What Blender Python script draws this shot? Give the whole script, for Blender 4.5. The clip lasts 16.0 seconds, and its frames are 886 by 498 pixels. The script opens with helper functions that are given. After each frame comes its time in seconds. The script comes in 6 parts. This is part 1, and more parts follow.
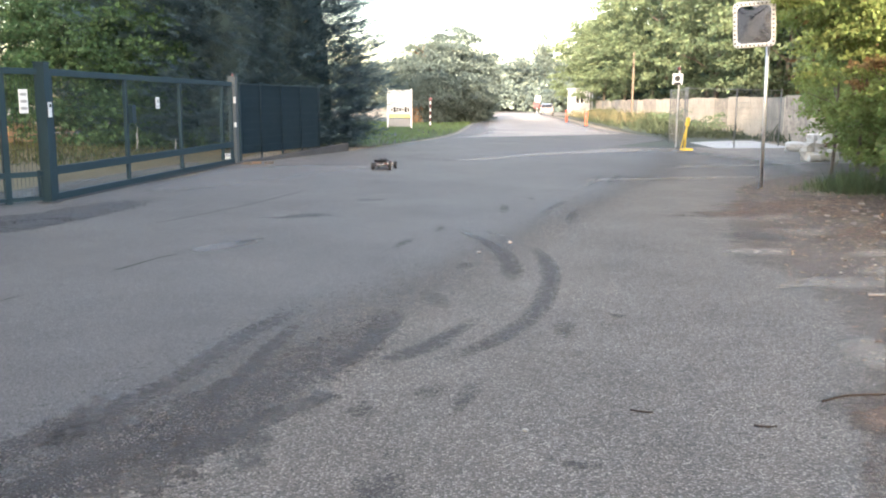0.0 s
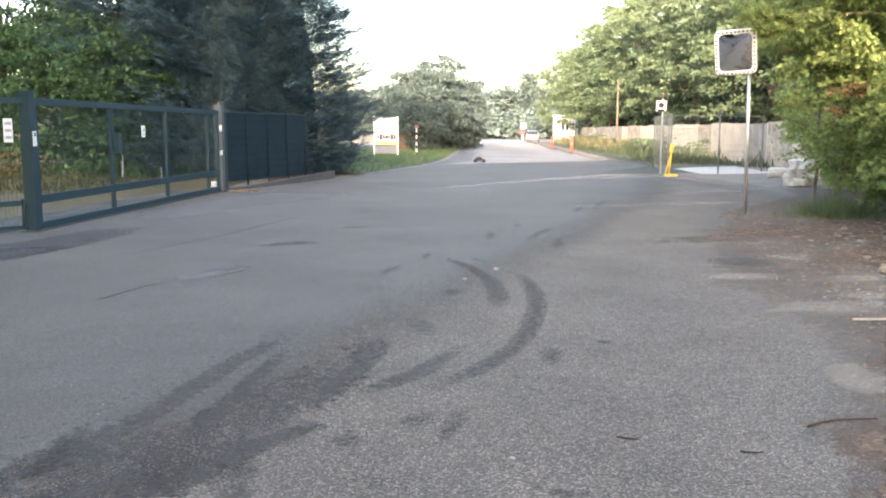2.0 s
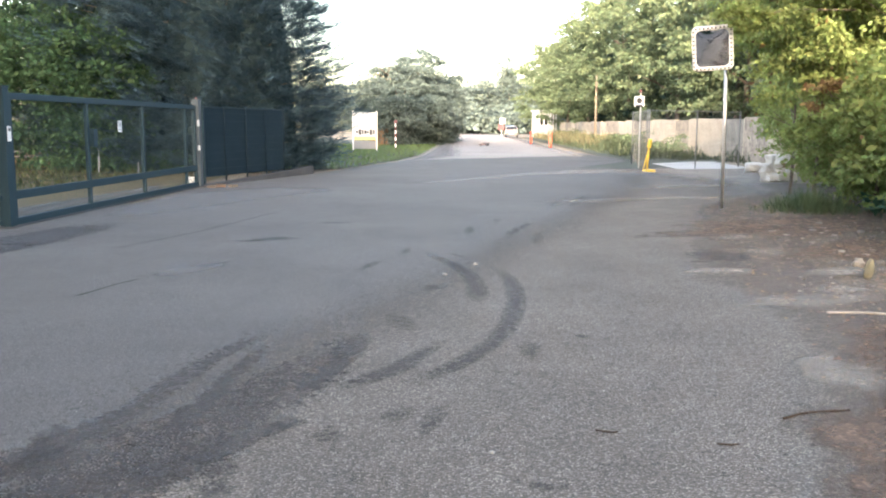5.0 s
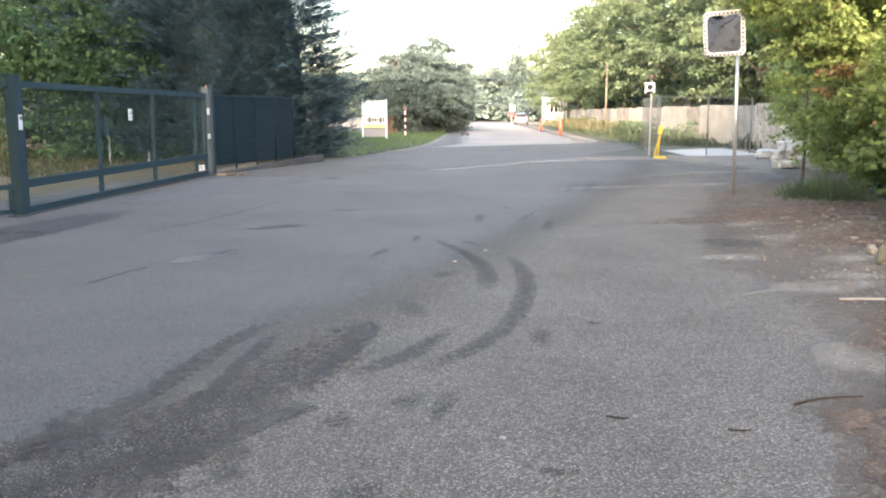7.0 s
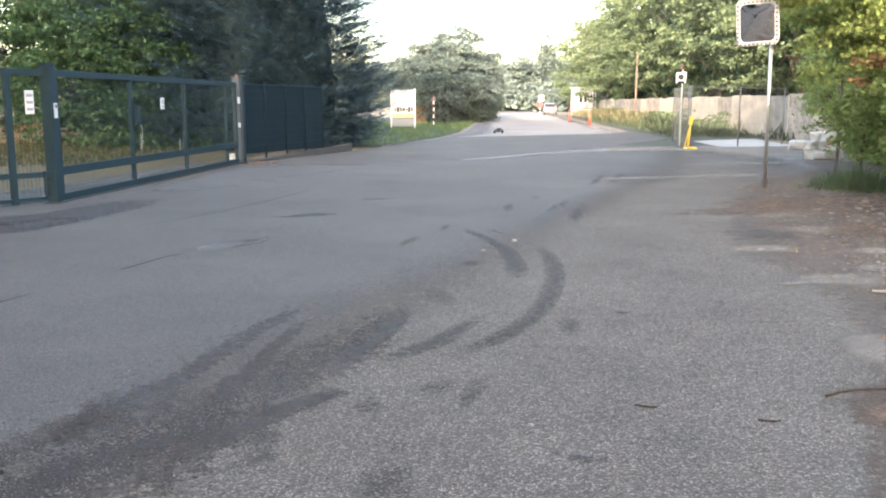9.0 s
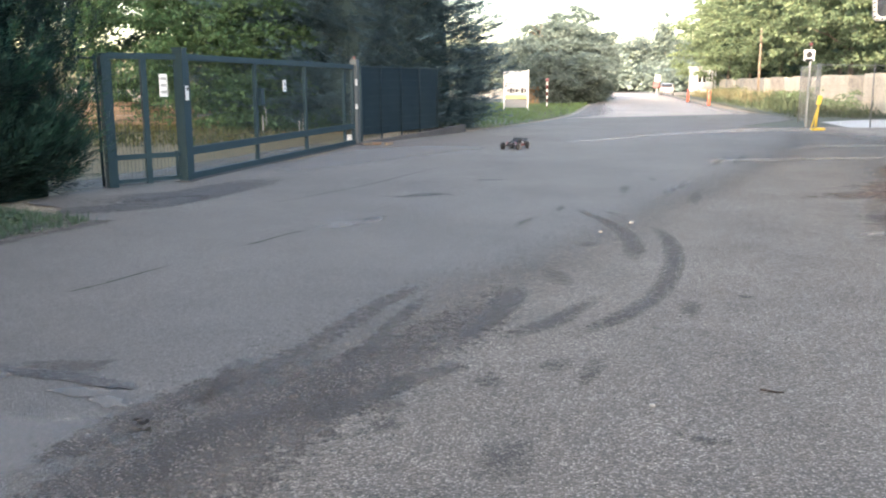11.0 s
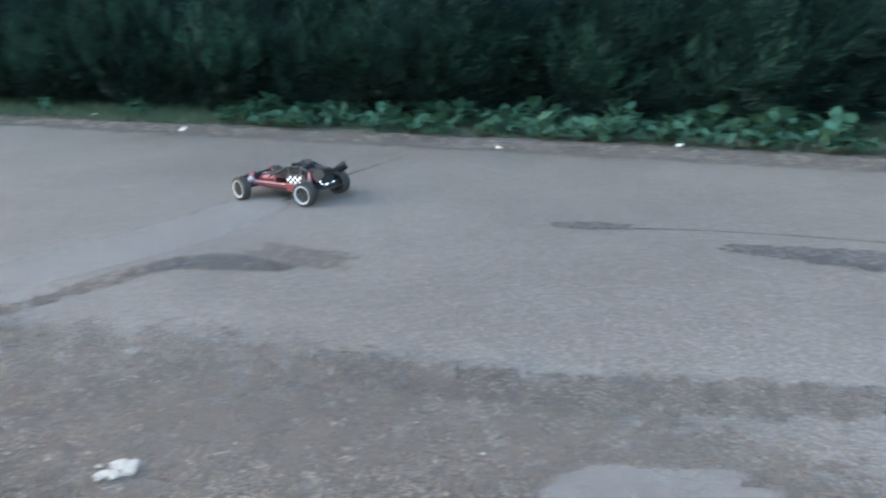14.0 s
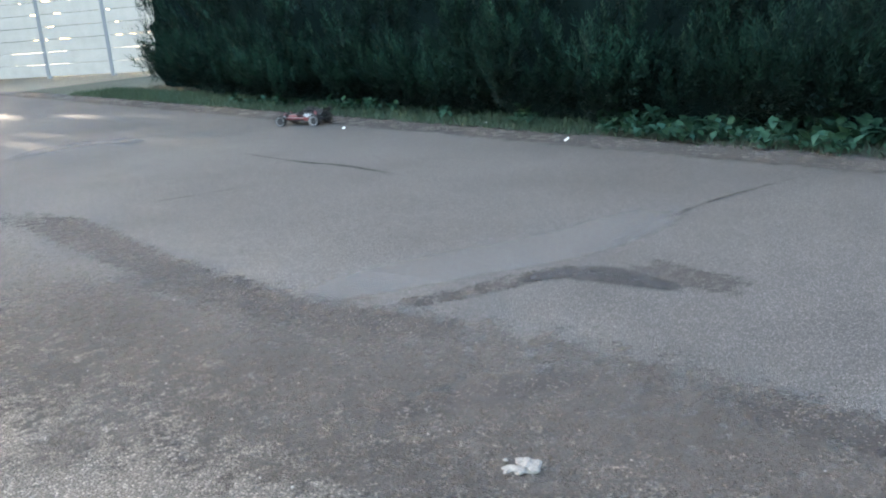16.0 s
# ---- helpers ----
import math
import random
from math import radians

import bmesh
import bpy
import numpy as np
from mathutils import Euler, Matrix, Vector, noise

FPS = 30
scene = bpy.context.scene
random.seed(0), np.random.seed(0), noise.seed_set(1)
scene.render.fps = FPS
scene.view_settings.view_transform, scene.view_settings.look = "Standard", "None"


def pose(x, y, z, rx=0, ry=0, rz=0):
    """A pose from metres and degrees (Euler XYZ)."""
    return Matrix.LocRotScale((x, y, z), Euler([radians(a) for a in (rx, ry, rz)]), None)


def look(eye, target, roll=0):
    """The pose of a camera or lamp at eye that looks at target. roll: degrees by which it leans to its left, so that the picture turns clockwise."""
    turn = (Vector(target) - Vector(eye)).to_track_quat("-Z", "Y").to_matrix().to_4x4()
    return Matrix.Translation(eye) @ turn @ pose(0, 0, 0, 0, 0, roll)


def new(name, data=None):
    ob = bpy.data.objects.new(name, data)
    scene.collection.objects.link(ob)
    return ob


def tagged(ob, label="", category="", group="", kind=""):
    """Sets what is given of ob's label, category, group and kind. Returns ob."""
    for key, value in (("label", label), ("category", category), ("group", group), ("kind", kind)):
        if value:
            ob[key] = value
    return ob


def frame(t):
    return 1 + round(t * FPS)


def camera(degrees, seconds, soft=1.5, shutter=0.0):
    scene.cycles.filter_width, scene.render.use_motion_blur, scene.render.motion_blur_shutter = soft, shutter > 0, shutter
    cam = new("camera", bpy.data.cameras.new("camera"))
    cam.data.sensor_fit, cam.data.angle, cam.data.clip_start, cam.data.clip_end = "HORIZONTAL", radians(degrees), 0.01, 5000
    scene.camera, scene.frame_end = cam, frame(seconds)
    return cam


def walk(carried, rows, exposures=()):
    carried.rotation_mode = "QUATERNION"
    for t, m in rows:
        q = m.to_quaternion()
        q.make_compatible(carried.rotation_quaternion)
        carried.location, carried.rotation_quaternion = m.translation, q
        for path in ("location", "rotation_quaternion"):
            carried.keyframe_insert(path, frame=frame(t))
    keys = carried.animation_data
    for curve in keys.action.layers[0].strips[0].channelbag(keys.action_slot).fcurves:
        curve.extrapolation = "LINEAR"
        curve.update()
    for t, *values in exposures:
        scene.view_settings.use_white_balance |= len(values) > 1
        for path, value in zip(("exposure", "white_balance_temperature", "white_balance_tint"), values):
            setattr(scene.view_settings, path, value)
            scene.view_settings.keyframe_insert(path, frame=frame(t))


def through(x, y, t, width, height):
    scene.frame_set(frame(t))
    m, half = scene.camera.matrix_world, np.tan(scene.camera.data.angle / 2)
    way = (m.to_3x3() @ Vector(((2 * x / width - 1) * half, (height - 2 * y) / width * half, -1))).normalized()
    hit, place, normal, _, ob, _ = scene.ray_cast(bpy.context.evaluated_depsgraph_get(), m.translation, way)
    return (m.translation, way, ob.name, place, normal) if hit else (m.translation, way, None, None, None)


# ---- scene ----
cam = camera(54.2, 16.0, soft=2.0, shutter=0.2)
# seconds, x, y, z, yaw, pitch, roll
ROWS = [
    (0.0, -0.000, -0.000, 1.527, 0.00, -9.61, -0.40),
    (0.5, -0.005, -0.004, 1.526, 0.78, -9.24, 0.05),
    (1.0, 0.002, -0.017, 1.536, 0.25, -8.85, -0.10),
    (1.5, 0.007, -0.014, 1.540, -0.32, -8.18, -0.16),
    (2.0, 0.009, -0.003, 1.533, -0.90, -7.85, -0.20),
    (2.5, 0.008, -0.012, 1.535, -1.73, -7.85, -0.17),
    (3.0, 0.005, -0.029, 1.541, -2.28, -7.75, -0.22),
    (3.5, 0.007, -0.021, 1.537, -2.17, -7.73, -0.45),
    (4.0, 0.007, -0.014, 1.536, -2.40, -7.90, -0.37),
    (6.5, 0.008, -0.018, 1.534, -1.83, -8.60, -0.01),
    (7.0, 0.004, -0.014, 1.526, -1.64, -8.96, -0.04),
    (7.5, 0.003, -0.011, 1.525, -1.34, -9.37, -0.06),
    (8.0, 0.002, -0.010, 1.524, -1.05, -9.60, -0.15),
    (10.5, -0.056, -0.100, 1.508, 4.48, -9.63, -0.09),
    (11.0, -0.070, -0.105, 1.507, 7.49, -10.81, 0.23),
    (11.5, -0.050, -0.164, 1.515, 13.97, -11.35, 1.65),
    (12.0, -0.162, -0.163, 1.483, 23.98, -11.20, 1.72),
    (12.2, -0.181, -0.174, 1.478, 31.74, -11.04, 0.59),
    (12.5, -0.147, -0.177, 1.482, 39.98, -11.99, 0.00),
    (12.8, -0.147, -0.172, 1.488, 41.18, -13.78, -0.17),
    (13.0, -0.149, -0.166, 1.453, 43.85, -14.95, -0.05),
    (13.1, -0.173, -0.199, 1.460, 48.53, -15.48, 0.36),
    (13.3, -0.250, -0.279, 1.445, 64.97, -15.81, 0.33),
    (13.5, -0.278, -0.350, 1.455, 79.96, -15.90, 1.37),
    (13.8, -0.363, -0.433, 1.397, 91.47, -16.63, 0.91),
    (14.0, -0.309, -0.435, 1.432, 101.58, -17.28, 2.06),
    (14.2, -0.262, -0.489, 1.451, 111.23, -17.04, 3.30),
    (14.5, -0.180, -0.531, 1.515, 120.74, -15.41, 3.51),
    (15.0, -0.188, -0.573, 1.529, 125.86, -15.14, 3.34),
    (15.5, -0.210, -0.578, 1.520, 125.12, -15.33, 4.69),
    (16.0, -0.200, -0.593, 1.507, 125.08, -15.56, 4.10),
]
walk(cam, [(t, pose(x, y, z, 90 + pitch, roll, yaw)) for t, x, y, z, yaw, pitch, roll in ROWS],
     exposures=[(0.0, 3.68, 6980, 15), (11.0, 3.68, 6950, 15), (12.5, 4.2, 6900, 13), (13.2, 4.32, 6850, 11), (14.2, 4.45, 6750, 10), (15.0, 4.25, 6850, 11), (16.0, 4.2, 6850, 11)])

# ---- light: low evening sun behind the trees, hazy bright sky ----
SUN_YAW, SUN_ELEV = 170.0, 12.0
world = bpy.data.worlds.new("sky")
scene.world = world
world.use_nodes = True
wn, wl = world.node_tree.nodes, world.node_tree.links
sky = wn.new("ShaderNodeTexSky")
sky.sky_type, sky.sun_disc = "NISHITA", False
sky.sun_elevation, sky.sun_rotation = radians(SUN_ELEV), radians(-SUN_YAW)
sky.air_density, sky.dust_density, sky.ozone_density = 1.0, 3.5, 1.0
wl.new(sky.outputs[0], wn["Background"].inputs[0])
wn["Background"].inputs[1].default_value = 0.15
sun = new("sun", bpy.data.lights.new("sun", "SUN"))
sun.data.energy, sun.data.angle, sun.data.color = 2.3, radians(0.6), (1.0, 0.86, 0.7)
sy, se = radians(SUN_YAW), radians(SUN_ELEV)
SUN_WAY = Vector((-math.sin(sy) * math.cos(se), math.cos(sy) * math.cos(se), math.sin(se)))
sun.matrix_world = look(SUN_WAY * 60, (0, 0, 0))


# ---- materials ----
def material(name, colour, rough=0.8, metal=0.0, other=None, scale=6.0, detail_scale=60.0, bump=0.15, mix=0.5, island=0.0, coat=0.0, spec=0.5):
    """Principled surface whose colour wanders between two tones at two scales, with fine relief."""
    m = bpy.data.materials.new(name)
    m.use_nodes = True
    n, l = m.node_tree.nodes, m.node_tree.links
    b = n["Principled BSDF"]
    b.inputs["Roughness"].default_value, b.inputs["Metallic"].default_value = rough, metal
    b.inputs["Coat Weight"].default_value, b.inputs["Specular IOR Level"].default_value = coat, spec
    other = other or tuple(c * 0.7 for c in colour)
    tc = n.new("ShaderNodeTexCoord")
    big, fine = n.new("ShaderNodeTexNoise"), n.new("ShaderNodeTexNoise")
    big.inputs["Scale"].default_value, fine.inputs["Scale"].default_value = scale, detail_scale
    big.inputs["Detail"].default_value = 5
    for t in (big, fine):
        l.new(tc.outputs["Object"], t.inputs["Vector"])
    add = n.new("ShaderNodeMath")
    add.operation = "ADD"
    l.new(big.outputs[0], add.inputs[0])
    l.new(fine.outputs[0], add.inputs[1])
    ramp = n.new("ShaderNodeMapRange")
    ramp.inputs[1].default_value, ramp.inputs[2].default_value = 0.7, 1.3
    l.new(add.outputs[0], ramp.inputs[0])
    cm = n.new("ShaderNodeMix")
    cm.data_type = "RGBA"
    cm.inputs[6].default_value, cm.inputs[7].default_value = (*colour, 1), (*other, 1)
    l.new(ramp.outputs[0], cm.inputs[0])
    out = cm.outputs[2]
    if island:
        g = n.new("ShaderNodeNewGeometry")
        hsv = n.new("ShaderNodeHueSaturation")
        r1 = n.new("ShaderNodeMapRange")
        r1.inputs[3].default_value, r1.inputs[4].default_value = 1 - island, 1 + island
        l.new(g.outputs["Random Per Island"], r1.inputs[0])
        l.new(r1.outputs[0], hsv.inputs["Value"])
        r2 = n.new("ShaderNodeMapRange")
        r2.inputs[3].default_value, r2.inputs[4].default_value = 0.48, 0.53
        l.new(g.outputs["Random Per Island"], r2.inputs[0])
        l.new(r2.outputs[0], hsv.inputs["Hue"])
        l.new(out, hsv.inputs["Color"])
        out = hsv.outputs[0]
    l.new(out, b.inputs["Base Color"])
    if bump:
        bp = n.new("ShaderNodeBump")
        bp.inputs["Strength"].default_value, bp.inputs["Distance"].default_value = bump, 0.01
        l.new(fine.outputs[0], bp.inputs["Height"])
        l.new(bp.outputs[0], b.inputs["Normal"])
    return m


def leaf_material(name, colour, other, through=0.35, scale=0.8, tip=None, island=0.24):
    """Leaves: gloss, light passing through and, with tip, a paler colour at the shoots' ends."""
    m = material(name, colour, 0.6, 0, other, scale, 9.0, 0, island=island)
    n, l = m.node_tree.nodes, m.node_tree.links
    b = n["Principled BSDF"]
    b.inputs["Specular IOR Level"].default_value = 0.15
    t = n.new("ShaderNodeBsdfTranslucent")
    mx = n.new("ShaderNodeMixShader")
    mx.inputs[0].default_value = through
    src = b.inputs["Base Color"].links[0].from_socket
    if tip:
        a = n.new("ShaderNodeAttribute")
        a.attribute_name = "tip"
        tip_tone = n.new("ShaderNodeMix")
        tip_tone.data_type = "RGBA"
        tip_tone.inputs[7].default_value = (*tip, 1)
        l.new(a.outputs["Fac"], tip_tone.inputs[0])
        l.new(src, tip_tone.inputs[6])
        src = tip_tone.outputs[2]
        l.new(src, b.inputs["Base Color"])
    l.new(src, t.inputs[0])
    l.new(b.outputs[0], mx.inputs[1])
    l.new(t.outputs[0], mx.inputs[2])
    l.new(mx.outputs[0], n["Material Output"].inputs[0])
    return m


def gravelly(name, binder, stones_dark, stones_light, size=70.0, blotch=0.7, relief=0.5, rough=0.9, fade=False, cover=0.5, soft=0.35, most=1.0, rag_by=1.0, sparse=0.68, rag_size=1.0):
    """Old asphalt or grit: single stones in a binder, larger worn areas, and, if fade, ragged thinning edges by the mesh's own rim."""
    m = bpy.data.materials.new(name)
    m.use_nodes = True
    n, l = m.node_tree.nodes, m.node_tree.links
    b = n["Principled BSDF"]
    b.inputs["Roughness"].default_value = rough
    b.inputs["Specular IOR Level"].default_value = 0.3
    tc = n.new("ShaderNodeTexCoord")
    v = n.new("ShaderNodeTexVoronoi")
    v.inputs["Scale"].default_value = size
    big = n.new("ShaderNodeTexNoise")
    big.inputs["Scale"].default_value, big.inputs["Detail"].default_value, big.inputs["Roughness"].default_value = blotch, 8, 0.65
    mid = n.new("ShaderNodeTexNoise")
    mid.inputs["Scale"].default_value, mid.inputs["Detail"].default_value = size * 0.3, 4
    for t in (v, big, mid):
        l.new(tc.outputs["Object"], t.inputs["Vector"])
    sep = n.new("ShaderNodeSeparateColor")
    l.new(v.outputs["Color"], sep.inputs[0])
    ramp = n.new("ShaderNodeValToRGB")
    e = ramp.color_ramp.elements
    e[0].position, e[0].color = 0.0, (*stones_dark, 1)
    e[1].position, e[1].color = 1.0, (*stones_light, 1)
    k = ramp.color_ramp.elements.new(sparse)
    share = 0.45 if sparse < 0.7 else 0.24
    k.color = (*[(d * (1 - share) + s * share) for d, s in zip(stones_dark, stones_light)], 1)
    l.new(sep.outputs[0], ramp.inputs[0])
    edge = n.new("ShaderNodeMapRange")
    edge.inputs[1].default_value, edge.inputs[2].default_value = 0.3, 0.7
    l.new(v.outputs["Distance"], edge.inputs[0])
    cm = n.new("ShaderNodeMix")
    cm.data_type = "RGBA"
    cm.inputs[7].default_value = (*binder, 1)
    l.new(edge.outputs[0], cm.inputs[0])
    l.new(ramp.outputs[0], cm.inputs[6])
    worn = n.new("ShaderNodeMapRange")
    worn.inputs[1].default_value, worn.inputs[2].default_value, worn.inputs[3].default_value, worn.inputs[4].default_value = 0.3, 0.7, 0.78, 1.2
    l.new(big.outputs[0], worn.inputs[0])
    tone = n.new("ShaderNodeMapRange")
    tone.inputs[1].default_value, tone.inputs[2].default_value, tone.inputs[3].default_value, tone.inputs[4].default_value = 0.3, 0.7, 0.9, 1.1
    l.new(mid.outputs[0], tone.inputs[0])
    mul = n.new("ShaderNodeMath")
    mul.operation = "MULTIPLY"
    l.new(worn.outputs[0], mul.inputs[0])
    l.new(tone.outputs[0], mul.inputs[1])
    hsv = n.new("ShaderNodeHueSaturation")
    l.new(mul.outputs[0], hsv.inputs["Value"])
    l.new(cm.outputs[2], hsv.inputs["Color"])
    l.new(hsv.outputs[0], b.inputs["Base Color"])
    bp = n.new("ShaderNodeBump")
    bp.inputs["Strength"].default_value, bp.inputs["Distance"].default_value = relief, 0.006
    bp.invert = True
    l.new(v.outputs["Distance"], bp.inputs["Height"])
    l.new(bp.outputs[0], b.inputs["Normal"])
    if fade:
        a = n.new("ShaderNodeAttribute")
        a.attribute_name = "rim"
        terms = [a.outputs["Fac"]]
        for sc, amount in ((2.2 * rag_size, 1.5 * rag_by), (9.0 * rag_size, 1.3 * rag_by)):
            rag = n.new("ShaderNodeTexNoise")
            rag.inputs["Scale"].default_value, rag.inputs["Detail"].default_value, rag.inputs["Roughness"].default_value = sc, 9, 0.72
            l.new(tc.outputs["Object"], rag.inputs["Vector"])
            k = n.new("ShaderNodeMath")
            k.operation = "MULTIPLY_ADD"
            k.inputs[1].default_value, k.inputs[2].default_value = amount, -amount / 2
            l.new(rag.outputs[0], k.inputs[0])
            terms.append(k.outputs[0])
        s1, s2 = n.new("ShaderNodeMath"), n.new("ShaderNodeMath")
        l.new(terms[0], s1.inputs[0])
        l.new(terms[1], s1.inputs[1])
        l.new(s1.outputs[0], s2.inputs[0])
        l.new(terms[2], s2.inputs[1])
        r = n.new("ShaderNodeMapRange")
        r.inputs[1].default_value, r.inputs[2].default_value = 1 - cover, 1 - cover + soft
        l.new(s2.outputs[0], r.inputs[0])
        gate_ = n.new("ShaderNodeMapRange")
        gate_.inputs[1].default_value, gate_.inputs[2].default_value, gate_.inputs[4].default_value = 0.0, 0.4, most
        l.new(a.outputs["Fac"], gate_.inputs[0])
        al = n.new("ShaderNodeMath")
        al.operation = "MULTIPLY"
        l.new(r.outputs[0], al.inputs[0])
        l.new(gate_.outputs[0], al.inputs[1])
        l.new(al.outputs[0], b.inputs["Alpha"])
    return m


ROAD = gravelly("grey_asphalt", (0.060, 0.057, 0.0535), (0.049, 0.0465, 0.0435), (0.172, 0.163, 0.152), 128, 0.35, 0.6)
APRON = gravelly("coarse_asphalt", (0.062, 0.054, 0.0455), (0.048, 0.041, 0.034), (0.255, 0.225, 0.19), 92, 0.8, 1.0, fade=True, cover=0.5, soft=0.2, rag_by=1.6, rag_size=7.0)
DIRT = gravelly("leafy_dirt", (0.088, 0.067, 0.052), (0.066, 0.046, 0.034), (0.26, 0.215, 0.17), 46, 0.9, 0.9, fade=True, cover=0.6, soft=1.0, most=0.9)
SOIL = gravelly("dry_ground", (0.12, 0.10, 0.075), (0.12, 0.10, 0.07), (0.30, 0.26, 0.19), 20, 0.1, 0.6)
SAND = gravelly("pale_grit", (0.21, 0.18, 0.145), (0.19, 0.16, 0.13), (0.36, 0.32, 0.26), 50, 0.8, 0.5, fade=True, cover=0.55, soft=0.9, most=0.8)
PATCH = gravelly("pale_patch", (0.126, 0.123, 0.119), (0.118, 0.115, 0.112), (0.16, 0.156, 0.151), 90, 1.5, 0.12, fade=True, cover=0.85, soft=0.3, most=0.5, rag_by=0.7)
STAIN = gravelly("oily_stain", (0.035, 0.035, 0.037), (0.03, 0.03, 0.032), (0.11, 0.108, 0.105), 55, 2.0, 0.5, 0.9, fade=True, cover=0.5, soft=0.3, most=0.88, rag_by=1.5, rag_size=4.0)
PUDDLE = gravelly("damp_stain", (0.03, 0.03, 0.031), (0.028, 0.028, 0.03), (0.06, 0.06, 0.06), 55, 2.0, 0.3, 0.85, fade=True, cover=0.75, soft=0.8, most=0.92, rag_by=0.7)
SKID = gravelly("tyre_rubber_mark", (0.026, 0.023, 0.021), (0.019, 0.017, 0.016), (0.20, 0.18, 0.165), 92, 2.0, 0.9, 0.8, fade=True, cover=0.56, soft=0.5, most=0.58, rag_by=1.7, rag_size=7.0)
FAINT = gravelly("faint_stain", (0.030, 0.027, 0.025), (0.023, 0.020, 0.019), (0.20, 0.18, 0.165), 92, 2.0, 0.7, 0.8, fade=True, cover=0.46, soft=0.5, most=0.44, rag_by=1.6, rag_size=7.0)
SOILED = gravelly("soiled_coarse_asphalt", (0.030, 0.026, 0.024), (0.018, 0.015, 0.014), (0.23, 0.205, 0.185), 92, 0.9, 1.0, fade=True, cover=0.42, soft=0.3, most=0.72, rag_by=1.8, rag_size=5.0)
BROWN = gravelly("brown_coarse_asphalt", (0.050, 0.042, 0.036), (0.036, 0.030, 0.026), (0.19, 0.165, 0.145), 92, 0.8, 1.0, fade=True, cover=0.42, soft=0.3, most=0.62, rag_by=1.8, rag_size=4.0)
RIMSOIL = gravelly("dark_wet_soil", (0.055, 0.05, 0.045), (0.05, 0.045, 0.04), (0.16, 0.15, 0.135), 45, 1.5, 0.8, fade=True, cover=0.65, soft=0.9)
CRACK = gravelly("open_crack", (0.02, 0.02, 0.02), (0.02, 0.02, 0.02), (0.09, 0.09, 0.09), 60, 3.0, 0.9, fade=True, cover=0.5, soft=0.7, most=0.7)
LAWN = gravelly("grass_soil", (0.038, 0.046, 0.031), (0.034, 0.04, 0.028), (0.06, 0.066, 0.045), 25, 0.5, 0.9, fade=True, cover=0.7, soft=0.3)
STRAW = gravelly("dry_grass_ground", (0.066, 0.052, 0.024), (0.055, 0.043, 0.02), (0.10, 0.082, 0.04), 18, 0.35, 0.6, fade=True, cover=0.8, soft=0.3)
# Asphalt beyond the shadow edge, its sunlight put into the colour
SUNLITROAD = gravelly("painted_sunlit_asphalt", (0.25, 0.225, 0.205), (0.22, 0.20, 0.185), (0.34, 0.31, 0.285), 30, 0.25, 0.3, fade=True, cover=0.72, soft=0.6, most=0.85)
# Pale colour of the sun streak painted across the road
SUNSTREAK = gravelly("painted_sun_streak", (0.33, 0.30, 0.265), (0.28, 0.25, 0.22), (0.42, 0.38, 0.34), 50, 0.8, 0.3, fade=True, cover=0.8, soft=1.0, most=0.5)
LITTER = gravelly("leaf_strewn_dirt", (0.078, 0.050, 0.034), (0.055, 0.034, 0.022), (0.19, 0.13, 0.09), 46, 1.2, 0.9, fade=True, cover=0.5, soft=0.6, most=0.85, rag_by=1.8, rag_size=1.4)
FORECOURT = gravelly("brown_gravel", (0.15, 0.13, 0.11), (0.13, 0.112, 0.095), (0.36, 0.32, 0.27), 40, 0.6, 0.8, fade=True, cover=0.9, soft=0.9, most=0.95)
CONCRETE = material("weathered_concrete", (0.46, 0.39, 0.31), 0.9, 0, (0.27, 0.225, 0.175), 0.9, 14, 0.4)
MESHGREY = material("grey_mesh_wire", (0.13, 0.14, 0.145), 0.6, 0.3, (0.10, 0.105, 0.11), 8, 90, 0.05)
KERB = material("kerb_concrete", (0.042, 0.044, 0.047), 0.9, 0, (0.025, 0.027, 0.03), 2, 40, 0.4)
STEEL = material("blue_grey_painted_steel", (0.013, 0.030, 0.039), 0.65, 0.0, (0.010, 0.024, 0.032), 3, 80, 0.06, spec=0.15)
GREYSTEEL = material("pale_grey_steel", (0.062, 0.076, 0.085), 0.65, 0.0, (0.045, 0.056, 0.064), 3, 80, 0.06, spec=0.2)
GALV = material("galvanised_steel", (0.45, 0.46, 0.47), 0.45, 0.8, (0.33, 0.34, 0.35), 8, 90, 0.05)
WHITE = material("white_painted_metal", (0.78, 0.78, 0.77), 0.5, 0, (0.66, 0.66, 0.64), 4, 60, 0.03)
YELLOW = material("yellow_plastic", (0.62, 0.44, 0.06), 0.55, 0, (0.48, 0.33, 0.05), 6, 70, 0.05)
ORANGE = material("orange_plastic", (0.72, 0.075, 0.04), 0.5, 0, (0.6, 0.06, 0.035), 6, 70, 0.05)
REDP = material("red_paint", (0.125, 0.014, 0.02), 0.45, 0, (0.09, 0.011, 0.016), 8, 90, 0.03, coat=0.3)
CABDARK = material("matt_black_panel", (0.006, 0.007, 0.009), 0.5, 0, (0.010, 0.011, 0.013), 15, 120, 0.03, spec=0.12)
SILVER = material("pale_car_paint", (0.16, 0.145, 0.15), 0.35, 0.2, (0.14, 0.125, 0.13), 3, 60, 0.0, coat=0.4)
BOARDW = material("white_board_print", (0.47, 0.485, 0.50), 0.6, 0, (0.42, 0.435, 0.45), 3, 40, 0.02)
BLACKP = material("black_plastic", (0.011, 0.013, 0.017), 0.45, 0, (0.022, 0.022, 0.024), 15, 120, 0.05, spec=0.3)
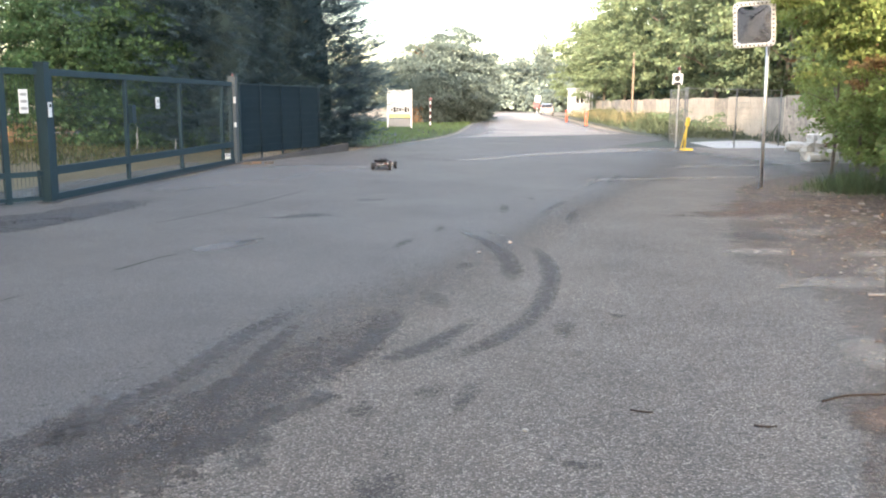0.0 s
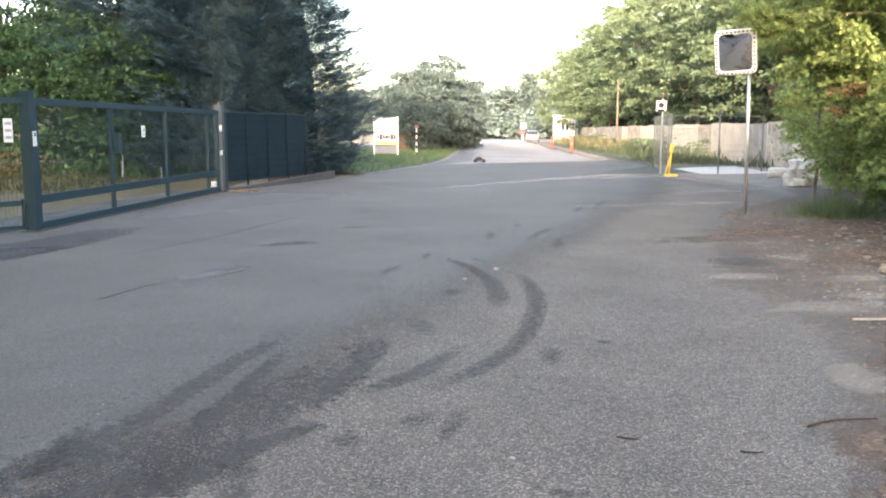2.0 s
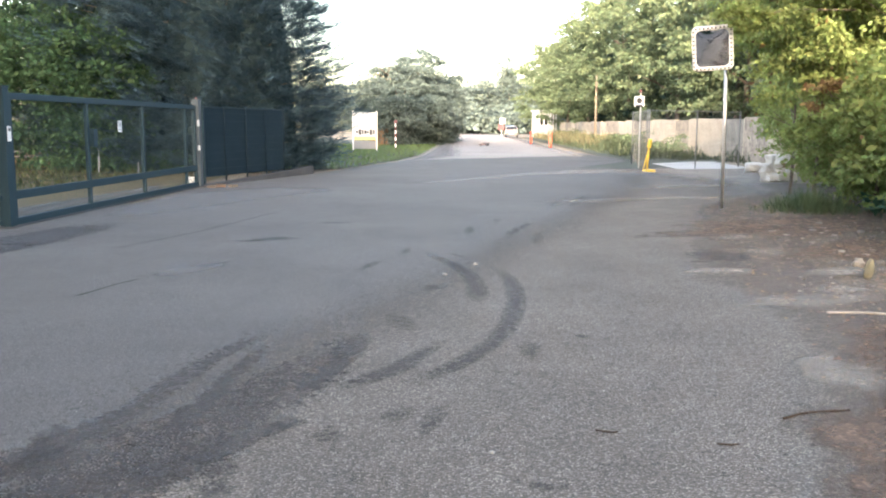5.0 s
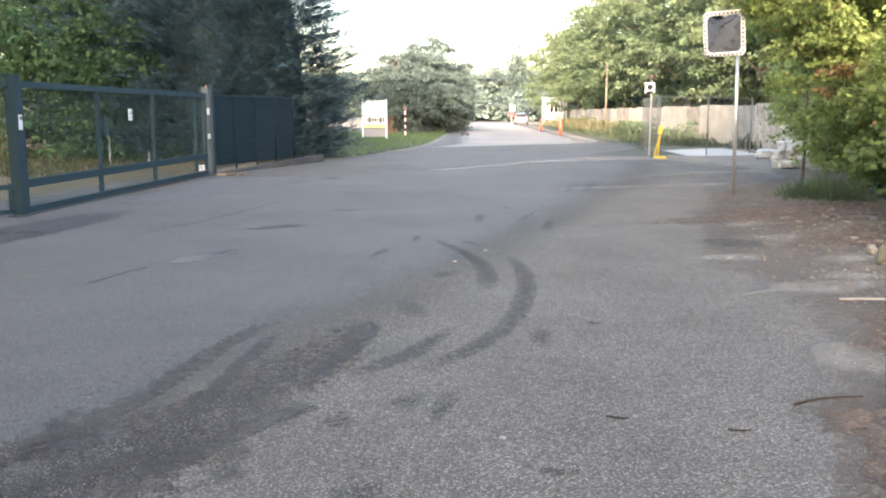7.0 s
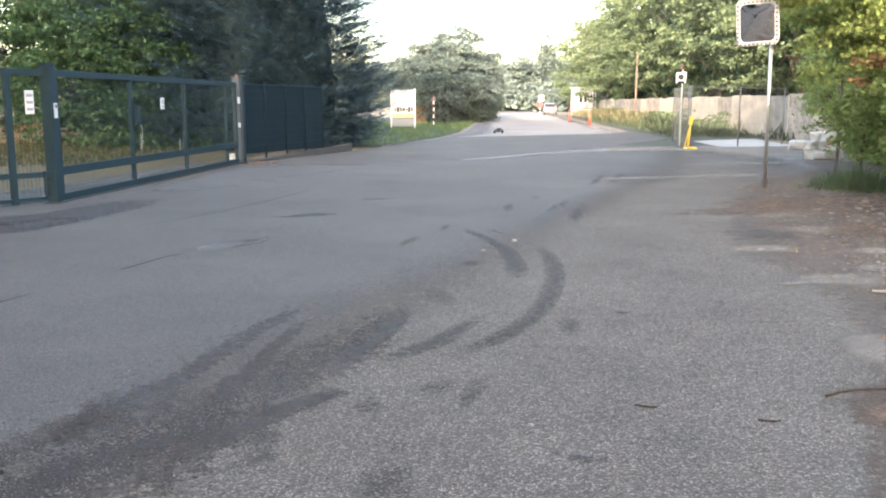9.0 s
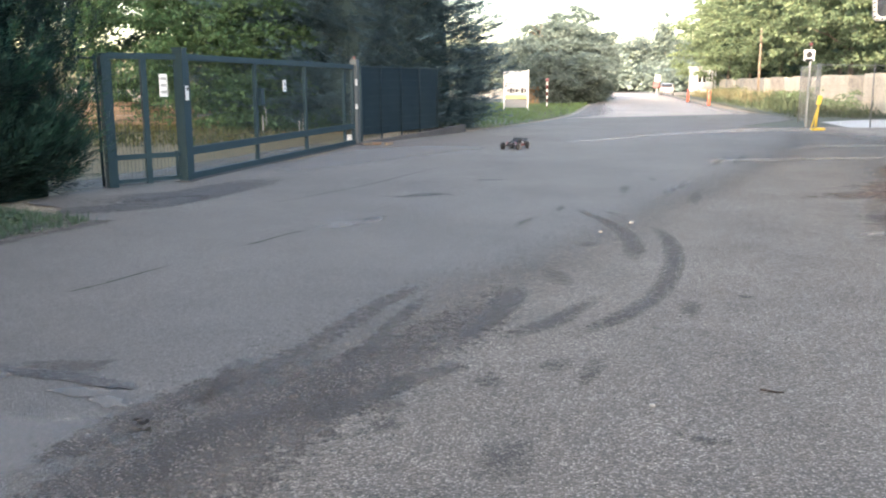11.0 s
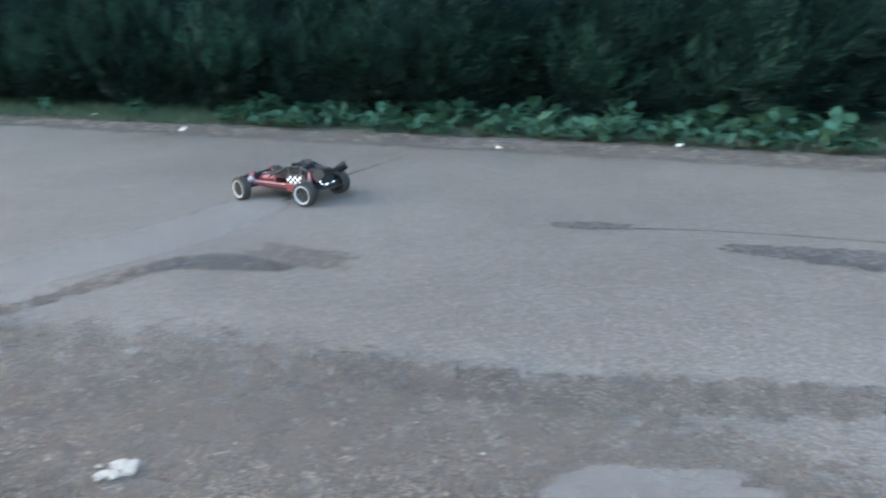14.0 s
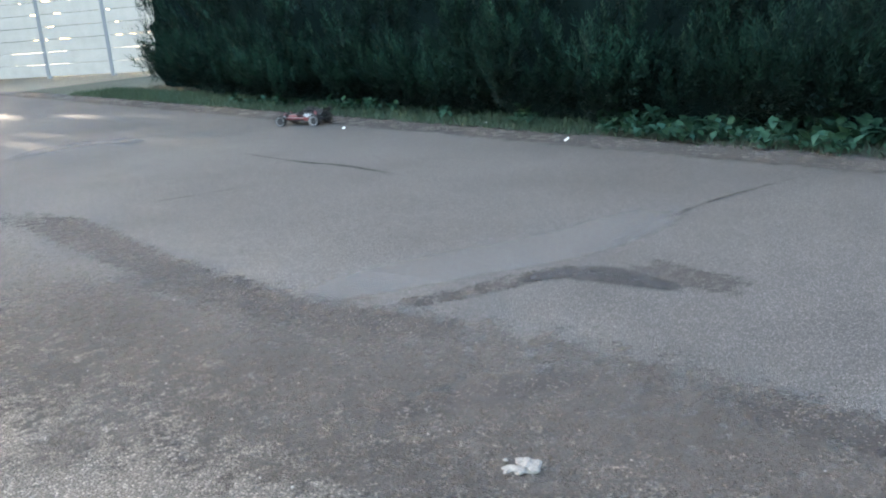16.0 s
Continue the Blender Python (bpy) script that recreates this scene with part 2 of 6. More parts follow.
RUBBER = material("tyre_rubber", (0.02, 0.02, 0.021), 0.85, 0, (0.035, 0.034, 0.033), 20, 150, 0.2, spec=0.2)
CHROME = material("polished_metal", (0.75, 0.76, 0.78), 0.18, 1.0, (0.6, 0.6, 0.62), 10, 100, 0.02)
MIRROR = material("mirror_glass", (0.82, 0.83, 0.84), 0.03, 1.0, (0.78, 0.79, 0.8), 3, 20, 0)
DARKGLASS = material("dark_window", (0.012, 0.013, 0.015), 0.08, 0, (0.02, 0.02, 0.022), 5, 40, 0)
LIMEY = material("yellow_print", (0.40, 0.41, 0.16), 0.6, 0, (0.42, 0.43, 0.2), 5, 50, 0.02)
GREYP = material("grey_print", (0.20, 0.21, 0.22), 0.6, 0, (0.16, 0.17, 0.18), 5, 50, 0.02)
BARK = material("bark", (0.13, 0.10, 0.075), 0.9, 0, (0.07, 0.055, 0.04), 6, 40, 0.8)
CHALK = material("dirty_chalk", (0.24, 0.22, 0.195), 0.95, 0, (0.15, 0.135, 0.118), 30, 120, 0.5)
ROCK = material("white_rubble", (0.5, 0.48, 0.44), 0.9, 0, (0.36, 0.33, 0.29), 5, 40, 0.5)
WOOD = material("brown_wood", (0.17, 0.10, 0.06), 0.85, 0, (0.10, 0.06, 0.035), 5, 50, 0.3)
TWIGBARK = material("dark_twig_bark", (0.05, 0.035, 0.026), 0.95, 0, (0.025, 0.018, 0.014), 9, 60, 0.3, spec=0.1)
DEAD = material("dry_stick", (0.30, 0.27, 0.23), 0.85, 0, (0.2, 0.17, 0.14), 9, 60, 0.3)
SHADEFAB = material("dark_screen_fabric", (0.013, 0.024, 0.034), 1.0, 0, (0.008, 0.016, 0.024), 2, 120, 0.1, spec=0.05)
# Shade between the boughs is put into a near-black base and core
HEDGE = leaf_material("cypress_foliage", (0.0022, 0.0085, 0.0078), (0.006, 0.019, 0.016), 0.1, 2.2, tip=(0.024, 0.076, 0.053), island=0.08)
HEDGEIN = material("hedge_dark_inside", (0.004, 0.009, 0.009), 0.98, 0, (0.007, 0.014, 0.013), 4, 30, 0.6, spec=0.0)
# Haze before the conifers is put into this lighter, bluer leaf colour
CONIFER = leaf_material("hazed_conifer_foliage", (0.015, 0.036, 0.052), (0.024, 0.050, 0.070), 0.12, tip=(0.058, 0.102, 0.130), island=0.1)
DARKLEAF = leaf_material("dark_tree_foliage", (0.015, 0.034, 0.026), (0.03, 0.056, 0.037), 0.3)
# Dark inside colour carries the shade among the conifer boughs
CONIN = material("conifer_dark_inside", (0.012, 0.022, 0.026), 0.98, 0, (0.02, 0.034, 0.04), 3, 20, 0.8, spec=0.0)
# Sun on the yard's ivy is put into this lighter leaf colour
IVY = leaf_material("painted_lit_foliage", (0.028, 0.06, 0.028), (0.052, 0.098, 0.046), 0.35)
TREELEAF = leaf_material("tree_foliage", (0.075, 0.105, 0.06), (0.12, 0.15, 0.085), 0.35)
BUSHLEAF = leaf_material("yellow_green_foliage", (0.135, 0.178, 0.055), (0.22, 0.26, 0.095), 0.45)
RUSTLEAF = leaf_material("withered_foliage", (0.13, 0.088, 0.042), (0.18, 0.12, 0.055), 0.35)
# Haze of the distance is put into this pale, bluish leaf colour
FARLEAF = leaf_material("hazed_distant_foliage", (0.066, 0.094, 0.088), (0.092, 0.12, 0.112), 0.3, 0.2)
WEED = leaf_material("broad_weed_leaves", (0.017, 0.054, 0.034), (0.034, 0.088, 0.054), 0.25, 3.0)
# Brighter copy of the grass, with the lawn's sunlight put into its colour
LAWNGRASS = leaf_material("painted_sunny_grass", (0.09, 0.135, 0.055), (0.13, 0.175, 0.075), 0.35, 1.2)
GRASS = leaf_material("verge_grass", (0.034, 0.066, 0.042), (0.056, 0.088, 0.054), 0.3, 2.0)
POSTG = leaf_material("long_grass", (0.055, 0.085, 0.042), (0.085, 0.115, 0.06), 0.35, 2.0)
WALLG = leaf_material("wall_weeds", (0.034, 0.05, 0.03), (0.06, 0.074, 0.044), 0.3, 2.0)
YARDG = leaf_material("yard_grass", (0.036, 0.055, 0.022), (0.07, 0.062, 0.027), 0.3, 0.8)
RINGM = material("worn_white_ring", (0.25, 0.25, 0.26), 0.5, 0.1, (0.17, 0.17, 0.18), 12, 90, 0.03)
EARTHSTONE = material("earthy_stones", (0.18, 0.16, 0.14), 0.9, 0, (0.11, 0.097, 0.083), 2.0, 40, 0.2, island=0.4)
MOSSY = material("mossy_stone", (0.12, 0.112, 0.075), 0.9, 0, (0.075, 0.075, 0.05), 14, 60, 0.4)
STRAWG = leaf_material("dry_grass", (0.13, 0.112, 0.07), (0.10, 0.10, 0.055), 0.3, 2.0)


# ---- mesh helpers ----
def mesh_object(name, bm, mat, parent=None, smooth=False, label=""):
    me = bpy.data.meshes.new(name)
    bm.normal_update()
    bm.to_mesh(me)
    bm.free()
    me.materials.append(mat)
    if smooth:
        me.shade_smooth()
    ob = new(name, me)
    if parent:
        ob.parent = parent
    if label:
        ob["label"] = label
    return ob


def part(name, bm, mat, parent, label="", smooth=False):
    return mesh_object(name, bm, mat, parent, smooth, label)


def arrays_object(name, verts, quads, mat, parent=None, rim=None, smooth=False):
    """One mesh from numpy arrays of corners and of four-cornered faces."""
    verts, quads = np.asarray(verts, np.float32), np.asarray(quads, np.int32)
    me = bpy.data.meshes.new(name)
    me.vertices.add(len(verts))
    me.vertices.foreach_set("co", verts.ravel())
    me.loops.add(quads.size)
    me.loops.foreach_set("vertex_index", quads.ravel())
    me.polygons.add(len(quads))
    me.polygons.foreach_set("loop_start", np.arange(len(quads), dtype=np.int32) * 4)
    me.update(calc_edges=True)
    me.materials.append(mat)
    if rim is not None:
        at = me.attributes.new("rim", "FLOAT", "POINT")
        at.data.foreach_set("value", np.asarray(rim, np.float32))
    if smooth:
        me.shade_smooth()
    ob = new(name, me)
    if parent:
        ob.parent = parent
    return ob


def thing(name, label, category, at=None, group="", kind=""):
    ob = new(name)
    ob.matrix_basis = at or Matrix()
    return tagged(ob, label, category, group, kind)


def box(bm, size, at=(0, 0, 0), rot=None, bevel=0.0):
    m = Matrix.Translation(at) @ (rot or Matrix()) @ Matrix.Diagonal((*size, 1))
    r = bmesh.ops.create_cube(bm, size=1, matrix=m)
    if bevel:
        ed = list({e for v in r["verts"] for e in v.link_edges})
        bmesh.ops.bevel(bm, geom=ed, offset=bevel, segments=2, affect="EDGES", profile=0.7)
    return bm


def rod(bm, a, b, r1, r2=None, n=10, caps=True):
    a, b = Vector(a), Vector(b)
    d = b - a
    m = Matrix.Translation((a + b) / 2) @ d.to_track_quat("Z", "Y").to_matrix().to_4x4()
    bmesh.ops.create_cone(bm, cap_ends=caps, segments=n, radius1=r1, radius2=r1 if r2 is None else r2, depth=d.length, matrix=m)
    return bm


def tube(bm, pts, r, n=8):
    """A bent pipe: rods with ball joints."""
    for a, b in zip(pts, pts[1:]):
        rod(bm, a, b, r, r, n)
    for p in pts[1:-1]:
        bmesh.ops.create_icosphere(bm, subdivisions=1, radius=r * 1.02, matrix=Matrix.Translation(p))
    return bm


def pipe(pts, r, n=8, taper=0.75):
    """One continuous bent round bar along points."""
    bm = bmesh.new()
    pts = [Vector(p) for p in pts]
    rings = []
    for i, p in enumerate(pts):
        d = (pts[min(i + 1, len(pts) - 1)] - pts[max(i - 1, 0)]).normalized()
        s = d.cross(Vector((0, 0.13, 1))).normalized()
        u = s.cross(d)
        k = r * (1 - (1 - taper) * i / (len(pts) - 1))
        rings.append([bm.verts.new(p + s * (k * math.cos(6.2832 * j / n)) + u * (k * math.sin(6.2832 * j / n))) for j in range(n)])
    for a, b in zip(rings, rings[1:]):
        for j in range(n):
            bm.faces.new((a[j], a[(j + 1) % n], b[(j + 1) % n], b[j]))
    bm.faces.new(rings[0][::-1])
    bm.faces.new(rings[-1])
    bmesh.ops.recalc_face_normals(bm, faces=bm.faces)
    return bm


def B():
    return bmesh.new()


def smooth_line(pts, per=6):
    """Catmull-Rom through control points (any number of columns)."""
    p = np.array(pts, float)
    p = np.vstack([2 * p[0] - p[1], p, 2 * p[-1] - p[-2]])
    out = []
    for i in range(1, len(p) - 2):
        for u in np.linspace(0, 1, per, endpoint=False):
            a, b, c, d = p[i - 1:i + 3]
            out.append(0.5 * (2 * b + (c - a) * u + (2 * a - 5 * b + 4 * c - d) * u * u + (3 * b - a - 3 * c + d) * u ** 3))
    out.append(p[-2])
    return np.array(out)


def ribbon(name, pts, mat, z, label, ends=0.3):
    """A flat mark along control points (x, y, width), thinning at its rims and ends."""
    c = smooth_line(pts)
    d = np.gradient(c[:, :2], axis=0)
    d /= np.linalg.norm(d, axis=1)[:, None] + 1e-9
    nrm = np.stack([-d[:, 1], d[:, 0]], 1)
    off = np.array([-0.5, -0.3, 0, 0.3, 0.5]) * 1.3
    rim0 = np.array([0, 0.75, 1, 0.75, 0])
    v = (c[:, None, :2] + nrm[:, None, :] * off[None, :, None] * c[:, None, 2:3])
    v = np.concatenate([v, np.full(v.shape[:2] + (1,), z)], 2).reshape(-1, 3)
    u = np.linspace(0, 1, len(c))
    endf = np.clip(np.minimum(u, 1 - u) / ends, 0, 1) if ends else np.ones(len(c))
    rim = (rim0[None, :] * endf[:, None]).ravel()
    q = [[i * 5 + j, i * 5 + j + 1, i * 5 + 5 + j + 1, i * 5 + 5 + j] for i in range(len(c) - 1) for j in range(4)]
    ob = arrays_object(name, v, np.array(q)[:, ::-1], mat, rim=rim)
    return tagged(ob, label, "road mark", kind="structure")


def blot(name, x, y, a, b, angle, mat, z, label, wobble=0.25, inner=0.55):
    """A flat patch, an uneven oval of half-axes a, b, turned by angle."""
    n, rings = 36, (0.0, 0.3, inner, 0.8, 1.0)
    th = np.linspace(0, 2 * np.pi, n, endpoint=False)
    w = np.array([1 + wobble * noise.noise((math.cos(t) * 1.5 + x * 3, math.sin(t) * 1.5 + y * 3, 0)) * 2 for t in th])
    ca, sa = math.cos(radians(angle)), math.sin(radians(angle))
    v, rim = [], []
    for k in rings:
        px, py = a * 1.25 * k * w * np.cos(th), b * 1.25 * k * w * np.sin(th)
        v.append(np.stack([x + px * ca - py * sa, y + px * sa + py * ca, np.full(n, z)], 1))
        rim.append(np.full(n, min(1, (1 - k) / (1 - inner))))
    q = [[(i + 1) * n + j, (i + 1) * n + (j + 1) % n, i * n + (j + 1) % n, i * n + j] for i in range(1, len(rings) - 1) for j in range(n)]
    q += [[0, n + j, n + (j + 1) % n, n + (j + 2) % n] for j in range(0, n, 2)]
    ob = arrays_object(name, np.vstack(v), np.array(q), mat, rim=np.concatenate(rim))
    return tagged(ob, label, "road mark", kind="structure")


def strip(name, left, right, mat, z, label, rims=(0.0, 0.0), rim_width=0.12, cols=12, per=8, kind="structure", category="ground"):
    """A ground sheet between two lines of control points."""
    lft, rgt = smooth_line(left, per), smooth_line(right, per)
    n = max(len(lft), len(rgt))
    f = lambda p: np.stack([np.interp(np.linspace(0, 1, n), np.linspace(0, 1, len(p)), p[:, k]) for k in (0, 1)], 1)
    lft, rgt = f(lft), f(rgt)
    u = np.linspace(0, 1, cols + 1)
    v = lft[:, None] * (1 - u)[None, :, None] + rgt[:, None] * u[None, :, None]
    v = np.concatenate([v, np.full(v.shape[:2] + (1,), z)], 2).reshape(-1, 3)
    r = np.minimum(1, np.minimum(rims[0] + u / rim_width, rims[1] + (1 - u) / rim_width))
    rim = np.tile(r, n)
    c = cols + 1
    q = [[i * c + j, i * c + j + 1, i * c + c + j + 1, i * c + c + j] for i in range(n - 1) for j in range(cols)]
    ob = arrays_object(name, v, np.array(q), mat, rim=rim)
    if ob.data.polygons[0].normal.z < 0:
        ob.data.flip_normals()
    return tagged(ob, label, category, kind=kind)


# ---- foliage ----
def unit(v):
    return v / (np.linalg.norm(v, axis=-1, keepdims=True) + 1e-9)


def leaf_quads(pos, way, side, length, width, fold=0.25):
    """Folded diamond leaves: base, two shoulders and tip."""
    up = np.cross(way, side)
    a = pos
    mid = pos + way * (length * 0.45)[:, None]
    b = mid + side * (width * 0.5)[:, None] + up * (width * fold)[:, None]
    t = pos + way * length[:, None]
    c = mid - side * (width * 0.5)[:, None] + up * (width * fold)[:, None]
    v = np.stack([a, b, t, c], 1).reshape(-1, 3)
    q = np.arange(len(v)).reshape(-1, 4)
    return v, q


def leaves(name, pos, out, size, mat, parent=None, droop=0.3, slim=0.55, rng=None):
    rng = rng or np.random.default_rng(1)
    n = len(pos)
    way = unit(out * 0.7 + rng.normal(size=(n, 3)) * 0.75 + np.array([0, 0, -droop]))
    side = unit(np.cross(way, rng.normal(size=(n, 3))))
    ln = size * rng.uniform(0.6, 1.35, n)
    v, q = leaf_quads(pos, way, side, ln, ln * slim)
    return arrays_object(name, v, q, mat, parent)


def sprays(name, pos, out, size, mat, parent=None, rng=None, blades=7, lift=0.35, slim=0.22, stray=0.45, tip=None, fan=0.75):
    """Flat scaly conifer sprays: a fan of slim blades along an outward, rising axis."""
    rng = rng or np.random.default_rng(2)
    n = len(pos)
    axis = unit(out + rng.normal(size=(n, 3)) * stray + np.array([0, 0, lift]))
    side = unit(np.cross(axis, np.array([0, 0, 1.0]) + rng.normal(size=(n, 3)) * 0.5))
    ln = size * rng.uniform(0.55, 1.4, n)
    vs = []
    for k in range(blades):
        u = k / (blades - 1)
        sgn = 0 if k == blades - 1 else (1 if k % 2 else -1)
        base = pos + axis * (ln * 0.75 * u)[:, None]
        way = unit(axis * (0.75 + 0.25 * u) + side * sgn * fan + rng.normal(size=(n, 3)) * 0.12 * fan / 0.75)
        sd = unit(np.cross(way, np.cross(axis, side)))
        L = ln * (0.55 - 0.2 * u) * rng.uniform(0.8, 1.2, n)
        v, _ = leaf_quads(base, way, sd, L, L * slim, 0.1)
        vs.append(v)
    v = np.vstack(vs)
    ob = arrays_object(name, v, np.arange(len(v)).reshape(-1, 4), mat, parent)
    if tip is not None:
        at = ob.data.attributes.new("tip", "FLOAT", "POINT")
        at.data.foreach_set("value", np.tile(np.repeat(np.asarray(tip, np.float32), 4), blades))
    return ob


def boughs(name, ctr, axis, face, length, mat, parent, rng, per=8, sub=4, blades=4, size=0.2, rise=0.2, tip_tone=1.0, spread=0.8):
    """Feathered conifer boughs: side plumes leave an axis to either side, in a plane that faces outwards; each plume carries sprays."""
    n = len(ctr)
    side = unit(np.cross(face, axis) + rng.normal(size=(n, 3)) * 0.18)
    P, O, T = [], [], []
    for j in range(per):
        u = (j + 0.6) / per
        sgn = 1.0 if j % 2 else -1.0
        base = ctr + axis * (length * u)[:, None] + np.array([0, 0, rise]) * (length * u * u)[:, None]
        way = unit(axis * (0.55 + 0.6 * u) + side * (sgn * spread * (1 - 0.55 * u)) + np.array([0, 0, 0.12]) + rng.normal(size=(n, 3)) * 0.1)
        pl = length * (0.5 - 0.26 * u) * rng.uniform(0.75, 1.2, n)
        for k in range(sub):
            w = (k + 0.4) / sub
            P.append(base + way * (pl * w)[:, None] + rng.normal(size=(n, 3)) * 0.015)
            O.append(unit(way + side * (0.2 if k % 2 else -0.2)))
            T.append(np.clip(0.9 * u + 0.5 * w - 0.5 + 0.08 * rng.normal(size=n), 0, 1) * tip_tone)
    return sprays(name, np.vstack(P), np.vstack(O), size, mat, parent, rng, blades, 0.08, 0.2, 0.1, np.concatenate(T), 0.34)


def clumps(rng, centre, radii, count, clump_r, per, shell=0.55):
    """Points on many small clumps that fill an uneven crown; returns places and outward ways."""
    d = unit(rng.normal(size=(count, 3)))
    wob = np.array([1 + 0.35 * noise.noise((a * 1.7 + centre[0], b * 1.7 + centre[1], c * 1.7)) for a, b, c in d])
    r = (rng.uniform(shell ** 3, 1, count) ** (1 / 3)) * wob
    cc = np.array(centre) + d * r[:, None] * np.array(radii)
    cr = clump_r * rng.uniform(0.6, 1.4, count)
    e = unit(rng.normal(size=(count, per, 3)))
    e[..., 2] = np.abs(e[..., 2]) * 0.9 - 0.25
    rr = cr[:, None] * rng.uniform(0.5, 1.0, (count, per))
    p = cc[:, None] + e * rr[..., None] * np.array([1.15, 1.15, 0.75])
    o = unit(e + 0.5 * d[:, None])
    return p.reshape(-1, 3), o.reshape(-1, 3)


def wood(rng, h, r, spread, limbs=7, lean=0.05):
    """Tapered trunk with forking limbs."""
    bm = B()
    pts = [Vector((lean * h * u * rng.uniform(0.6, 1.4), lean * h * u * rng.normal(), h * u)) for u in (0, 0.25, 0.5, 0.75, 1)]
    for i, (a, b) in enumerate(zip(pts, pts[1:])):
        rod(bm, a, b, r * (1 - 0.22 * i), r * (1 - 0.22 * (i + 1)), 9)
    for k in range(limbs):
        u = rng.uniform(0.3, 0.95)
        a = pts[int(u * 4)].lerp(pts[min(4, int(u * 4) + 1)], u * 4 - int(u * 4))
        ang = rng.uniform(0, 6.28)
        ln = spread * rng.uniform(0.5, 0.9)
        m = a + Vector((math.cos(ang) * ln * 0.5, math.sin(ang) * ln * 0.5, ln * 0.35))
        e = a + Vector((math.cos(ang) * ln, math.sin(ang) * ln, ln * 0.55))
        rod(bm, a, m, r * 0.42 * (1.2 - u * 0.6), r * 0.28, 7)
        rod(bm, m, e, r * 0.28, r * 0.08, 6)
        rod(bm, m, m + Vector((math.cos(ang + 0.8) * ln * 0.4, math.sin(ang + 0.8) * ln * 0.4, ln * 0.3)), r * 0.2, r * 0.05, 5)
    return bm


def tree(x, y, h, rx, ry, mat, label, seed, leaf=0.16, count=90, per=90, base=0.22, clump=0.75, name="tree", group="", trunk=0.2):
    rng = np.random.default_rng(seed)
    t = thing(name, label, "tree", pose(x, y, 0, 0, 0, 0), group)
    part("trunk", wood(rng, h * 0.8, trunk, rx * 0.9), BARK, t, smooth=True)
    zc = h * (1 + base) / 2
    p, o = clumps(rng, (0, 0, zc), (rx, ry, h * (1 - base) / 2), count, clump, per)
    p[:, 2] = np.maximum(p[:, 2], 0.1)
    leaves("crown", p, o, leaf, mat, t, rng=rng)
    return t


def grass(name, xy, heights, mat, label, seed=5, width=0.012, kind="stuff"):
    rng = np.random.default_rng(seed)
    n = len(xy)
    pos = np.column_stack([xy, np.full(n, -0.01)])
    way = unit(np.column_stack([rng.normal(size=(n, 2)) * 0.4, np.ones(n)]))
    side = unit(np.cross(way, rng.normal(size=(n, 3))))
    v, q = leaf_quads(pos, way, side, heights, np.full(n, width) * rng.uniform(0.6, 1.6, n), 0.4)
    return tagged(arrays_object(name, v, q, mat), label, "grass", kind=kind)

# ---- ground ----
g = 500
ground = arrays_object("ground", [(-g, -g, -0.02), (g, -g, -0.02), (g, g, -0.02), (-g, g, -0.02)], [[0, 1, 2, 3]], SOIL)
tagged(ground, "dry bare ground reaching to the horizon", "ground", kind="structure")
EDGE = lambda y: -7.4 + 0.2536 * y
strip("road", [(-8, -60), (-12.5, -36), (-14.4, -26), (EDGE(-18) - 0.7, -18), (EDGE(0) - 0.7, 0), (-6.0, 8.8), (-7.0, 10.5), (-6.6, 13), (-5.3, 17), (-4.9, 21.6), (-3.1, 27), (-2.0, 31), (-0.3, 37), (0.8, 44), (2.0, 60), (3.6, 90), (5, 130), (10, 220)],
      [(6, -60), (5, -40), (3, -28), (2.4, -20), (2.2, 0), (2.6, 4.6), (3.4, 8), (4.2, 11.5), (6.0, 16), (9.8, 21), (11.0, 26), (11.5, 31), (10.4, 38), (9.6, 46), (9.9, 58), (11, 75), (13, 100), (15, 130), (20, 220)],
      ROAD, 0.0, "worn grey asphalt road with cracks and patches", cols=16, category="road")
strip("apron", [(-5.9, -20), (-4.7, -8.3), (-4.05, -4.6), (-4.05, -2.5), (-3.95, -0.6), (-3.4, 1.2), (-2.95, 2.5), (-2.5, 4.2), (-1.9, 6.0), (-1.15, 7.3), (-0.1, 9.8), (0.8, 12), (2.3, 16), (4.5, 22), (6, 27)],
      [(3.5, -20), (3.2, -8), (3.1, -4), (3.1, -2), (3.1, 0), (3.2, 2), (3.5, 4), (3.9, 5.5), (4.2, 7), (4.3, 8.4), (4.9, 10.5), (6, 12.5), (8.0, 16), (10, 20), (10.5, 26)],
      APRON, 0.003, "coarse brown-grey asphalt with exposed stones", rims=(0.0, 1.0), rim_width=0.34, cols=30)
# verge under the hedge, with a strip of dark soil at the asphalt's rim
strip("verge", [(-19, -26), (-15, -16), (-12.6, -6), (-11.6, 0), (-10.4, 5), (-9.4, 9), (-8.8, 11.5)],
      [(-13.9, -26), (-11.7, -16), (EDGE(-6) - 0.3, -6), (EDGE(0) - 0.3, 0), (EDGE(5) - 0.2, 5), (-5.36, 8.7), (-7.0, 9.9)],
      LAWN, 0.006, "weedy grass verge at the foot of the hedge", rims=(1, 0), rim_width=0.1, cols=20)
strip("soil_rim", [(-14.6, -26), (-12.1, -16), (EDGE(-6) - 0.6, -6), (EDGE(0) - 0.6, 0), (EDGE(5) - 0.5, 5), (-5.8, 9)],
      [(-13.3, -26), (-10.9, -16), (EDGE(-6) + 0.4, -6), (EDGE(0) + 0.35, 0), (EDGE(5) + 0.3, 5), (-4.8, 9)],
      RIMSOIL, 0.009, "dark soil washed onto the asphalt rim", rim_width=0.3)
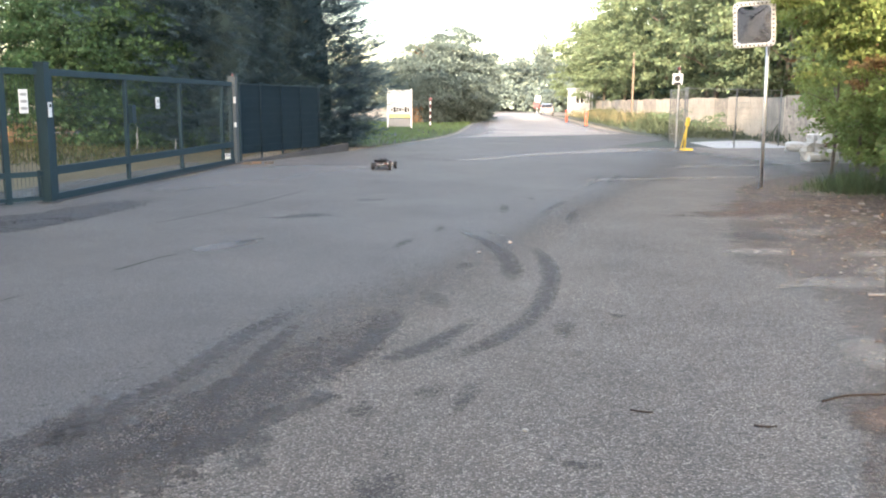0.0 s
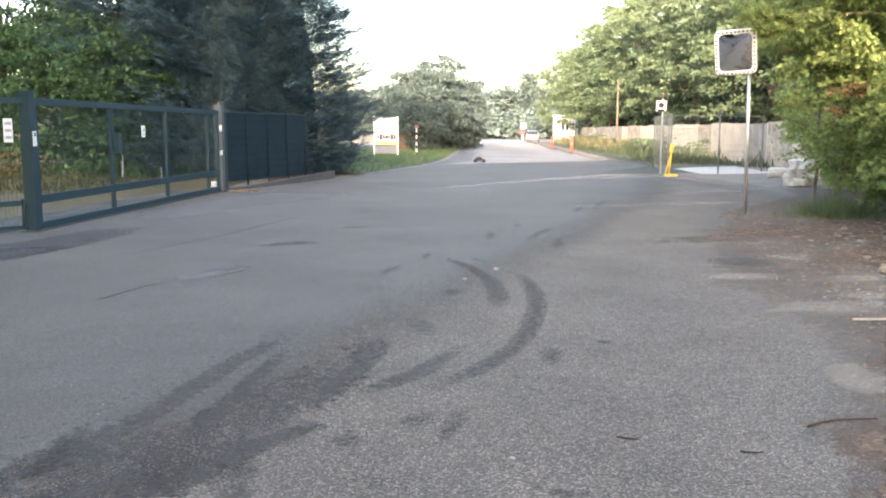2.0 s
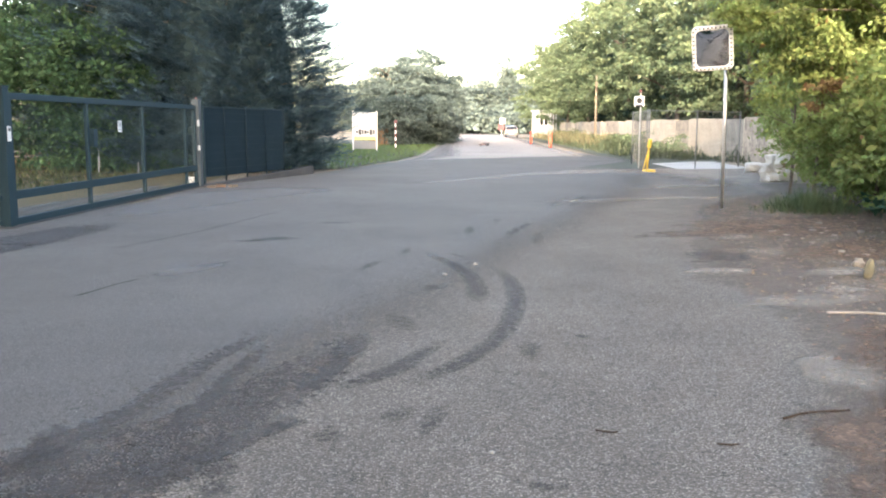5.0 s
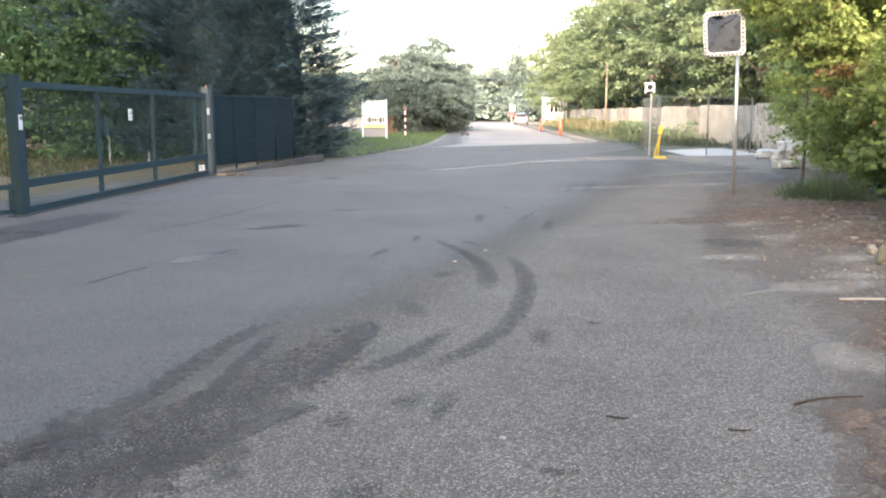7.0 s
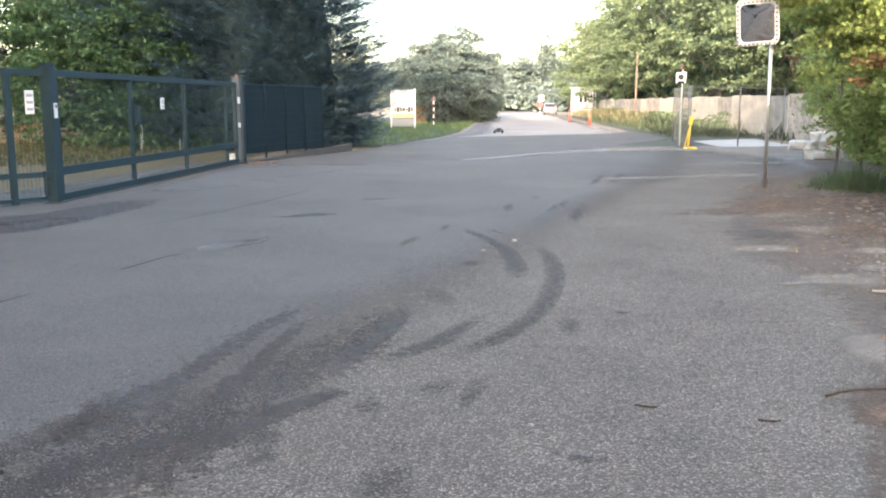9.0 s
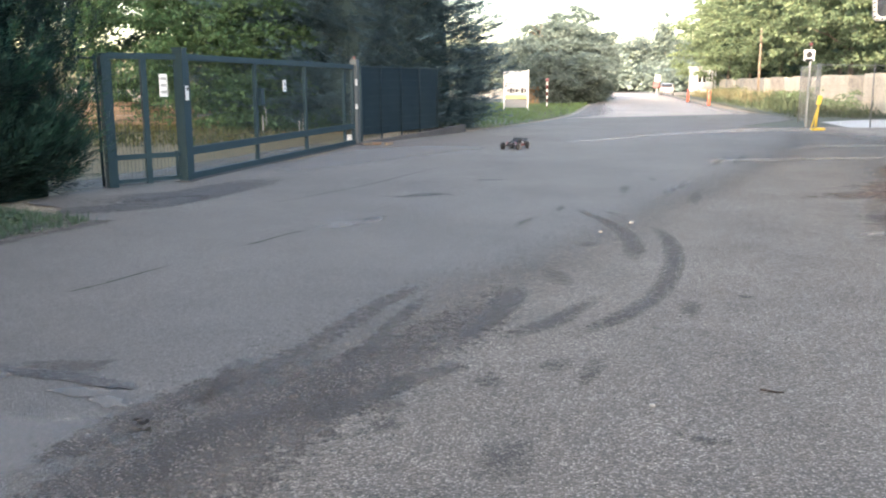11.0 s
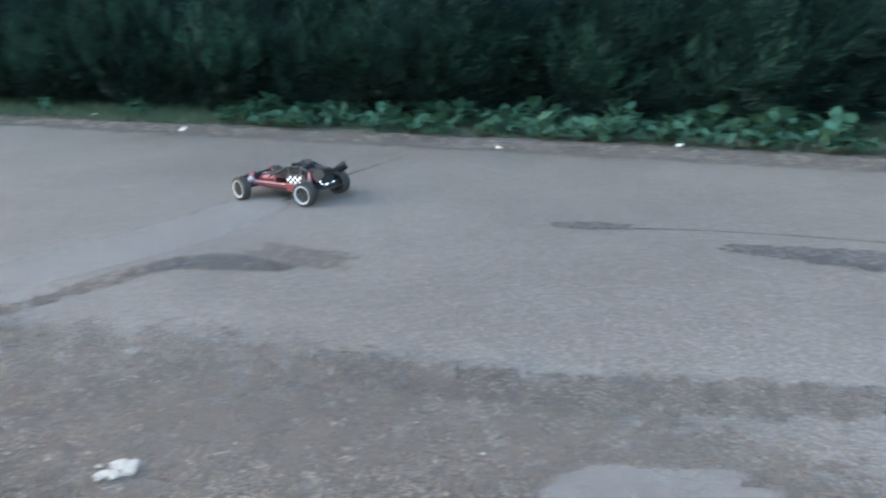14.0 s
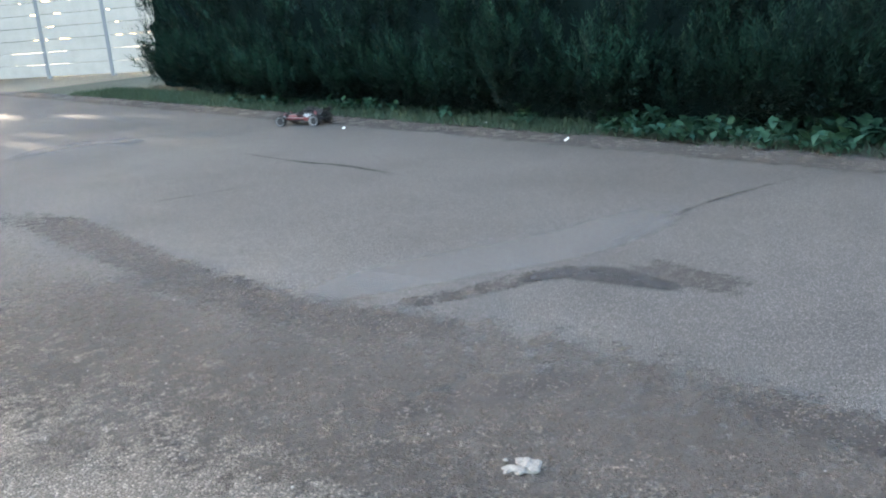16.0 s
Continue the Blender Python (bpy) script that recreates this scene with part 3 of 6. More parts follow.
# dirt shoulder
strip("shoulder", [(1.45, -20), (1.4, -4), (1.35, 2), (1.55, 3.6), (1.75, 4.35), (2.4, 5.2), (2.65, 6.2), (2.85, 7.4), (2.7, 8.6), (3.3, 10.8), (4.4, 13.5), (5.0, 15.6), (6.2, 17.5), (8.2, 20), (9.2, 23)],
      [(14, -20), (14, -4), (14, 2), (14, 3.6), (14, 4.4), (14, 5.2), (14, 6), (14, 7.2), (14, 9), (14, 11), (15, 13.5), (15, 16), (15, 18), (15, 20), (15, 23)],
      DIRT, 0.008, "brown dirt shoulder strewn with dead leaves", rims=(0, 1), rim_width=0.055, cols=30)
strip("lawn_by_board", [(-14, 30), (-12, 36), (-12, 44), (-12, 60), (-10, 90)], [(-2.0, 30), (-0.3, 37), (0.9, 44), (2.0, 60), (3.2, 80)],
      LAWN, 0.006, "mown green lawn round the sign board", rims=(1, 0), rim_width=0.06)
strip("verge_by_wall", [(6.0, 31.5), (9.2, 38), (9.4, 46), (10.2, 58), (11.4, 75), (13.4, 110)], [(8.5, 31.0), (14.3, 38), (15, 46), (15.8, 58), (16.9, 75), (19, 110)],
      LAWN, 0.006, "weedy verge before the concrete wall", rims=(0, 1), rim_width=0.2)
strip("yard", [(-40, 14), (-40, 20), (-40, 26), (-40, 40)], [(-6.9, 12.5), (-6.0, 16), (-5.6, 21), (-5, 40)], STRAW, 0.004, "dry yellow grass in the yard behind the gate", rims=(1, 1))
strip("yard_drive", [(-8.4, 10.3), (-7.5, 14), (-6.9, 18), (-6.35, 21.5)], [(-6.7, 11.9), (-6.05, 13.5), (-5.8, 17), (-5.5, 21.5)], PATCH, 0.007, "grey gravel drive behind the gate", rims=(0, 1), rim_width=0.2)
# A streak of sunlight laid on the road as a pale ribbon
ribbon("sun_streak_strip", [(-0.3, 22.9, 0.2), (0.56, 23.37, 0.35), (1.49, 24.32, 0.5), (2.46, 25.64, 0.6), (3.52, 26.89, 0.8), (4.73, 27.9, 1.2), (6.2, 28.6, 1.7), (7.9, 29.0, 1.5)], SUNSTREAK, 0.005, "streak of sun across the road, painted as a pale strip", 0.12)
# Paler sheet paints the sun on the far road
strip("sunlit_road", [(-1.2, 37.5), (1.0, 42), (2.2, 60), (3.8, 90), (5.5, 130)], [(9.6, 44.5), (9.8, 50), (10.2, 60), (13, 100), (15, 130)], SUNLITROAD, 0.004, "far stretch of the road, painted pale as sunlit", rims=(0.3, 0.3), rim_width=0.3)
strip("forecourt", [(4.6, 14.5), (5.6, 17), (7.0, 20), (7.6, 24), (6.6, 28), (6.8, 31)], [(12, 14.5), (13, 17), (14, 20), (14.5, 24), (14.5, 28), (14, 31)], FORECOURT, 0.0065, "brown gravel ground by the bushes", rims=(0, 1), rim_width=0.3, cols=20)
strip("pale_grit_area", [(5.4, 27.2), (6.4, 28), (8.2, 28)], [(5.2, 30.5), (6.5, 31.5), (8.4, 30.5)], SAND, 0.007, "pale sandy grit round the fence foot", rim_width=0.4)
strip("concrete_slab", [(9.6, 30.6), (11.2, 30.8), (12.6, 31.2)], [(9.9, 35.0), (11.5, 36.4), (13.2, 37.2)], material("bare_concrete", (0.40, 0.395, 0.38), 0.9, 0, (0.30, 0.295, 0.28), 1.5, 30, 0.2), 0.012, "pale bare concrete slab at the site entrance")

# ---- repairs, stains and cracks ----
PALE, WET, RUB, CRK = "pale smooth asphalt repair", "dark oily stain on asphalt", "dark tyre mark on asphalt", "open crack in the asphalt"
ribbon("pale_repair", [(-4.9, 14.2, 0.6), (-4.3, 17.2, 1.5), (-3.3, 19.8, 2.0), (-1.6, 21.0, 0.9)], PATCH, 0.003, PALE, 0.2)
ribbon("dark_stain", [(-6.8, 10.5, 0.6), (-5.9, 10.7, 1.1), (-5.2, 11.2, 1.15), (-4.95, 11.95, 1.0), (-4.7, 13.03, 0.85), (-4.16, 13.9, 0.45)], STAIN, 0.006, WET)
ribbon("dark_stain", [(-6.5, 9.7, 0.6), (-5.8, 9.75, 0.7), (-5.3, 10.2, 0.8), (-5.1, 10.8, 0.8), (-4.9, 11.6, 0.5)], STAIN, 0.0064, WET, 0.2)
ribbon("dark_stain", [(-2.5, 11.45, 0.05), (-2.11, 11.4, 0.16), (-1.9, 11.61, 0.34), (-1.66, 11.69, 0.36), (-1.3, 11.54, 0.16)], STAIN, 0.005, WET)
blot("dark_stain", -1.15, 13.6, 0.22, 0.09, 10, STAIN, 0.005, WET)
ribbon("pale_repair", [(-2.6, 8.7, 0.16), (-2.4, 8.98, 0.3), (-2.2, 9.3, 0.3), (-2.0, 9.6, 0.16)], PATCH, 0.004, PALE)
ribbon("pale_edge", [(-4.0, 10.22, 0.05), (-3.61, 10.81, 0.06), (-3.01, 12.42, 0.06), (-2.44, 14.68, 0.07), (-1.95, 16.7, 0.07)], FAINT, 0.007, "faint seam in the asphalt")
ribbon("crack", [(-2.25, 9.0, 0.05), (-2.16, 9.4, 0.12), (-2.05, 9.58, 0.12), (-1.9, 9.76, 0.06)], CRACK, 0.006, CRK)
ribbon("crack", [(-3.1, 7.4, 0.04), (-2.93, 7.82, 0.05), (-2.75, 8.41, 0.05), (-2.5, 8.75, 0.05)], CRACK, 0.007, CRK)
ribbon("crack", [(-3.8, 5.4, 0.05), (-3.55, 5.9, 0.06), (-3.4, 6.4, 0.04), (-3.2, 7.0, 0.03)], CRACK, 0.006, CRK)
ribbon("crack", [(-2.6, 11.4, 0.03), (-2.2, 11.42, 0.05), (-1.4, 11.57, 0.05)], CRACK, 0.007, CRK)
blot("pale_repair", -2.68, 2.72, 0.78, 0.40, 52, PATCH, 0.005, PALE, 0.2)
ribbon("pale_repair", [(-4.75, 1.9, 0.2), (-4.55, 2.75, 0.42), (-4.3, 3.5, 0.5), (-3.95, 4.35, 0.36)], PATCH, 0.004, PALE, 0.3)
ribbon("dark_stain", [(-5.0, -0.15, 0.08), (-4.85, 0.6, 0.3), (-4.66, 1.3, 0.5), (-4.5, 2.0, 0.62), (-4.3, 2.6, 0.5)], STAIN, 0.005, WET, 0.12)
ribbon("dark_stain", [(-4.12, 3.3, 0.16), (-4.03, 3.6, 0.22), (-3.9, 3.9, 0.16)], STAIN, 0.006, WET, 0.2)
ribbon("crack", [(-3.98, 4.3, 0.07), (-3.66, 4.22, 0.11), (-3.28, 4.1, 0.12), (-2.87, 3.98, 0.12), (-2.58, 3.94, 0.13), (-2.31, 3.86, 0.12), (-2.1, 3.82, 0.08)], STAIN, 0.006, CRK, 0.08)
blot("dark_stain", -2.68, 4.1, 0.3, 0.13, 10, FAINT, 0.005, WET)
for x, y, a, b, r in ((-3.55, 4.05, 0.16, 0.05, 165), (-2.98, 3.92, 0.10, 0.04, 160), (-2.42, 3.72, 0.14, 0.06, 170), (-2.2, 3.62, 0.10, 0.05, 150)):
    blot("pale_repair", x, y, a, b, r, PATCH, 0.0075, PALE)
ribbon("crack", [(-5.85, 5.0, 0.09), (-5.2, 4.78, 0.09), (-4.6, 4.5, 0.1), (-4.1, 4.38, 0.1)], FAINT, 0.005, CRK)
ribbon("dark_stain", [(-5.36, -0.95, 0.1), (-5.33, -0.6, 0.18), (-5.33, -0.25, 0.1)], STAIN, 0.005, WET)
ribbon("crack", [(-5.3, -1.0, 0.03), (-5.25, 0.2, 0.03), (-5.0, 1.4, 0.04), (-4.6, 2.7, 0.04)], CRACK, 0.007, CRK, 0.2)
ribbon("dark_stain", [(-4.4, 1.05, 0.03), (-3.9, 0.95, 0.05), (-3.55, 0.85, 0.07), (-3.2, 0.68, 0.12)], FAINT, 0.004, WET)
blot("pale_repair", -3.0, 0.68, 0.32, 0.13, 80, PATCH, 0.006, PALE)
blot("pale_repair", -2.66, 1.5, 0.3, 0.10, 75, PATCH, 0.006, PALE)
ribbon("pale_repair", [(-3.35, -4.0, 0.3), (-4.1, -3.65, 0.5), (-5.0, -3.1, 0.55), (-6.1, -2.8, 0.45)], PATCH, 0.004, PALE, 0.15)
ribbon("dark_stain", [(-4.12, -3.05, 0.04), (-4.38, -2.84, 0.2), (-4.46, -2.6, 0.3), (-4.42, -2.34, 0.2), (-4.36, -2.1, 0.07)], PUDDLE, 0.007, WET, 0.1)
ribbon("dark_stain", [(-3.4, -3.5, 0.16), (-3.9, -3.16, 0.2), (-4.3, -2.95, 0.22), (-4.6, -2.75, 0.12)], SOILED, 0.005, WET, 0.15)
blot("dark_stain", -4.6, -2.2, 0.4, 0.18, 68, FAINT, 0.005, WET, 0.3)
ribbon("crack", [(-7.8, -2.1, 0.06), (-6.9, -2.45, 0.06), (-6.1, -2.7, 0.05), (-5.1, -2.8, 0.08)], CRACK, 0.006, CRK)
ribbon("crack", [(-7.6, -10.2, 0.05), (-6.95, -7.6, 0.08), (-6.8, -6.5, 0.1), (-6.3, -4.9, 0.05)], CRACK, 0.006, CRK)
ribbon("crack", [(-6.0, -6.75, 0.04), (-5.2, -7.1, 0.05), (-4.6, -7.4, 0.04)], CRACK, 0.006, CRK)
ribbon("pale_repair", [(-5.8, -11.6, 0.3), (-6.9, -12.1, 0.5), (-7.6, -11.6, 0.4), (-7.4, -10.8, 0.3)], PATCH, 0.004, PALE)
# soiled bands where the coarse old surface meets the road
SOIL_BANDS = (
    [(-4.2, -10.0, 0.3), (-4.05, -8.3, 0.45), (-4.0, -7.3, 0.5), (-3.75, -6.3, 0.45), (-3.5, -5.2, 0.4), (-3.4, -4.6, 0.38), (-3.28, -4.06, 0.34), (-3.26, -3.6, 0.36), (-3.34, -3.2, 0.34), (-3.4, -2.7, 0.3), (-3.35, -2.0, 0.2)],
    [(-3.3, -1.9, 0.2), (-3.2, -1.2, 0.3), (-3.15, -0.5, 0.34), (-3.2, 0.3, 0.3), (-3.15, 0.9, 0.26)],
    [(-3.2, 0.7, 0.16), (-3.05, 1.2, 0.26), (-2.97, 1.5, 0.3), (-2.88, 1.8, 0.28), (-2.78, 2.1, 0.2), (-2.6, 2.25, 0.1)],
    [(-0.3, 7.0, 0.25), (-0.42, 6.2, 0.45), (-0.62, 5.3, 0.55), (-0.95, 4.5, 0.6), (-1.25, 4.0, 0.7), (-1.5, 3.6, 0.7), (-1.68, 3.1, 0.6), (-1.85, 2.6, 0.46), (-2.0, 2.0, 0.5), (-2.1, 1.6, 0.55), (-2.2, 1.2, 0.55), (-2.35, 0.6, 0.4)],
    [(-1.6, 4.3, 0.1), (-1.78, 4.0, 0.2), (-1.92, 3.6, 0.26), (-2.05, 3.15, 0.24), (-2.16, 2.8, 0.12)],
    [(-2.35, -2.72, 0.16), (-2.65, -2.54, 0.2), (-2.91, -2.36, 0.22), (-3.11, -2.15, 0.2), (-3.33, -1.88, 0.16)],
    [(-2.3, -0.9, 0.2), (-2.45, -0.4, 0.26), (-2.4, 0.2, 0.26), (-2.3, 0.9, 0.2)])
ribbon("brown_band", [(-2.4, -6.5, 1.6), (-2.55, -5.0, 1.9), (-2.65, -3.6, 1.9), (-2.75, -2.3, 1.7), (-2.7, -1.1, 1.3), (-2.45, 0.0, 0.9), (-2.2, 1.0, 0.6)], BROWN, 0.0042, "brown soiled stretch of the coarse asphalt", 0.15)
ribbon("brown_band", [(-0.95, 4.6, 0.4), (-1.15, 3.9, 0.6), (-1.35, 3.3, 0.7), (-1.45, 2.7, 0.7), (-1.5, 2.2, 0.6), (-1.6, 1.7, 0.4)], BROWN, 0.0044, "brown soiled stretch of the coarse asphalt", 0.2)
for k, pts in enumerate(SOIL_BANDS):
    ribbon("soiled_band", pts, SOILED, 0.0046 + 0.0002 * k, "dark soiled band along the old joint", 0.2)
blot("pale_repair", -2.55, -0.3, 0.3, 0.12, 100, PATCH, 0.006, PALE)
TRACKS = (
    (SKID, ([(0.51, 6.95, 0.08), (0.64, 7.72, 0.12), (0.64, 8.6, 0.11), (0.51, 9.41, 0.09), (0.31, 10.03, 0.07), (0.14, 10.69, 0.05)],
            [(-0.12, 4.81, 0.07), (0.15, 5.14, 0.09), (0.43, 5.59, 0.09), (0.67, 6.13, 0.09), (0.88, 6.99, 0.1), (1.01, 7.99, 0.1), (0.99, 8.93, 0.08), (0.85, 9.37, 0.05)],
            [(-0.41, 4.81, 0.08), (-0.26, 5.07, 0.09), (-0.06, 5.33, 0.1), (0.09, 5.67, 0.08), (0.37, 6.26, 0.06)],
            [(-0.68, 4.65, 0.07), (-0.58, 4.93, 0.08), (-0.51, 5.21, 0.09), (-0.43, 5.54, 0.1), (-0.38, 5.98, 0.14), (-0.38, 6.6, 0.14)],
            [(-1.39, 3.99, 0.06), (-1.2, 4.19, 0.08), (-1.15, 4.53, 0.08), (-1.1, 4.88, 0.08), (-1.07, 5.23, 0.07), (-1.01, 5.69, 0.06), (-0.99, 6.16, 0.05)],
            [(-1.77, 3.68, 0.08), (-1.68, 3.82, 0.09), (-1.54, 3.9, 0.09), (-1.34, 4.03, 0.06)],
            [(-1.28, 3.7, 0.09), (-1.16, 3.76, 0.11), (-1.05, 3.87, 0.08)],
            [(-0.85, 3.48, 0.09), (-0.85, 3.72, 0.1), (-0.85, 3.99, 0.07)],
            [(-0.42, 3.87, 0.06), (-0.41, 4.13, 0.09), (-0.37, 4.36, 0.06)],
            [(-1.08, 3.93, 0.06), (-1.34, 3.65, 0.1), (-1.5, 3.49, 0.12), (-1.63, 3.23, 0.12), (-1.67, 2.95, 0.1), (-1.7, 2.72, 0.08)],
            [(-0.87, 6.89, 0.06), (-1.06, 6.25, 0.08), (-1.23, 5.77, 0.09), (-1.37, 5.17, 0.1), (-1.46, 4.66, 0.1), (-1.56, 4.33, 0.1), (-1.69, 3.99, 0.1), (-1.81, 3.65, 0.1), (-1.93, 3.32, 0.09)],
            [(-0.4, 4.37, 0.05), (-0.61, 4.3, 0.08), (-0.77, 4.14, 0.09), (-0.88, 3.94, 0.09), (-1.02, 3.71, 0.1), (-1.13, 3.52, 0.1), (-1.25, 3.22, 0.08)],
            [(0.46, 10.44, 0.05), (0.6, 10.1, 0.06), (0.77, 9.73, 0.05)],
            [(-0.73, 3.6, 0.08), (-0.8, 3.52, 0.1), (-0.82, 3.27, 0.08)])),
    (FAINT, ([(-1.88, 3.93, 0.06), (-1.8, 4.09, 0.08), (-1.74, 4.29, 0.08), (-1.67, 4.48, 0.06)],
             [(-0.77, 4.1, 0.07), (-0.63, 4.33, 0.09), (-0.47, 4.45, 0.07)],
             [(0.89, 6.21, 0.07), (0.84, 5.73, 0.09), (0.76, 5.25, 0.07)],
             [(-0.12, 9.99, 0.06), (0.07, 10.94, 0.06)], [(-0.57, 8.7, 0.05), (-0.42, 9.38, 0.07), (-0.24, 9.94, 0.05)],
             [(0.77, 11.37, 0.06), (0.91, 12.62, 0.08), (0.95, 13.35, 0.06)], [(1.41, 14.26, 0.07), (1.46, 13.51, 0.07)],
             [(1.22, 10.84, 0.06), (1.43, 12.03, 0.09), (1.87, 13.36, 0.08), (2.08, 13.93, 0.06)],
             [(1.57, 10.59, 0.06), (1.76, 11.67, 0.09), (2.12, 13.14, 0.07)],
             [(2.31, 14.64, 0.08), (3.03, 17.26, 0.11), (3.54, 18.96, 0.09)], [(2.81, 15.22, 0.08), (3.54, 17.8, 0.11), (4.08, 19.45, 0.09)],
             [(0.04, 7.67, 0.09), (0.25, 8.08, 0.12), (0.36, 8.3, 0.08)], [(-0.1, 4.2, 0.07), (-0.05, 4.42, 0.1), (0.07, 4.63, 0.07)],
             [(1.23, 6.21, 0.07), (1.31, 6.0, 0.07)], [(-0.2, 7.2, 0.08), (-0.05, 6.6, 0.12), (0.05, 6.1, 0.08)],
             [(0.27, 4.81, 0.05), (0.17, 4.47, 0.07), (0.09, 4.18, 0.06), (-0.03, 3.92, 0.05)],
             [(-0.3, 3.6, 0.1), (-0.25, 3.2, 0.13), (-0.3, 2.8, 0.1)], [(0.6, 3.58, 0.1), (0.6, 3.38, 0.1)],
             [(-1.65, -3.87, 0.2), (-1.75, -3.57, 0.24), (-1.97, -3.45, 0.2)], [(-1.94, -4.32, 0.2), (-2.16, -4.31, 0.2), (-2.32, -4.28, 0.16)],
             [(-2.1, -3.2, 0.16), (-2.2, -2.2, 0.2), (-2.0, -1.2, 0.16)])))
rise = 0.0064
for mat, tracks in TRACKS:
    for pts in tracks:
        rise += 0.00012
        short = mat is FAINT or len(pts) < 5
        ribbon("tyre_mark", [(x, y, w * 1.9) for x, y, w in pts], FAINT if short else mat, rise, RUB, 0.4 if short else 0.22)
ribbon("dark_stain", [(3.35, 10.4, 0.4), (3.75, 10.0, 0.7), (4.2, 9.75, 0.5)], SOILED, 0.011, "dark damp patch on the dirt")
for x, y, a, b, r in ((4.75, 10.4, 0.75, 0.32, 10), (3.3, 8.95, 0.5, 0.16, 8), (2.75, 5.2, 0.3, 0.42, -20), (4.1, 7.9, 0.3, 0.2, 0), (5.4, 9.6, 0.6, 0.2, 30), (3.6, 7.4, 0.7, 0.24, 20), (4.9, 11.9, 0.9, 0.3, 30), (4.6, 8.9, 0.6, 0.2, 15), (5.6, 18.2, 1.6, 0.3, 15), (3.9, 17.6, 1.2, 0.2, 10), (7.5, 22, 2.0, 0.4, 20)):
    blot("bare_grit", x, y, a, b, r, SAND, 0.010, "pale bare grit showing through the dirt")


for x, y, a, b, r in ((6.0, 13.0, 2.4, 1.1, 25), (5.6, 10.6, 1.3, 0.7, 40), (2.55, 3.9, 1.0, 0.5, 62), (3.6, 6.0, 0.9, 0.4, 50)):
    blot("leaf_mould", x, y, a, b, r, LITTER, 0.0125, "brown leaf mould on the dirt shoulder", 0.35)


# ---- loose stones and dead leaves ----
def pebbles(name, lo, hi, count, size, mat, label, seed, keep=None):
    rng = np.random.default_rng(seed)
    p = np.column_stack([rng.uniform(lo[0], hi[0], count), rng.uniform(lo[1], hi[1], count), np.full(count, 0.004)])
    if keep:
        p = p[[keep(x, y) for x, y, _ in p]]
    n = len(p)
    cube = np.array([(-1, -1, -.4), (1, -1, -.4), (1, 1, -.4), (-1, 1, -.4), (-.7, -.7, .8), (.7, -.7, .8), (.7, .7, .8), (-.7, .7, .8)], float)
    s = size * rng.uniform(0.4, 1.0, n) ** 2
    ang = rng.uniform(0, 6.28, n)
    v = cube[None] * s[:, None, None] * rng.uniform(0.6, 1.3, (n, 8, 3))
    ca, sa = np.cos(ang)[:, None], np.sin(ang)[:, None]
    v = np.stack([v[..., 0] * ca - v[..., 1] * sa, v[..., 0] * sa + v[..., 1] * ca, v[..., 2] * 0.7], 2) + p[:, None]
    f = np.array([(0, 1, 5, 4), (1, 2, 6, 5), (2, 3, 7, 6), (3, 0, 4, 7), (4, 5, 6, 7)])
    q = (np.arange(n)[:, None, None] * 8 + f[None]).reshape(-1, 4)
    return tagged(arrays_object(name, v.reshape(-1, 3), q, mat), label, "stones", kind="stuff")


STONE = material("loose_stones", (0.17, 0.158, 0.145), 0.85, 0, (0.11, 0.10, 0.092), 1.0, 40, 0.2, island=0.5)
DEADLEAF = leaf_material("dead_leaves", (0.115, 0.066, 0.04), (0.19, 0.12, 0.075), 0.1, 3.0)
pebbles("loose_gravel", (-3.4, -5), (2.6, 9), 1100, 0.0065, STONE, "loose pale gravel on the old asphalt", 3, lambda x, y: x > -3.4 + max(0, y) * 0.33)
pebbles("shoulder_stones", (2.2, 3), (8, 15), 1500, 0.02, EARTHSTONE, "small stones on the dirt shoulder", 4, lambda x, y: x > 1.9 + 0.22 * y)
pebbles("bush_foot_stones", (5.2, 7.5), (8.0, 13.5), 200, 0.05, EARTHSTONE, "broken stones at the foot of the bushes", 5)
rng = np.random.default_rng(8)
n = 5200
lp = np.column_stack([rng.uniform(1.6, 8.5, n), rng.uniform(2.5, 16.5, n), np.full(n, 0.016)])
lp = lp[lp[:, 0] > 1.75 + 0.235 * (lp[:, 1] - 2) + rng.exponential(0.25, n)]
w = unit(np.column_stack([rng.normal(size=(len(lp), 2)), rng.normal(size=len(lp)) * 0.15]))
s = unit(np.cross(w, np.array([0, 0, 1.0]) + rng.normal(size=(len(lp), 3)) * 0.2))
ln = rng.uniform(0.02, 0.06, len(lp))
v, q = leaf_quads(lp, w, s, ln, ln * 0.6, 0.2)
tagged(arrays_object("leaf_litter", v, q, DEADLEAF), "brown dead leaves scattered on the shoulder", "leaf litter", kind="stuff")


def stick(pts, r, label):
    c = smooth_line(pts, 4)
    ob = mesh_object("stick", pipe(c, r, 7), TWIGBARK if "dark" in label or "twig" in label else DEAD, smooth=True)
    return tagged(ob, label, "stick")


stick([(3.42, 6.78, 0.03), (3.75, 6.72, 0.04), (4.1, 6.6, 0.03), (4.6, 6.65, 0.03)], 0.011, "pale bare stick lying on the dirt shoulder")
stick([(1.98, 4.3, 0.012), (2.15, 4.38, 0.016), (2.4, 4.42, 0.012)], 0.007, "dark twig lying at the asphalt rim")
stick([(0.95, 4.15, 0.012), (1.02, 4.12, 0.012), (1.06, 4.13, 0.01)], 0.005, "short twig on the asphalt")
stick([(1.5, 3.95, 0.012), (1.56, 3.93, 0.012), (1.61, 3.95, 0.01)], 0.005, "short twig on the asphalt")
bm = B()
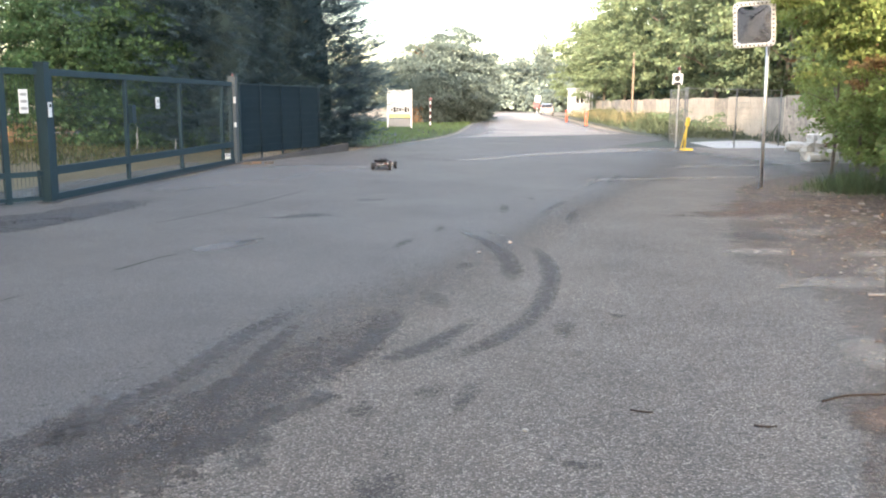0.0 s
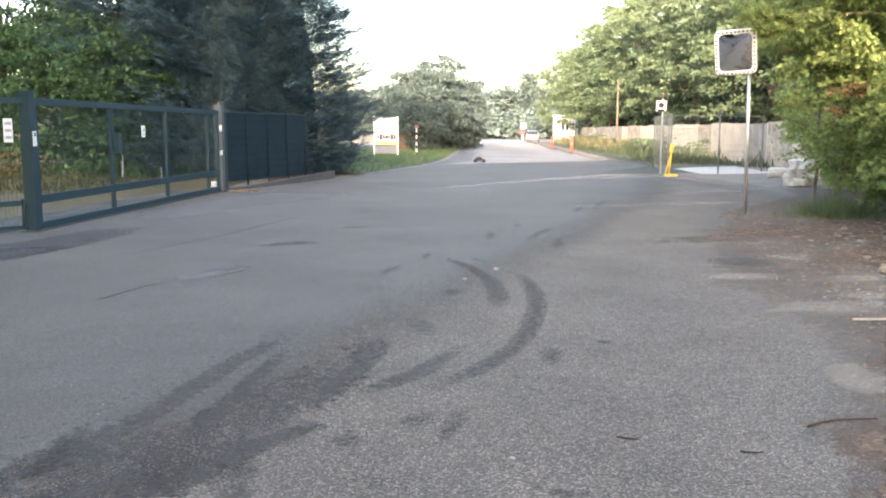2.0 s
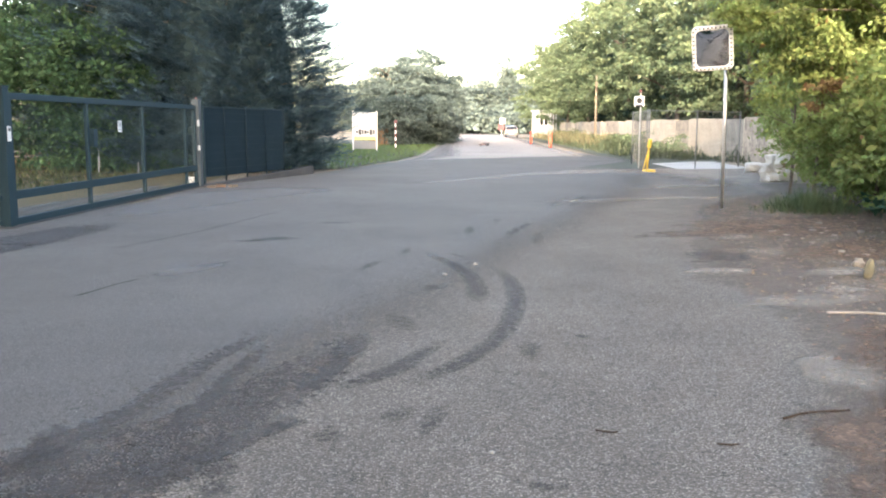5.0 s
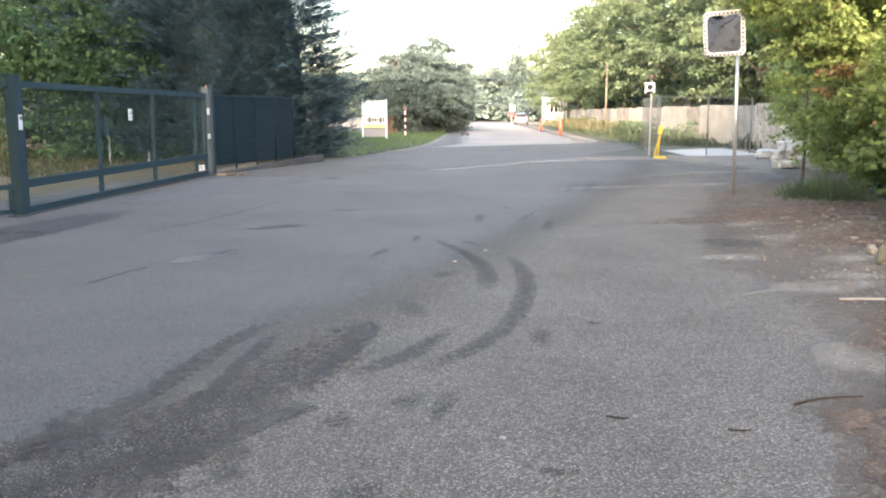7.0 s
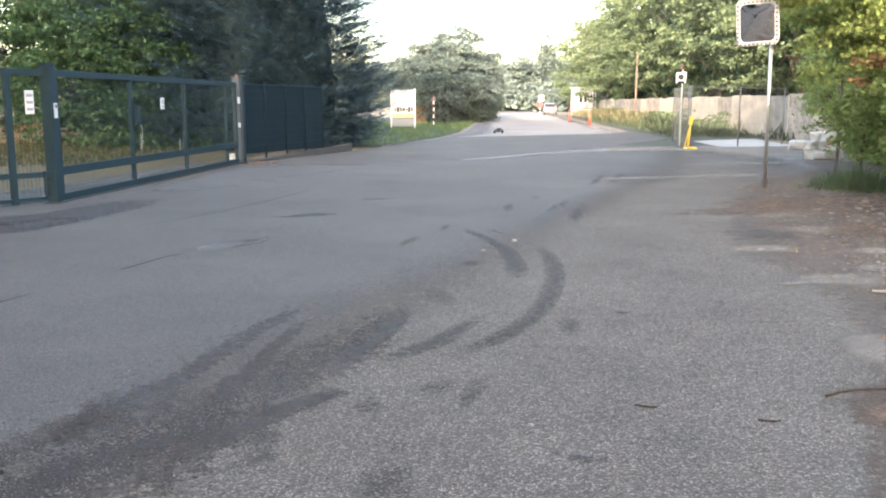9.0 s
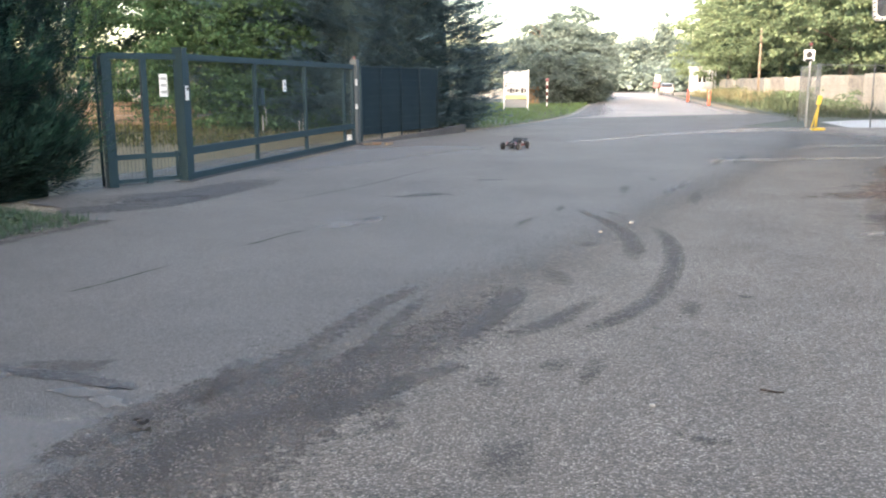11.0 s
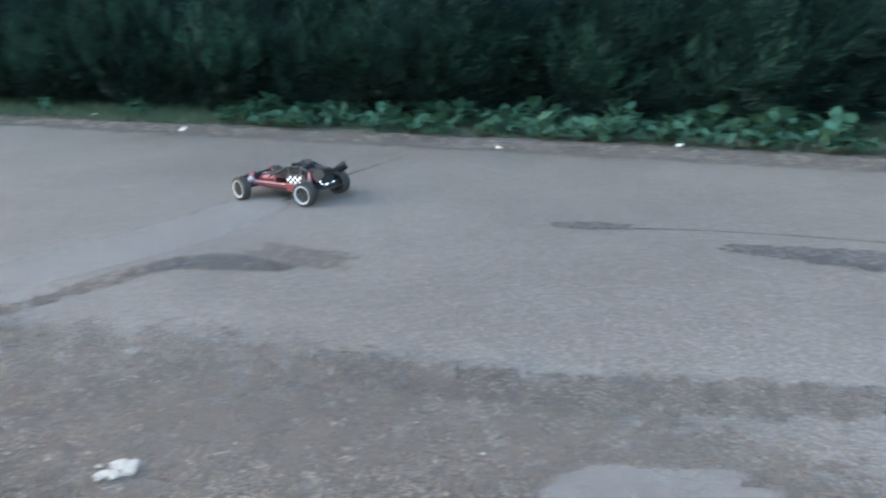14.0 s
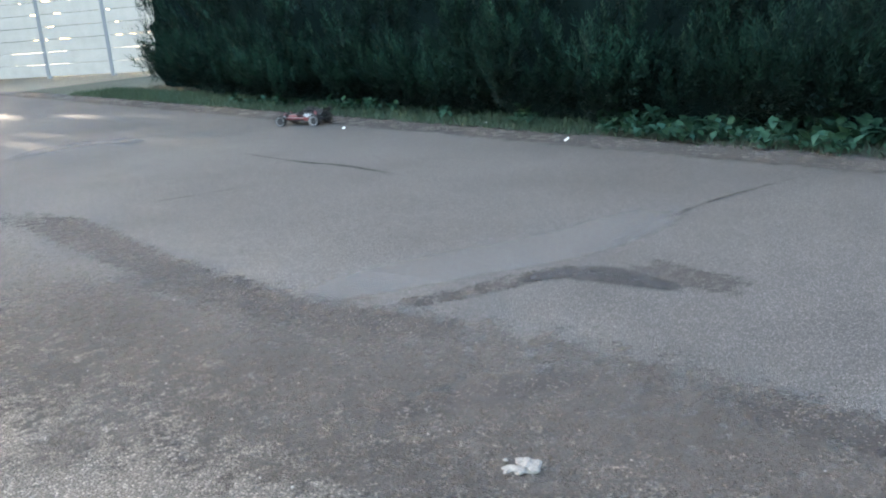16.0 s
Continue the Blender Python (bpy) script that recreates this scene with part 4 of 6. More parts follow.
box(bm, (0.16, 0.13, 0.012), bevel=0.003)
tile = tagged(mesh_object("broken_tile", bm, material("terracotta_tile", (0.125, 0.108, 0.098), 0.85, 0, (0.10, 0.088, 0.08), 8, 60, 0.2)), "flat beige broken tile lying on the road", "tile")
tile.matrix_basis = pose(-2.49, 1.52, 0.013, 0, 2, 35)
for k, (x, y, s) in enumerate(((-2.425, -1.94, 0.034), (-2.45, -1.975, 0.027), (-2.395, -1.985, 0.024), (-2.46, -1.925, 0.018), (-2.385, -1.945, 0.018), (-2.43, -2.03, 0.009), (-2.36, -1.99, 0.008))):
    bm = B()
    bmesh.ops.create_icosphere(bm, subdivisions=3, radius=s)
    for vv in bm.verts:
        vv.co *= 1 + 0.9 * noise.noise(vv.co * 40 + Vector((k, 0, 0)))
        vv.co.z = max(vv.co.z * 0.4, -0.01)
    ob = tagged(mesh_object("chalk_lump", bm, CHALK), "crumbled white lump lying on the road", "stone", "white lumps on the road")
    ob.matrix_basis = pose(x, y, 0.012)
for k, (x, y, s) in enumerate(((-3.45, 2.98, 0.025), (0.38, 8.79, 0.022), (0.4, 3.88, 0.015), (0.75, 9.45, 0.026))):
    bm = B()
    bmesh.ops.create_icosphere(bm, subdivisions=2, radius=s)
    for vv in bm.verts:
        vv.co *= 1 + 0.4 * noise.noise(vv.co * 30 + Vector((k * 3, 0, 0)))
        vv.co.z *= 0.6
    ob = tagged(mesh_object("stone", bm, STONE if k else KERB, smooth=True), "small single stone lying on the asphalt", "stone")
    ob.matrix_basis = pose(x, y, s * 0.4)
for k, (x, y, r) in enumerate(((-8.2, 0.02, 10), (-10.2, -6.75, 40), (-9.5, -8.6, 80), (-8.1, -1.5, 20), (-9.1, -5.0, 60))):
    bm = B()
    box(bm, (0.055, 0.03, 0.008))
    bmesh.ops.subdivide_edges(bm, edges=bm.edges, cuts=3, use_grid_fill=True)
    for vv in bm.verts:
        vv.co.z += 0.03 * noise.noise(vv.co * 24 + Vector((k * 4, 1, 0)))
    ob = tagged(mesh_object("paper_scrap", bm, WHITE), "crumpled white paper scrap on the verge", "litter", "scraps of litter on the verge")
    ob.matrix_basis = pose(x + 0.45, y, 0.03, 0, 0, r)

# ---- clipped cypress hedge ----
HEDGE_LINE = smooth_line([(-15.5, -21.5), (-12.3, -14.4), (-10.85, -9.3), (-9.6, -5.0), (-8.5, 1.2), (-7.7, 6.2), (-7.15, 9.4), (-6.9, 11.0)], 20)
HEDGE_H = 10.0
hedge = thing("hedge", "tall dense dark green cypress hedge along the road", "hedge")
seg = np.linalg.norm(np.diff(HEDGE_LINE, axis=0), axis=1)
cum = np.concatenate([[0], np.cumsum(seg)])


def hedge_point(s):
    return np.stack([np.interp(s, cum, HEDGE_LINE[:, k]) for k in (0, 1)], -1)


def hedge_out(s):
    d = unit(hedge_point(s + 0.3) - hedge_point(s - 0.3))
    return np.stack([d[..., 1], -d[..., 0]], -1)


def hedge_bulge(s, z):
    return np.array([0.5 * noise.noise((a * 0.55, b * 0.55, 3)) + 0.42 * noise.noise((a * 1.6, b * 1.6, 7)) for a, b in zip(s, z)])


ns, nz = 130, 26
S, Z = np.meshgrid(np.linspace(0.0, cum[-1], ns), np.linspace(-0.03, HEDGE_H, nz), indexing="ij")
bul = hedge_bulge(S.ravel(), Z.ravel()) - 0.45 + 0.1 * Z.ravel() * (Z.ravel() < 0.8) - 0.05 * np.maximum(0, Z.ravel() - 3)
xy = hedge_point(S.ravel()) + hedge_out(np.clip(S.ravel(), 0.4, cum[-1] - 0.4)) * bul[:, None]
front = np.column_stack([xy, Z.ravel()])
back = front.copy()
back[:, :2] -= hedge_out(np.clip(S.ravel(), 0.4, cum[-1] - 0.4)) * 2.0
vv = np.vstack([front, back])
q = []
for i in range(ns - 1):
    for j in range(nz - 1):
        a = i * nz + j
        q.append([a, a + nz, a + nz + 1, a + 1])
        q.append([a + ns * nz, a + 1 + ns * nz, a + nz + 1 + ns * nz, a + nz + ns * nz])
    a = i * nz + nz - 1
    q.append([a, a + nz, a + nz + ns * nz, a + ns * nz])
for e in (0, ns - 1):
    for j in range(nz - 1):
        a = e * nz + j
        q.append([a, a + 1, a + 1 + ns * nz, a + ns * nz])
# Near-black core paints the shade inside the hedge
arrays_object("dark_core", vv, np.array(q), HEDGEIN, hedge, smooth=True)
rng = np.random.default_rng(11)
count = 6400
s = cum[-1] * rng.uniform(0, 1, count) ** 0.8
z = 0.1 + (HEDGE_H - 0.1) * rng.uniform(0, 1, count) ** 1.9
out = hedge_out(np.clip(s, 0.4, cum[-1] - 0.4))
# growth gathers in clumps with dark gaps between them
mass = np.array([noise.noise((a * 1.5 + 5, b * 1.9, 1.0)) + 0.5 * noise.noise((a * 3.4, b * 3.8, 9.0)) for a, b in zip(s, z)])
keep = mass > rng.uniform(-0.4, 0.2, count)
s, z, out, mass = s[keep], z[keep], out[keep], mass[keep]
deep = np.clip(0.95 * mass, -0.35, 0.42) + rng.uniform(-0.1, 0.06, len(s))
ctr = np.column_stack([hedge_point(s) + out * (hedge_bulge(s, z) - 0.5 + deep)[:, None], z])
# a dense skirt at the ground
sk = 1300
s2 = cum[-1] * rng.uniform(0, 1, sk) ** 0.8
z2 = rng.uniform(0.0, 0.6, sk)
out2 = hedge_out(np.clip(s2, 0.4, cum[-1] - 0.4))
ctr = np.vstack([ctr, np.column_stack([hedge_point(s2) + out2 * (hedge_bulge(s2, z2) - 0.36)[:, None], z2])])
out = np.vstack([out, out2])
# the hedge's end by the gate, overhanging above
k = 700
ez, eb = 0.1 + (HEDGE_H - 0.2) * rng.random(k) ** 1.7, rng.uniform(-2.0, 0.2, k)
eo = hedge_out(np.full(k, cum[-1] - 0.5))
el = np.stack([-eo[:, 1], eo[:, 0]], 1)
ectr = np.column_stack([hedge_point(np.full(k, cum[-1])) + eo * eb[:, None] + el * (0.1 * rng.normal(size=k) - 0.15 + 1.15 * np.clip((ez - 0.5) / 1.9, 0, 1) * rng.uniform(0.4, 1.0, k))[:, None], ez])
ctr = np.vstack([ctr, ectr])
out = np.vstack([out, el])
along = np.stack([-out[:, 1], out[:, 0]], 1)
along[-k:] *= 0.2
sway = rng.normal(size=len(out)) * 0.22 + 0.6
axis = unit(np.column_stack([out * 0.5 + along * sway[:, None], np.full(len(out), 0.5)]) + rng.normal(size=(len(out), 3)) * 0.12)
face = unit(np.column_stack([out, np.full(len(out), 0.35)]))
# Outstanding clumps get pale tips, gaps stay dark: shade put into the colour
tip_tone = np.full(len(ctr), 0.45)
tip_tone[:len(mass)] = np.clip(0.12 + 2.0 * mass + 0.2 * rng.normal(size=len(mass)), 0.0, 1)
boughs("foliage", ctr, axis, face, 0.68 * rng.uniform(0.6, 1.4, len(ctr)), HEDGE, hedge, rng, size=0.17, tip_tone=tip_tone, spread=0.5)

# ---- weeds and grass along the verge ----
rng = np.random.default_rng(21)


def weed_leaf(length, width):
    """A broad, drooping leaf with a raised midrib line, along +x."""
    v, q = [], []
    for i, (u, w) in enumerate(((0, 0.08), (0.18, 0.5), (0.42, 1.0), (0.7, 0.75), (1.0, 0.03))):
        z = length * (0.38 * u - 0.55 * u * u)
        for s_ in (-1, 0, 1):
            v.append((length * u * (1 - 0.12 * u), s_ * w * width * 0.5, z + (0.1 * width * w if s_ else 0)))
    for i in range(4):
        for j in range(2):
            q.append([3 * i + j, 3 * i + 3 + j, 3 * i + 4 + j, 3 * i + 1 + j])
    return np.array(v), np.array(q)


def leaf_poses(count, h, r):
    """Leaf stalk places, turns, rises and sizes of one plant."""
    return [((r.normal() * 0.06, r.normal() * 0.06, r.uniform(0.02, h * 0.55)), r.uniform(0, 360), r.uniform(5, 65), h * r.uniform(0.45, 0.85)) for _ in range(count)]


LV, LQ = weed_leaf(1.0, 0.55)
leaf_mesh = arrays_object("leaf", LV, LQ, WEED, smooth=True)
LEAF_DATA = leaf_mesh.data
bpy.data.objects.remove(leaf_mesh)
stuff_v = []
plants = []
for k in range(84):
    y = -4.8 + 11.6 * k / 83 + rng.normal() * 0.1
    x = EDGE(y) - 0.5 - 0.3 * rng.random()
    plants.append((x + 0.1, y, 0.19 * rng.uniform(0.6, 1.35), 26))
    plants.append((x - 0.25 - 0.2 * rng.random(), y + 0.07, 0.25 * rng.uniform(0.6, 1.3), 20))
for k in range(22):
    y = -5.0 - 9 * rng.random()
    plants.append((EDGE(y) - 0.7 - 0.4 * rng.random(), y, 0.28 * rng.uniform(0.5, 1.2), 11))
singles = 0
for k, (x, y, h, cnt) in enumerate(plants):
    ps = leaf_poses(cnt, h, rng)
    if -1.6 < y < 2.6 and k % 2 == 0 and singles < 15:
        singles += 1
        w_ = thing("broadleaf_weed", "leafy broad-leaved green weed at the hedge foot", "weed", pose(x, y, 0), "weeds at the foot of the hedge")
        for at, turn, rise, ln in ps:
            lf = new("leaf", LEAF_DATA)
            lf.parent = w_
            lf.matrix_basis = pose(*at, 0, -rise, turn) @ Matrix.Scale(ln, 4)
    else:
        for at, turn, rise, ln in ps:
            m_ = np.array(pose(x + at[0], y + at[1], at[2], 0, -rise, turn) @ Matrix.Scale(ln, 4))
            stuff_v.append(LV @ m_[:3, :3].T + m_[:3, 3])
sv = np.concatenate(stuff_v)
sq = (np.arange(len(stuff_v))[:, None, None] * len(LV) + LQ[None]).reshape(-1, 4)
tagged(arrays_object("broadleaf_weeds", sv, sq, WEED, smooth=True), "row of broad-leaved green weeds along the hedge foot", "weeds", kind="stuff")
n = 42000
gy = rng.uniform(-22, 10.6, n)
gx = EDGE(gy) - 0.38 + 0.3 * np.clip((gy - 3.5) / 2, 0, 1) - 2.6 * np.clip(gy - 8.9, 0, 2) - (1.4 + 1.3 * np.clip((gy - 3) / 4, 0, 1)) * rng.random(n) ** 1.2 + 0.05 * rng.normal(size=n)
keep = (gy < -5.0) | (gy > 3.6) | (gx < EDGE(gy) - 1.0) | (rng.random(n) < 0.12)
grass("verge_grass", np.column_stack([gx, gy])[keep], (rng.uniform(0.04, 0.15, n) * (0.6 + 0.6 * rng.random(n)))[keep], GRASS, "short ragged green grass along the hedge", 6)
for k in range(9):
    y = 4.6 + 0.5 * k + rng.normal() * 0.1
    x, h = EDGE(y) - 0.75 - 0.5 * rng.random(), rng.uniform(0.1, 0.26)
    o_ = thing("verge_herb", "dull green ragged herb at the hedge's foot", "weed", pose(x, y, 0), "herbs at the hedge's end")
    p, o = clumps(rng, (0, 0, h * 0.45), (0.3, 0.3, h * 0.5), 9, 0.12, 26)
    p[:, 2] = np.maximum(p[:, 2], 0.01)
    leaves("foliage", p, o, 0.07, GRASS, o_, rng=rng)
n = 16000
gx, gy = rng.uniform(-11, 2.2, n), rng.uniform(30, 66, n)
k = gx < np.interp(gy, [30, 37, 44, 60, 70], [-2.2, -0.5, 0.6, 1.8, 2.4])
grass("lawn_grass", np.column_stack([gx, gy])[k], rng.uniform(0.08, 0.25, n)[k], LAWNGRASS, "green lawn grass round the sign board", 7, 0.03)
n = 7000
gy = rng.uniform(32, 80, n)
gx = rng.uniform(0.0, 1.0, n) ** 0.7 * 5 + 9.9 + 0.06 * (gy - 38)
grass("wall_weeds", np.column_stack([gx, gy])[(gy > 38.5) | (gx > 13.6)], (rng.uniform(0.2, 1.1, n) * (0.25 + 0.75 * (np.sin(gy * 0.9) * 0.5 + 0.5)) * (0.4 + 0.6 * rng.random(n)))[(gy > 38.5) | (gx > 13.6)], WALLG, "tall green weeds before the concrete wall", 8, 0.05)
n = 2600
gy = rng.uniform(60, 104, n)
gx = rng.uniform(0.0, 1.0, n) ** 0.9 * 4 + 10.2 + 0.06 * (gy - 38)
k = (gy > 39) | (gx > 13.6)
grass("dry_wall_weeds", np.column_stack([gx + 0.5, gy])[k], rng.uniform(0.2, 1.3, n)[k], STRAWG, "dry yellow weeds before the concrete wall", 18, 0.05)
n = 1100
a, r = rng.normal(size=n), rng.normal(size=n)
grass("post_grass", np.column_stack([7.3 + 0.38 * a, 15.4 + 0.4 * r]), rng.uniform(0.12, 0.62, n) * np.exp(-0.18 * (a * a + r * r)), POSTG, "tuft of long green grass beside the mirror post", 9, 0.014)
n = 9000
gx, gy = rng.uniform(-26, -8, n), rng.uniform(20, 36, n)
grass("yard_grass", np.column_stack([gx, gy]), rng.uniform(0.08, 0.26, n), YARDG, "dry yellowish grass in the yard", 10, 0.04)

# ---- sliding gate, its posts and the fence beside it ----
P0, P1 = Vector((-5.89, 12.98, 0)), Vector((-5.17, 21.58, 0))
GATE_YAW = math.degrees(math.atan2(P1.y - P0.y, P1.x - P0.x))
GL = (P1 - P0).length


def wires(length, z0, z1, step=0.06, r=0.002, x0=0.0):
    """Welded wire infill: uprights with cross wires, square in section."""
    bm = B()
    for i in range(int(length / step)):
        box(bm, (2 * r, 2 * r, z1 - z0), (x0 + step * (i + 0.5), 0, (z0 + z1) / 2))
    for k in range(int((z1 - z0) / 0.2)):
        box(bm, (length, 2.4 * r, 2.4 * r), (x0 + length / 2, 0.006, z0 + 0.2 * (k + 0.5)))
    return bm


gate = thing("sliding_gate", "closed blue-grey steel sliding gate with wire mesh panels", "gate", pose(P0.x, P0.y, 0, 0, 0, GATE_YAW))
part("top_rail", box(B(), (GL - 0.2, 0.07, 0.1), (GL / 2, 0, 1.93), bevel=0.008), STEEL, gate)
part("middle_rail", box(B(), (GL - 0.2, 0.07, 0.13), (GL / 2, 0, 0.47), bevel=0.008), STEEL, gate)
part("bottom_rail", box(B(), (GL - 0.2, 0.09, 0.10), (GL / 2, 0, 0.075), bevel=0.008), STEEL, gate)
for s_ in (0.14, 2.68, 5.21, 7.79, GL - 0.16):
    part("upright", box(B(), (0.08, 0.064, 1.88), (s_, 0, 0.99), bevel=0.006), STEEL, gate)
part("wire_mesh", wires(GL - 0.3, 0.12, 1.9, x0=0.15), STEEL, gate)
lock = part("lock_box", box(B(), (0.16, 0.09, 0.32), (2.8, -0.06, 1.28), bevel=0.01), STEEL, gate, "grey lock box")
part("pull_handle", pipe([(2.83, -0.1, 1.1), (2.85, -0.12, 1.05), (2.87, -0.12, 0.78), (2.87, -0.1, 0.74)], 0.006, taper=1), GREYP, gate, "pale pull handle")


def plate(name, parent, w, h, at, bars, label):
    p = part(name, box(B(), (w, 0.012, h), at, bevel=0.003), BOARDW, parent, label)
    for dx, dz, bw, bh, mat in bars:
        part("print_bar", box(B(), (bw, 0.004, bh), (at[0] + dx, at[1] - 0.009, at[2] + dz)), mat, p)
    return p


plate("notice", gate, 0.16, 0.22, (3.98, -0.05, 1.48), [(0, 0.03, 0.07, 0.07, GREYP), (0, -0.06, 0.11, 0.02, GREYP)], "white notice with a black pictogram")
part("rail_track", box(B(), (GL + 0.3, 0.16, 0.02), (GL / 2, 0, 0.012)), KERB, gate, "floor rail")


def gate_post(name, x, y, w, d, h, label, mat=STEEL, yaw=GATE_YAW):
    t = thing(name, label, "post", pose(x, y, 0, 0, 0, yaw))
    part("shaft", box(B(), (w, d, h), (0, 0, h / 2), bevel=0.012), mat, t)
    part("cap", box(B(), (w + 0.02, d + 0.02, 0.025), (0, 0, h + 0.011), bevel=0.006), mat, t)
    part("foot_plate", box(B(), (w + 0.1, d + 0.1, 0.015), (0, 0, 0.01), bevel=0.004), KERB, t)
    return t


post = gate_post("gate_post", P0.x - 0.01, P0.y - 0.02, 0.16, 0.16, 2.05, "square blue-grey steel gate post with an intercom")
plate("intercom", post, 0.09, 0.22, (0.0, -0.095, 1.38), [(0, 0.06, 0.05, 0.05, BLACKP)], "white intercom panel")
end_post = gate_post("gate_end_post", P1.x, P1.y + 0.05, 0.2, 0.18, 2.1, "pale grey steel receiving post of the gate", GREYSTEEL)
part("guide_channel", box(B(), (0.08, 0.26, 1.9), (0.14, 0, 1.0), bevel=0.01), STEEL, end_post)
part("photocell", box(B(), (0.06, 0.05, 0.16), (-0.13, -0.08, 1.55), bevel=0.008), BOARDW, end_post, "small white photocell")
part("photocell", box(B(), (0.06, 0.05, 0.12), (-0.13, -0.08, 0.95), bevel=0.008), BOARDW, end_post, "small white photocell")
part("warning_lamp", rod(B(), (0, 0, 2.11), (0, 0, 2.18), 0.03, 0.02, 12), REDP, end_post, "small amber warning lamp")
part("base_box", box(B(), (0.16, 0.16, 0.24), (-0.22, 0.1, 0.13), bevel=0.01), BOARDW, end_post, "white motor box")

# walk-in gate beside it
Q0 = Vector((-6.64, 12.02, 0))
pyaw = math.degrees(math.atan2(P0.y - Q0.y, P0.x - Q0.x))
PL = (P0 - Q0).length
wg = thing("pedestrian_gate", "closed narrow blue-grey steel walk-in gate", "gate", pose(Q0.x, Q0.y, 0, 0, 0, pyaw))
part("hinge_post", box(B(), (0.15, 0.12, 1.96), (0, 0, 0.98), bevel=0.01), STEEL, wg)
part("top_rail", box(B(), (PL - 0.1, 0.06, 0.09), (PL / 2, 0, 1.93), bevel=0.006), STEEL, wg)
part("lower_rail", box(B(), (PL - 0.1, 0.06, 0.08), (PL / 2, 0, 0.44), bevel=0.006), STEEL, wg)
part("stile", box(B(), (0.09, 0.07, 1.9), (PL * 0.48, 0, 0.97), bevel=0.006), STEEL, wg)
part("bottom_rail", box(B(), (PL - 0.1, 0.05, 0.06), (PL / 2, 0, 0.08), bevel=0.006), STEEL, wg)
part("wire_mesh", wires(PL - 0.2, 0.1, 1.9, x0=0.1), STEEL, wg)
plate("notice", wg, 0.13, 0.34, (PL * 0.72, -0.05, 1.5), [(0, 0.1, 0.09, 0.04, GREYP), (0, 0.0, 0.09, 0.04, GREYP), (0, -0.1, 0.09, 0.04, GREYP)], "white printed notice")
part("bolt_bar", rod(B(), (PL * 0.85, -0.04, 0.1), (PL * 0.85, -0.04, 0.5), 0.018), STEEL, wg)


def mesh_fence(a, b, h, label, posts, mat, fabric=None, group=""):
    a, b = Vector(a), Vector(b)
    L = (b - a).length
    t = thing("mesh_fence", label, "fence", pose(a.x, a.y, 0, 0, 0, math.degrees(math.atan2(b.y - a.y, b.x - a.x))), group)
    for i in range(posts):
        part("post", rod(B(), (L * i / (posts - 1), 0.03, 0), (L * i / (posts - 1), 0.03, h + 0.05), 0.024, n=10), fabric or mat, t, smooth=True)
    part("wire_mesh", wires(L, 0.1, h, 0.08, 0.0018), mat, t)
    part("top_wire", rod(B(), (0, 0, h), (L, 0, h), 0.014), mat, t)
    if fabric:
        bm = B()
        bmesh.ops.create_grid(bm, x_segments=30, y_segments=8, size=0.5, matrix=Matrix.Translation((L / 2, 0.06, 0.1 + h / 2)) @ pose(0, 0, 0, 90) @ Matrix.Diagonal((L, h - 0.2, 1, 1)))
        for v_ in bm.verts:
            v_.co.y += 0.02 * noise.noise(v_.co * 1.5)
        part("screen_fabric", bm, fabric, t, "dark shade fabric tied to the mesh")
    return t


mesh_fence((-8.3, 11.1, 0), (-6.85, 12.15, 0), 1.9, "blue-grey wire mesh fence running into the hedge", 2, STEEL)
mesh_fence((-5.1, 21.9, 0), (-3.7, 26.3, 0), 1.95, "dark screened mesh fence on a low kerb beyond the gate", 5, STEEL, SHADEFAB)
bm = B()
bmesh.ops.create_grid(bm, x_segments=24, y_segments=3, size=0.5)
for v_ in bm.verts:
    u_, w_ = v_.co.x + 0.5, v_.co.y + 0.5
    v_.co = Vector((6.4 * (u_ - 0.5), 0.45 * (0.5 - w_), (0.05 + 0.2 * u_) * min(1, w_ * 2.2) - 0.02 + 0.02 * noise.noise((u_ * 12, w_ * 3, 0))))
r_ = bmesh.ops.extrude_face_region(bm, geom=list(bm.faces))
for v_ in r_["geom"]:
    if isinstance(v_, bmesh.types.BMVert):
        v_.co.z = -0.05
bmesh.ops.recalc_face_normals(bm, faces=bm.faces)
kerb = tagged(mesh_object("kerb_wall", bm, KERB), "grey concrete kerb rising under the screened fence", "kerb", kind="structure")
kerb.matrix_basis = pose(-4.2, 24.75, 0, 0, 0, 72)
for k, (x, y) in enumerate(((-4.75, 21.2), (-4.6, 21.45), (-4.3, 21.5))):
    bm = box(B(), (0.22, 0.11, 0.055), bevel=0.006)
    o = tagged(mesh_object("loose_brick", bm, WOOD if k == 1 else BARK), "loose red brick lying by the gate post", "brick", "loose bricks by the gate post")
    o.matrix_basis = pose(x, y, 0.03, 0, 0, 30 * k)

# ---- trees and plants behind the gate ----
rng = np.random.default_rng(31)
ivy = thing("ivy_hedge", "yellow-green leafy hedge in the yard, coloured as sunlit", "hedge")
p, o = [], []
for x, y, rx, ry, rz in ((-20, 32, 4, 2, 7.5), (-15.5, 30.5, 3.0, 1.6, 6.6), (-12.4, 29.0, 2.4, 1.3, 4.8), (-10.0, 28.2, 1.7, 1.0, 4.2), (-24, 33, 3, 2, 7)):
    a, b = clumps(rng, (x, y, rz * 0.55), (rx, ry, rz * 0.6), 180, 0.6, 70)
    p.append(a), o.append(b)
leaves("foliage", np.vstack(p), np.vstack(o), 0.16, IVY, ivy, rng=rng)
part("stem", wood(rng, 3.5, 0.12, 2.0), BARK, ivy).location = (-16, 33.2, 0)
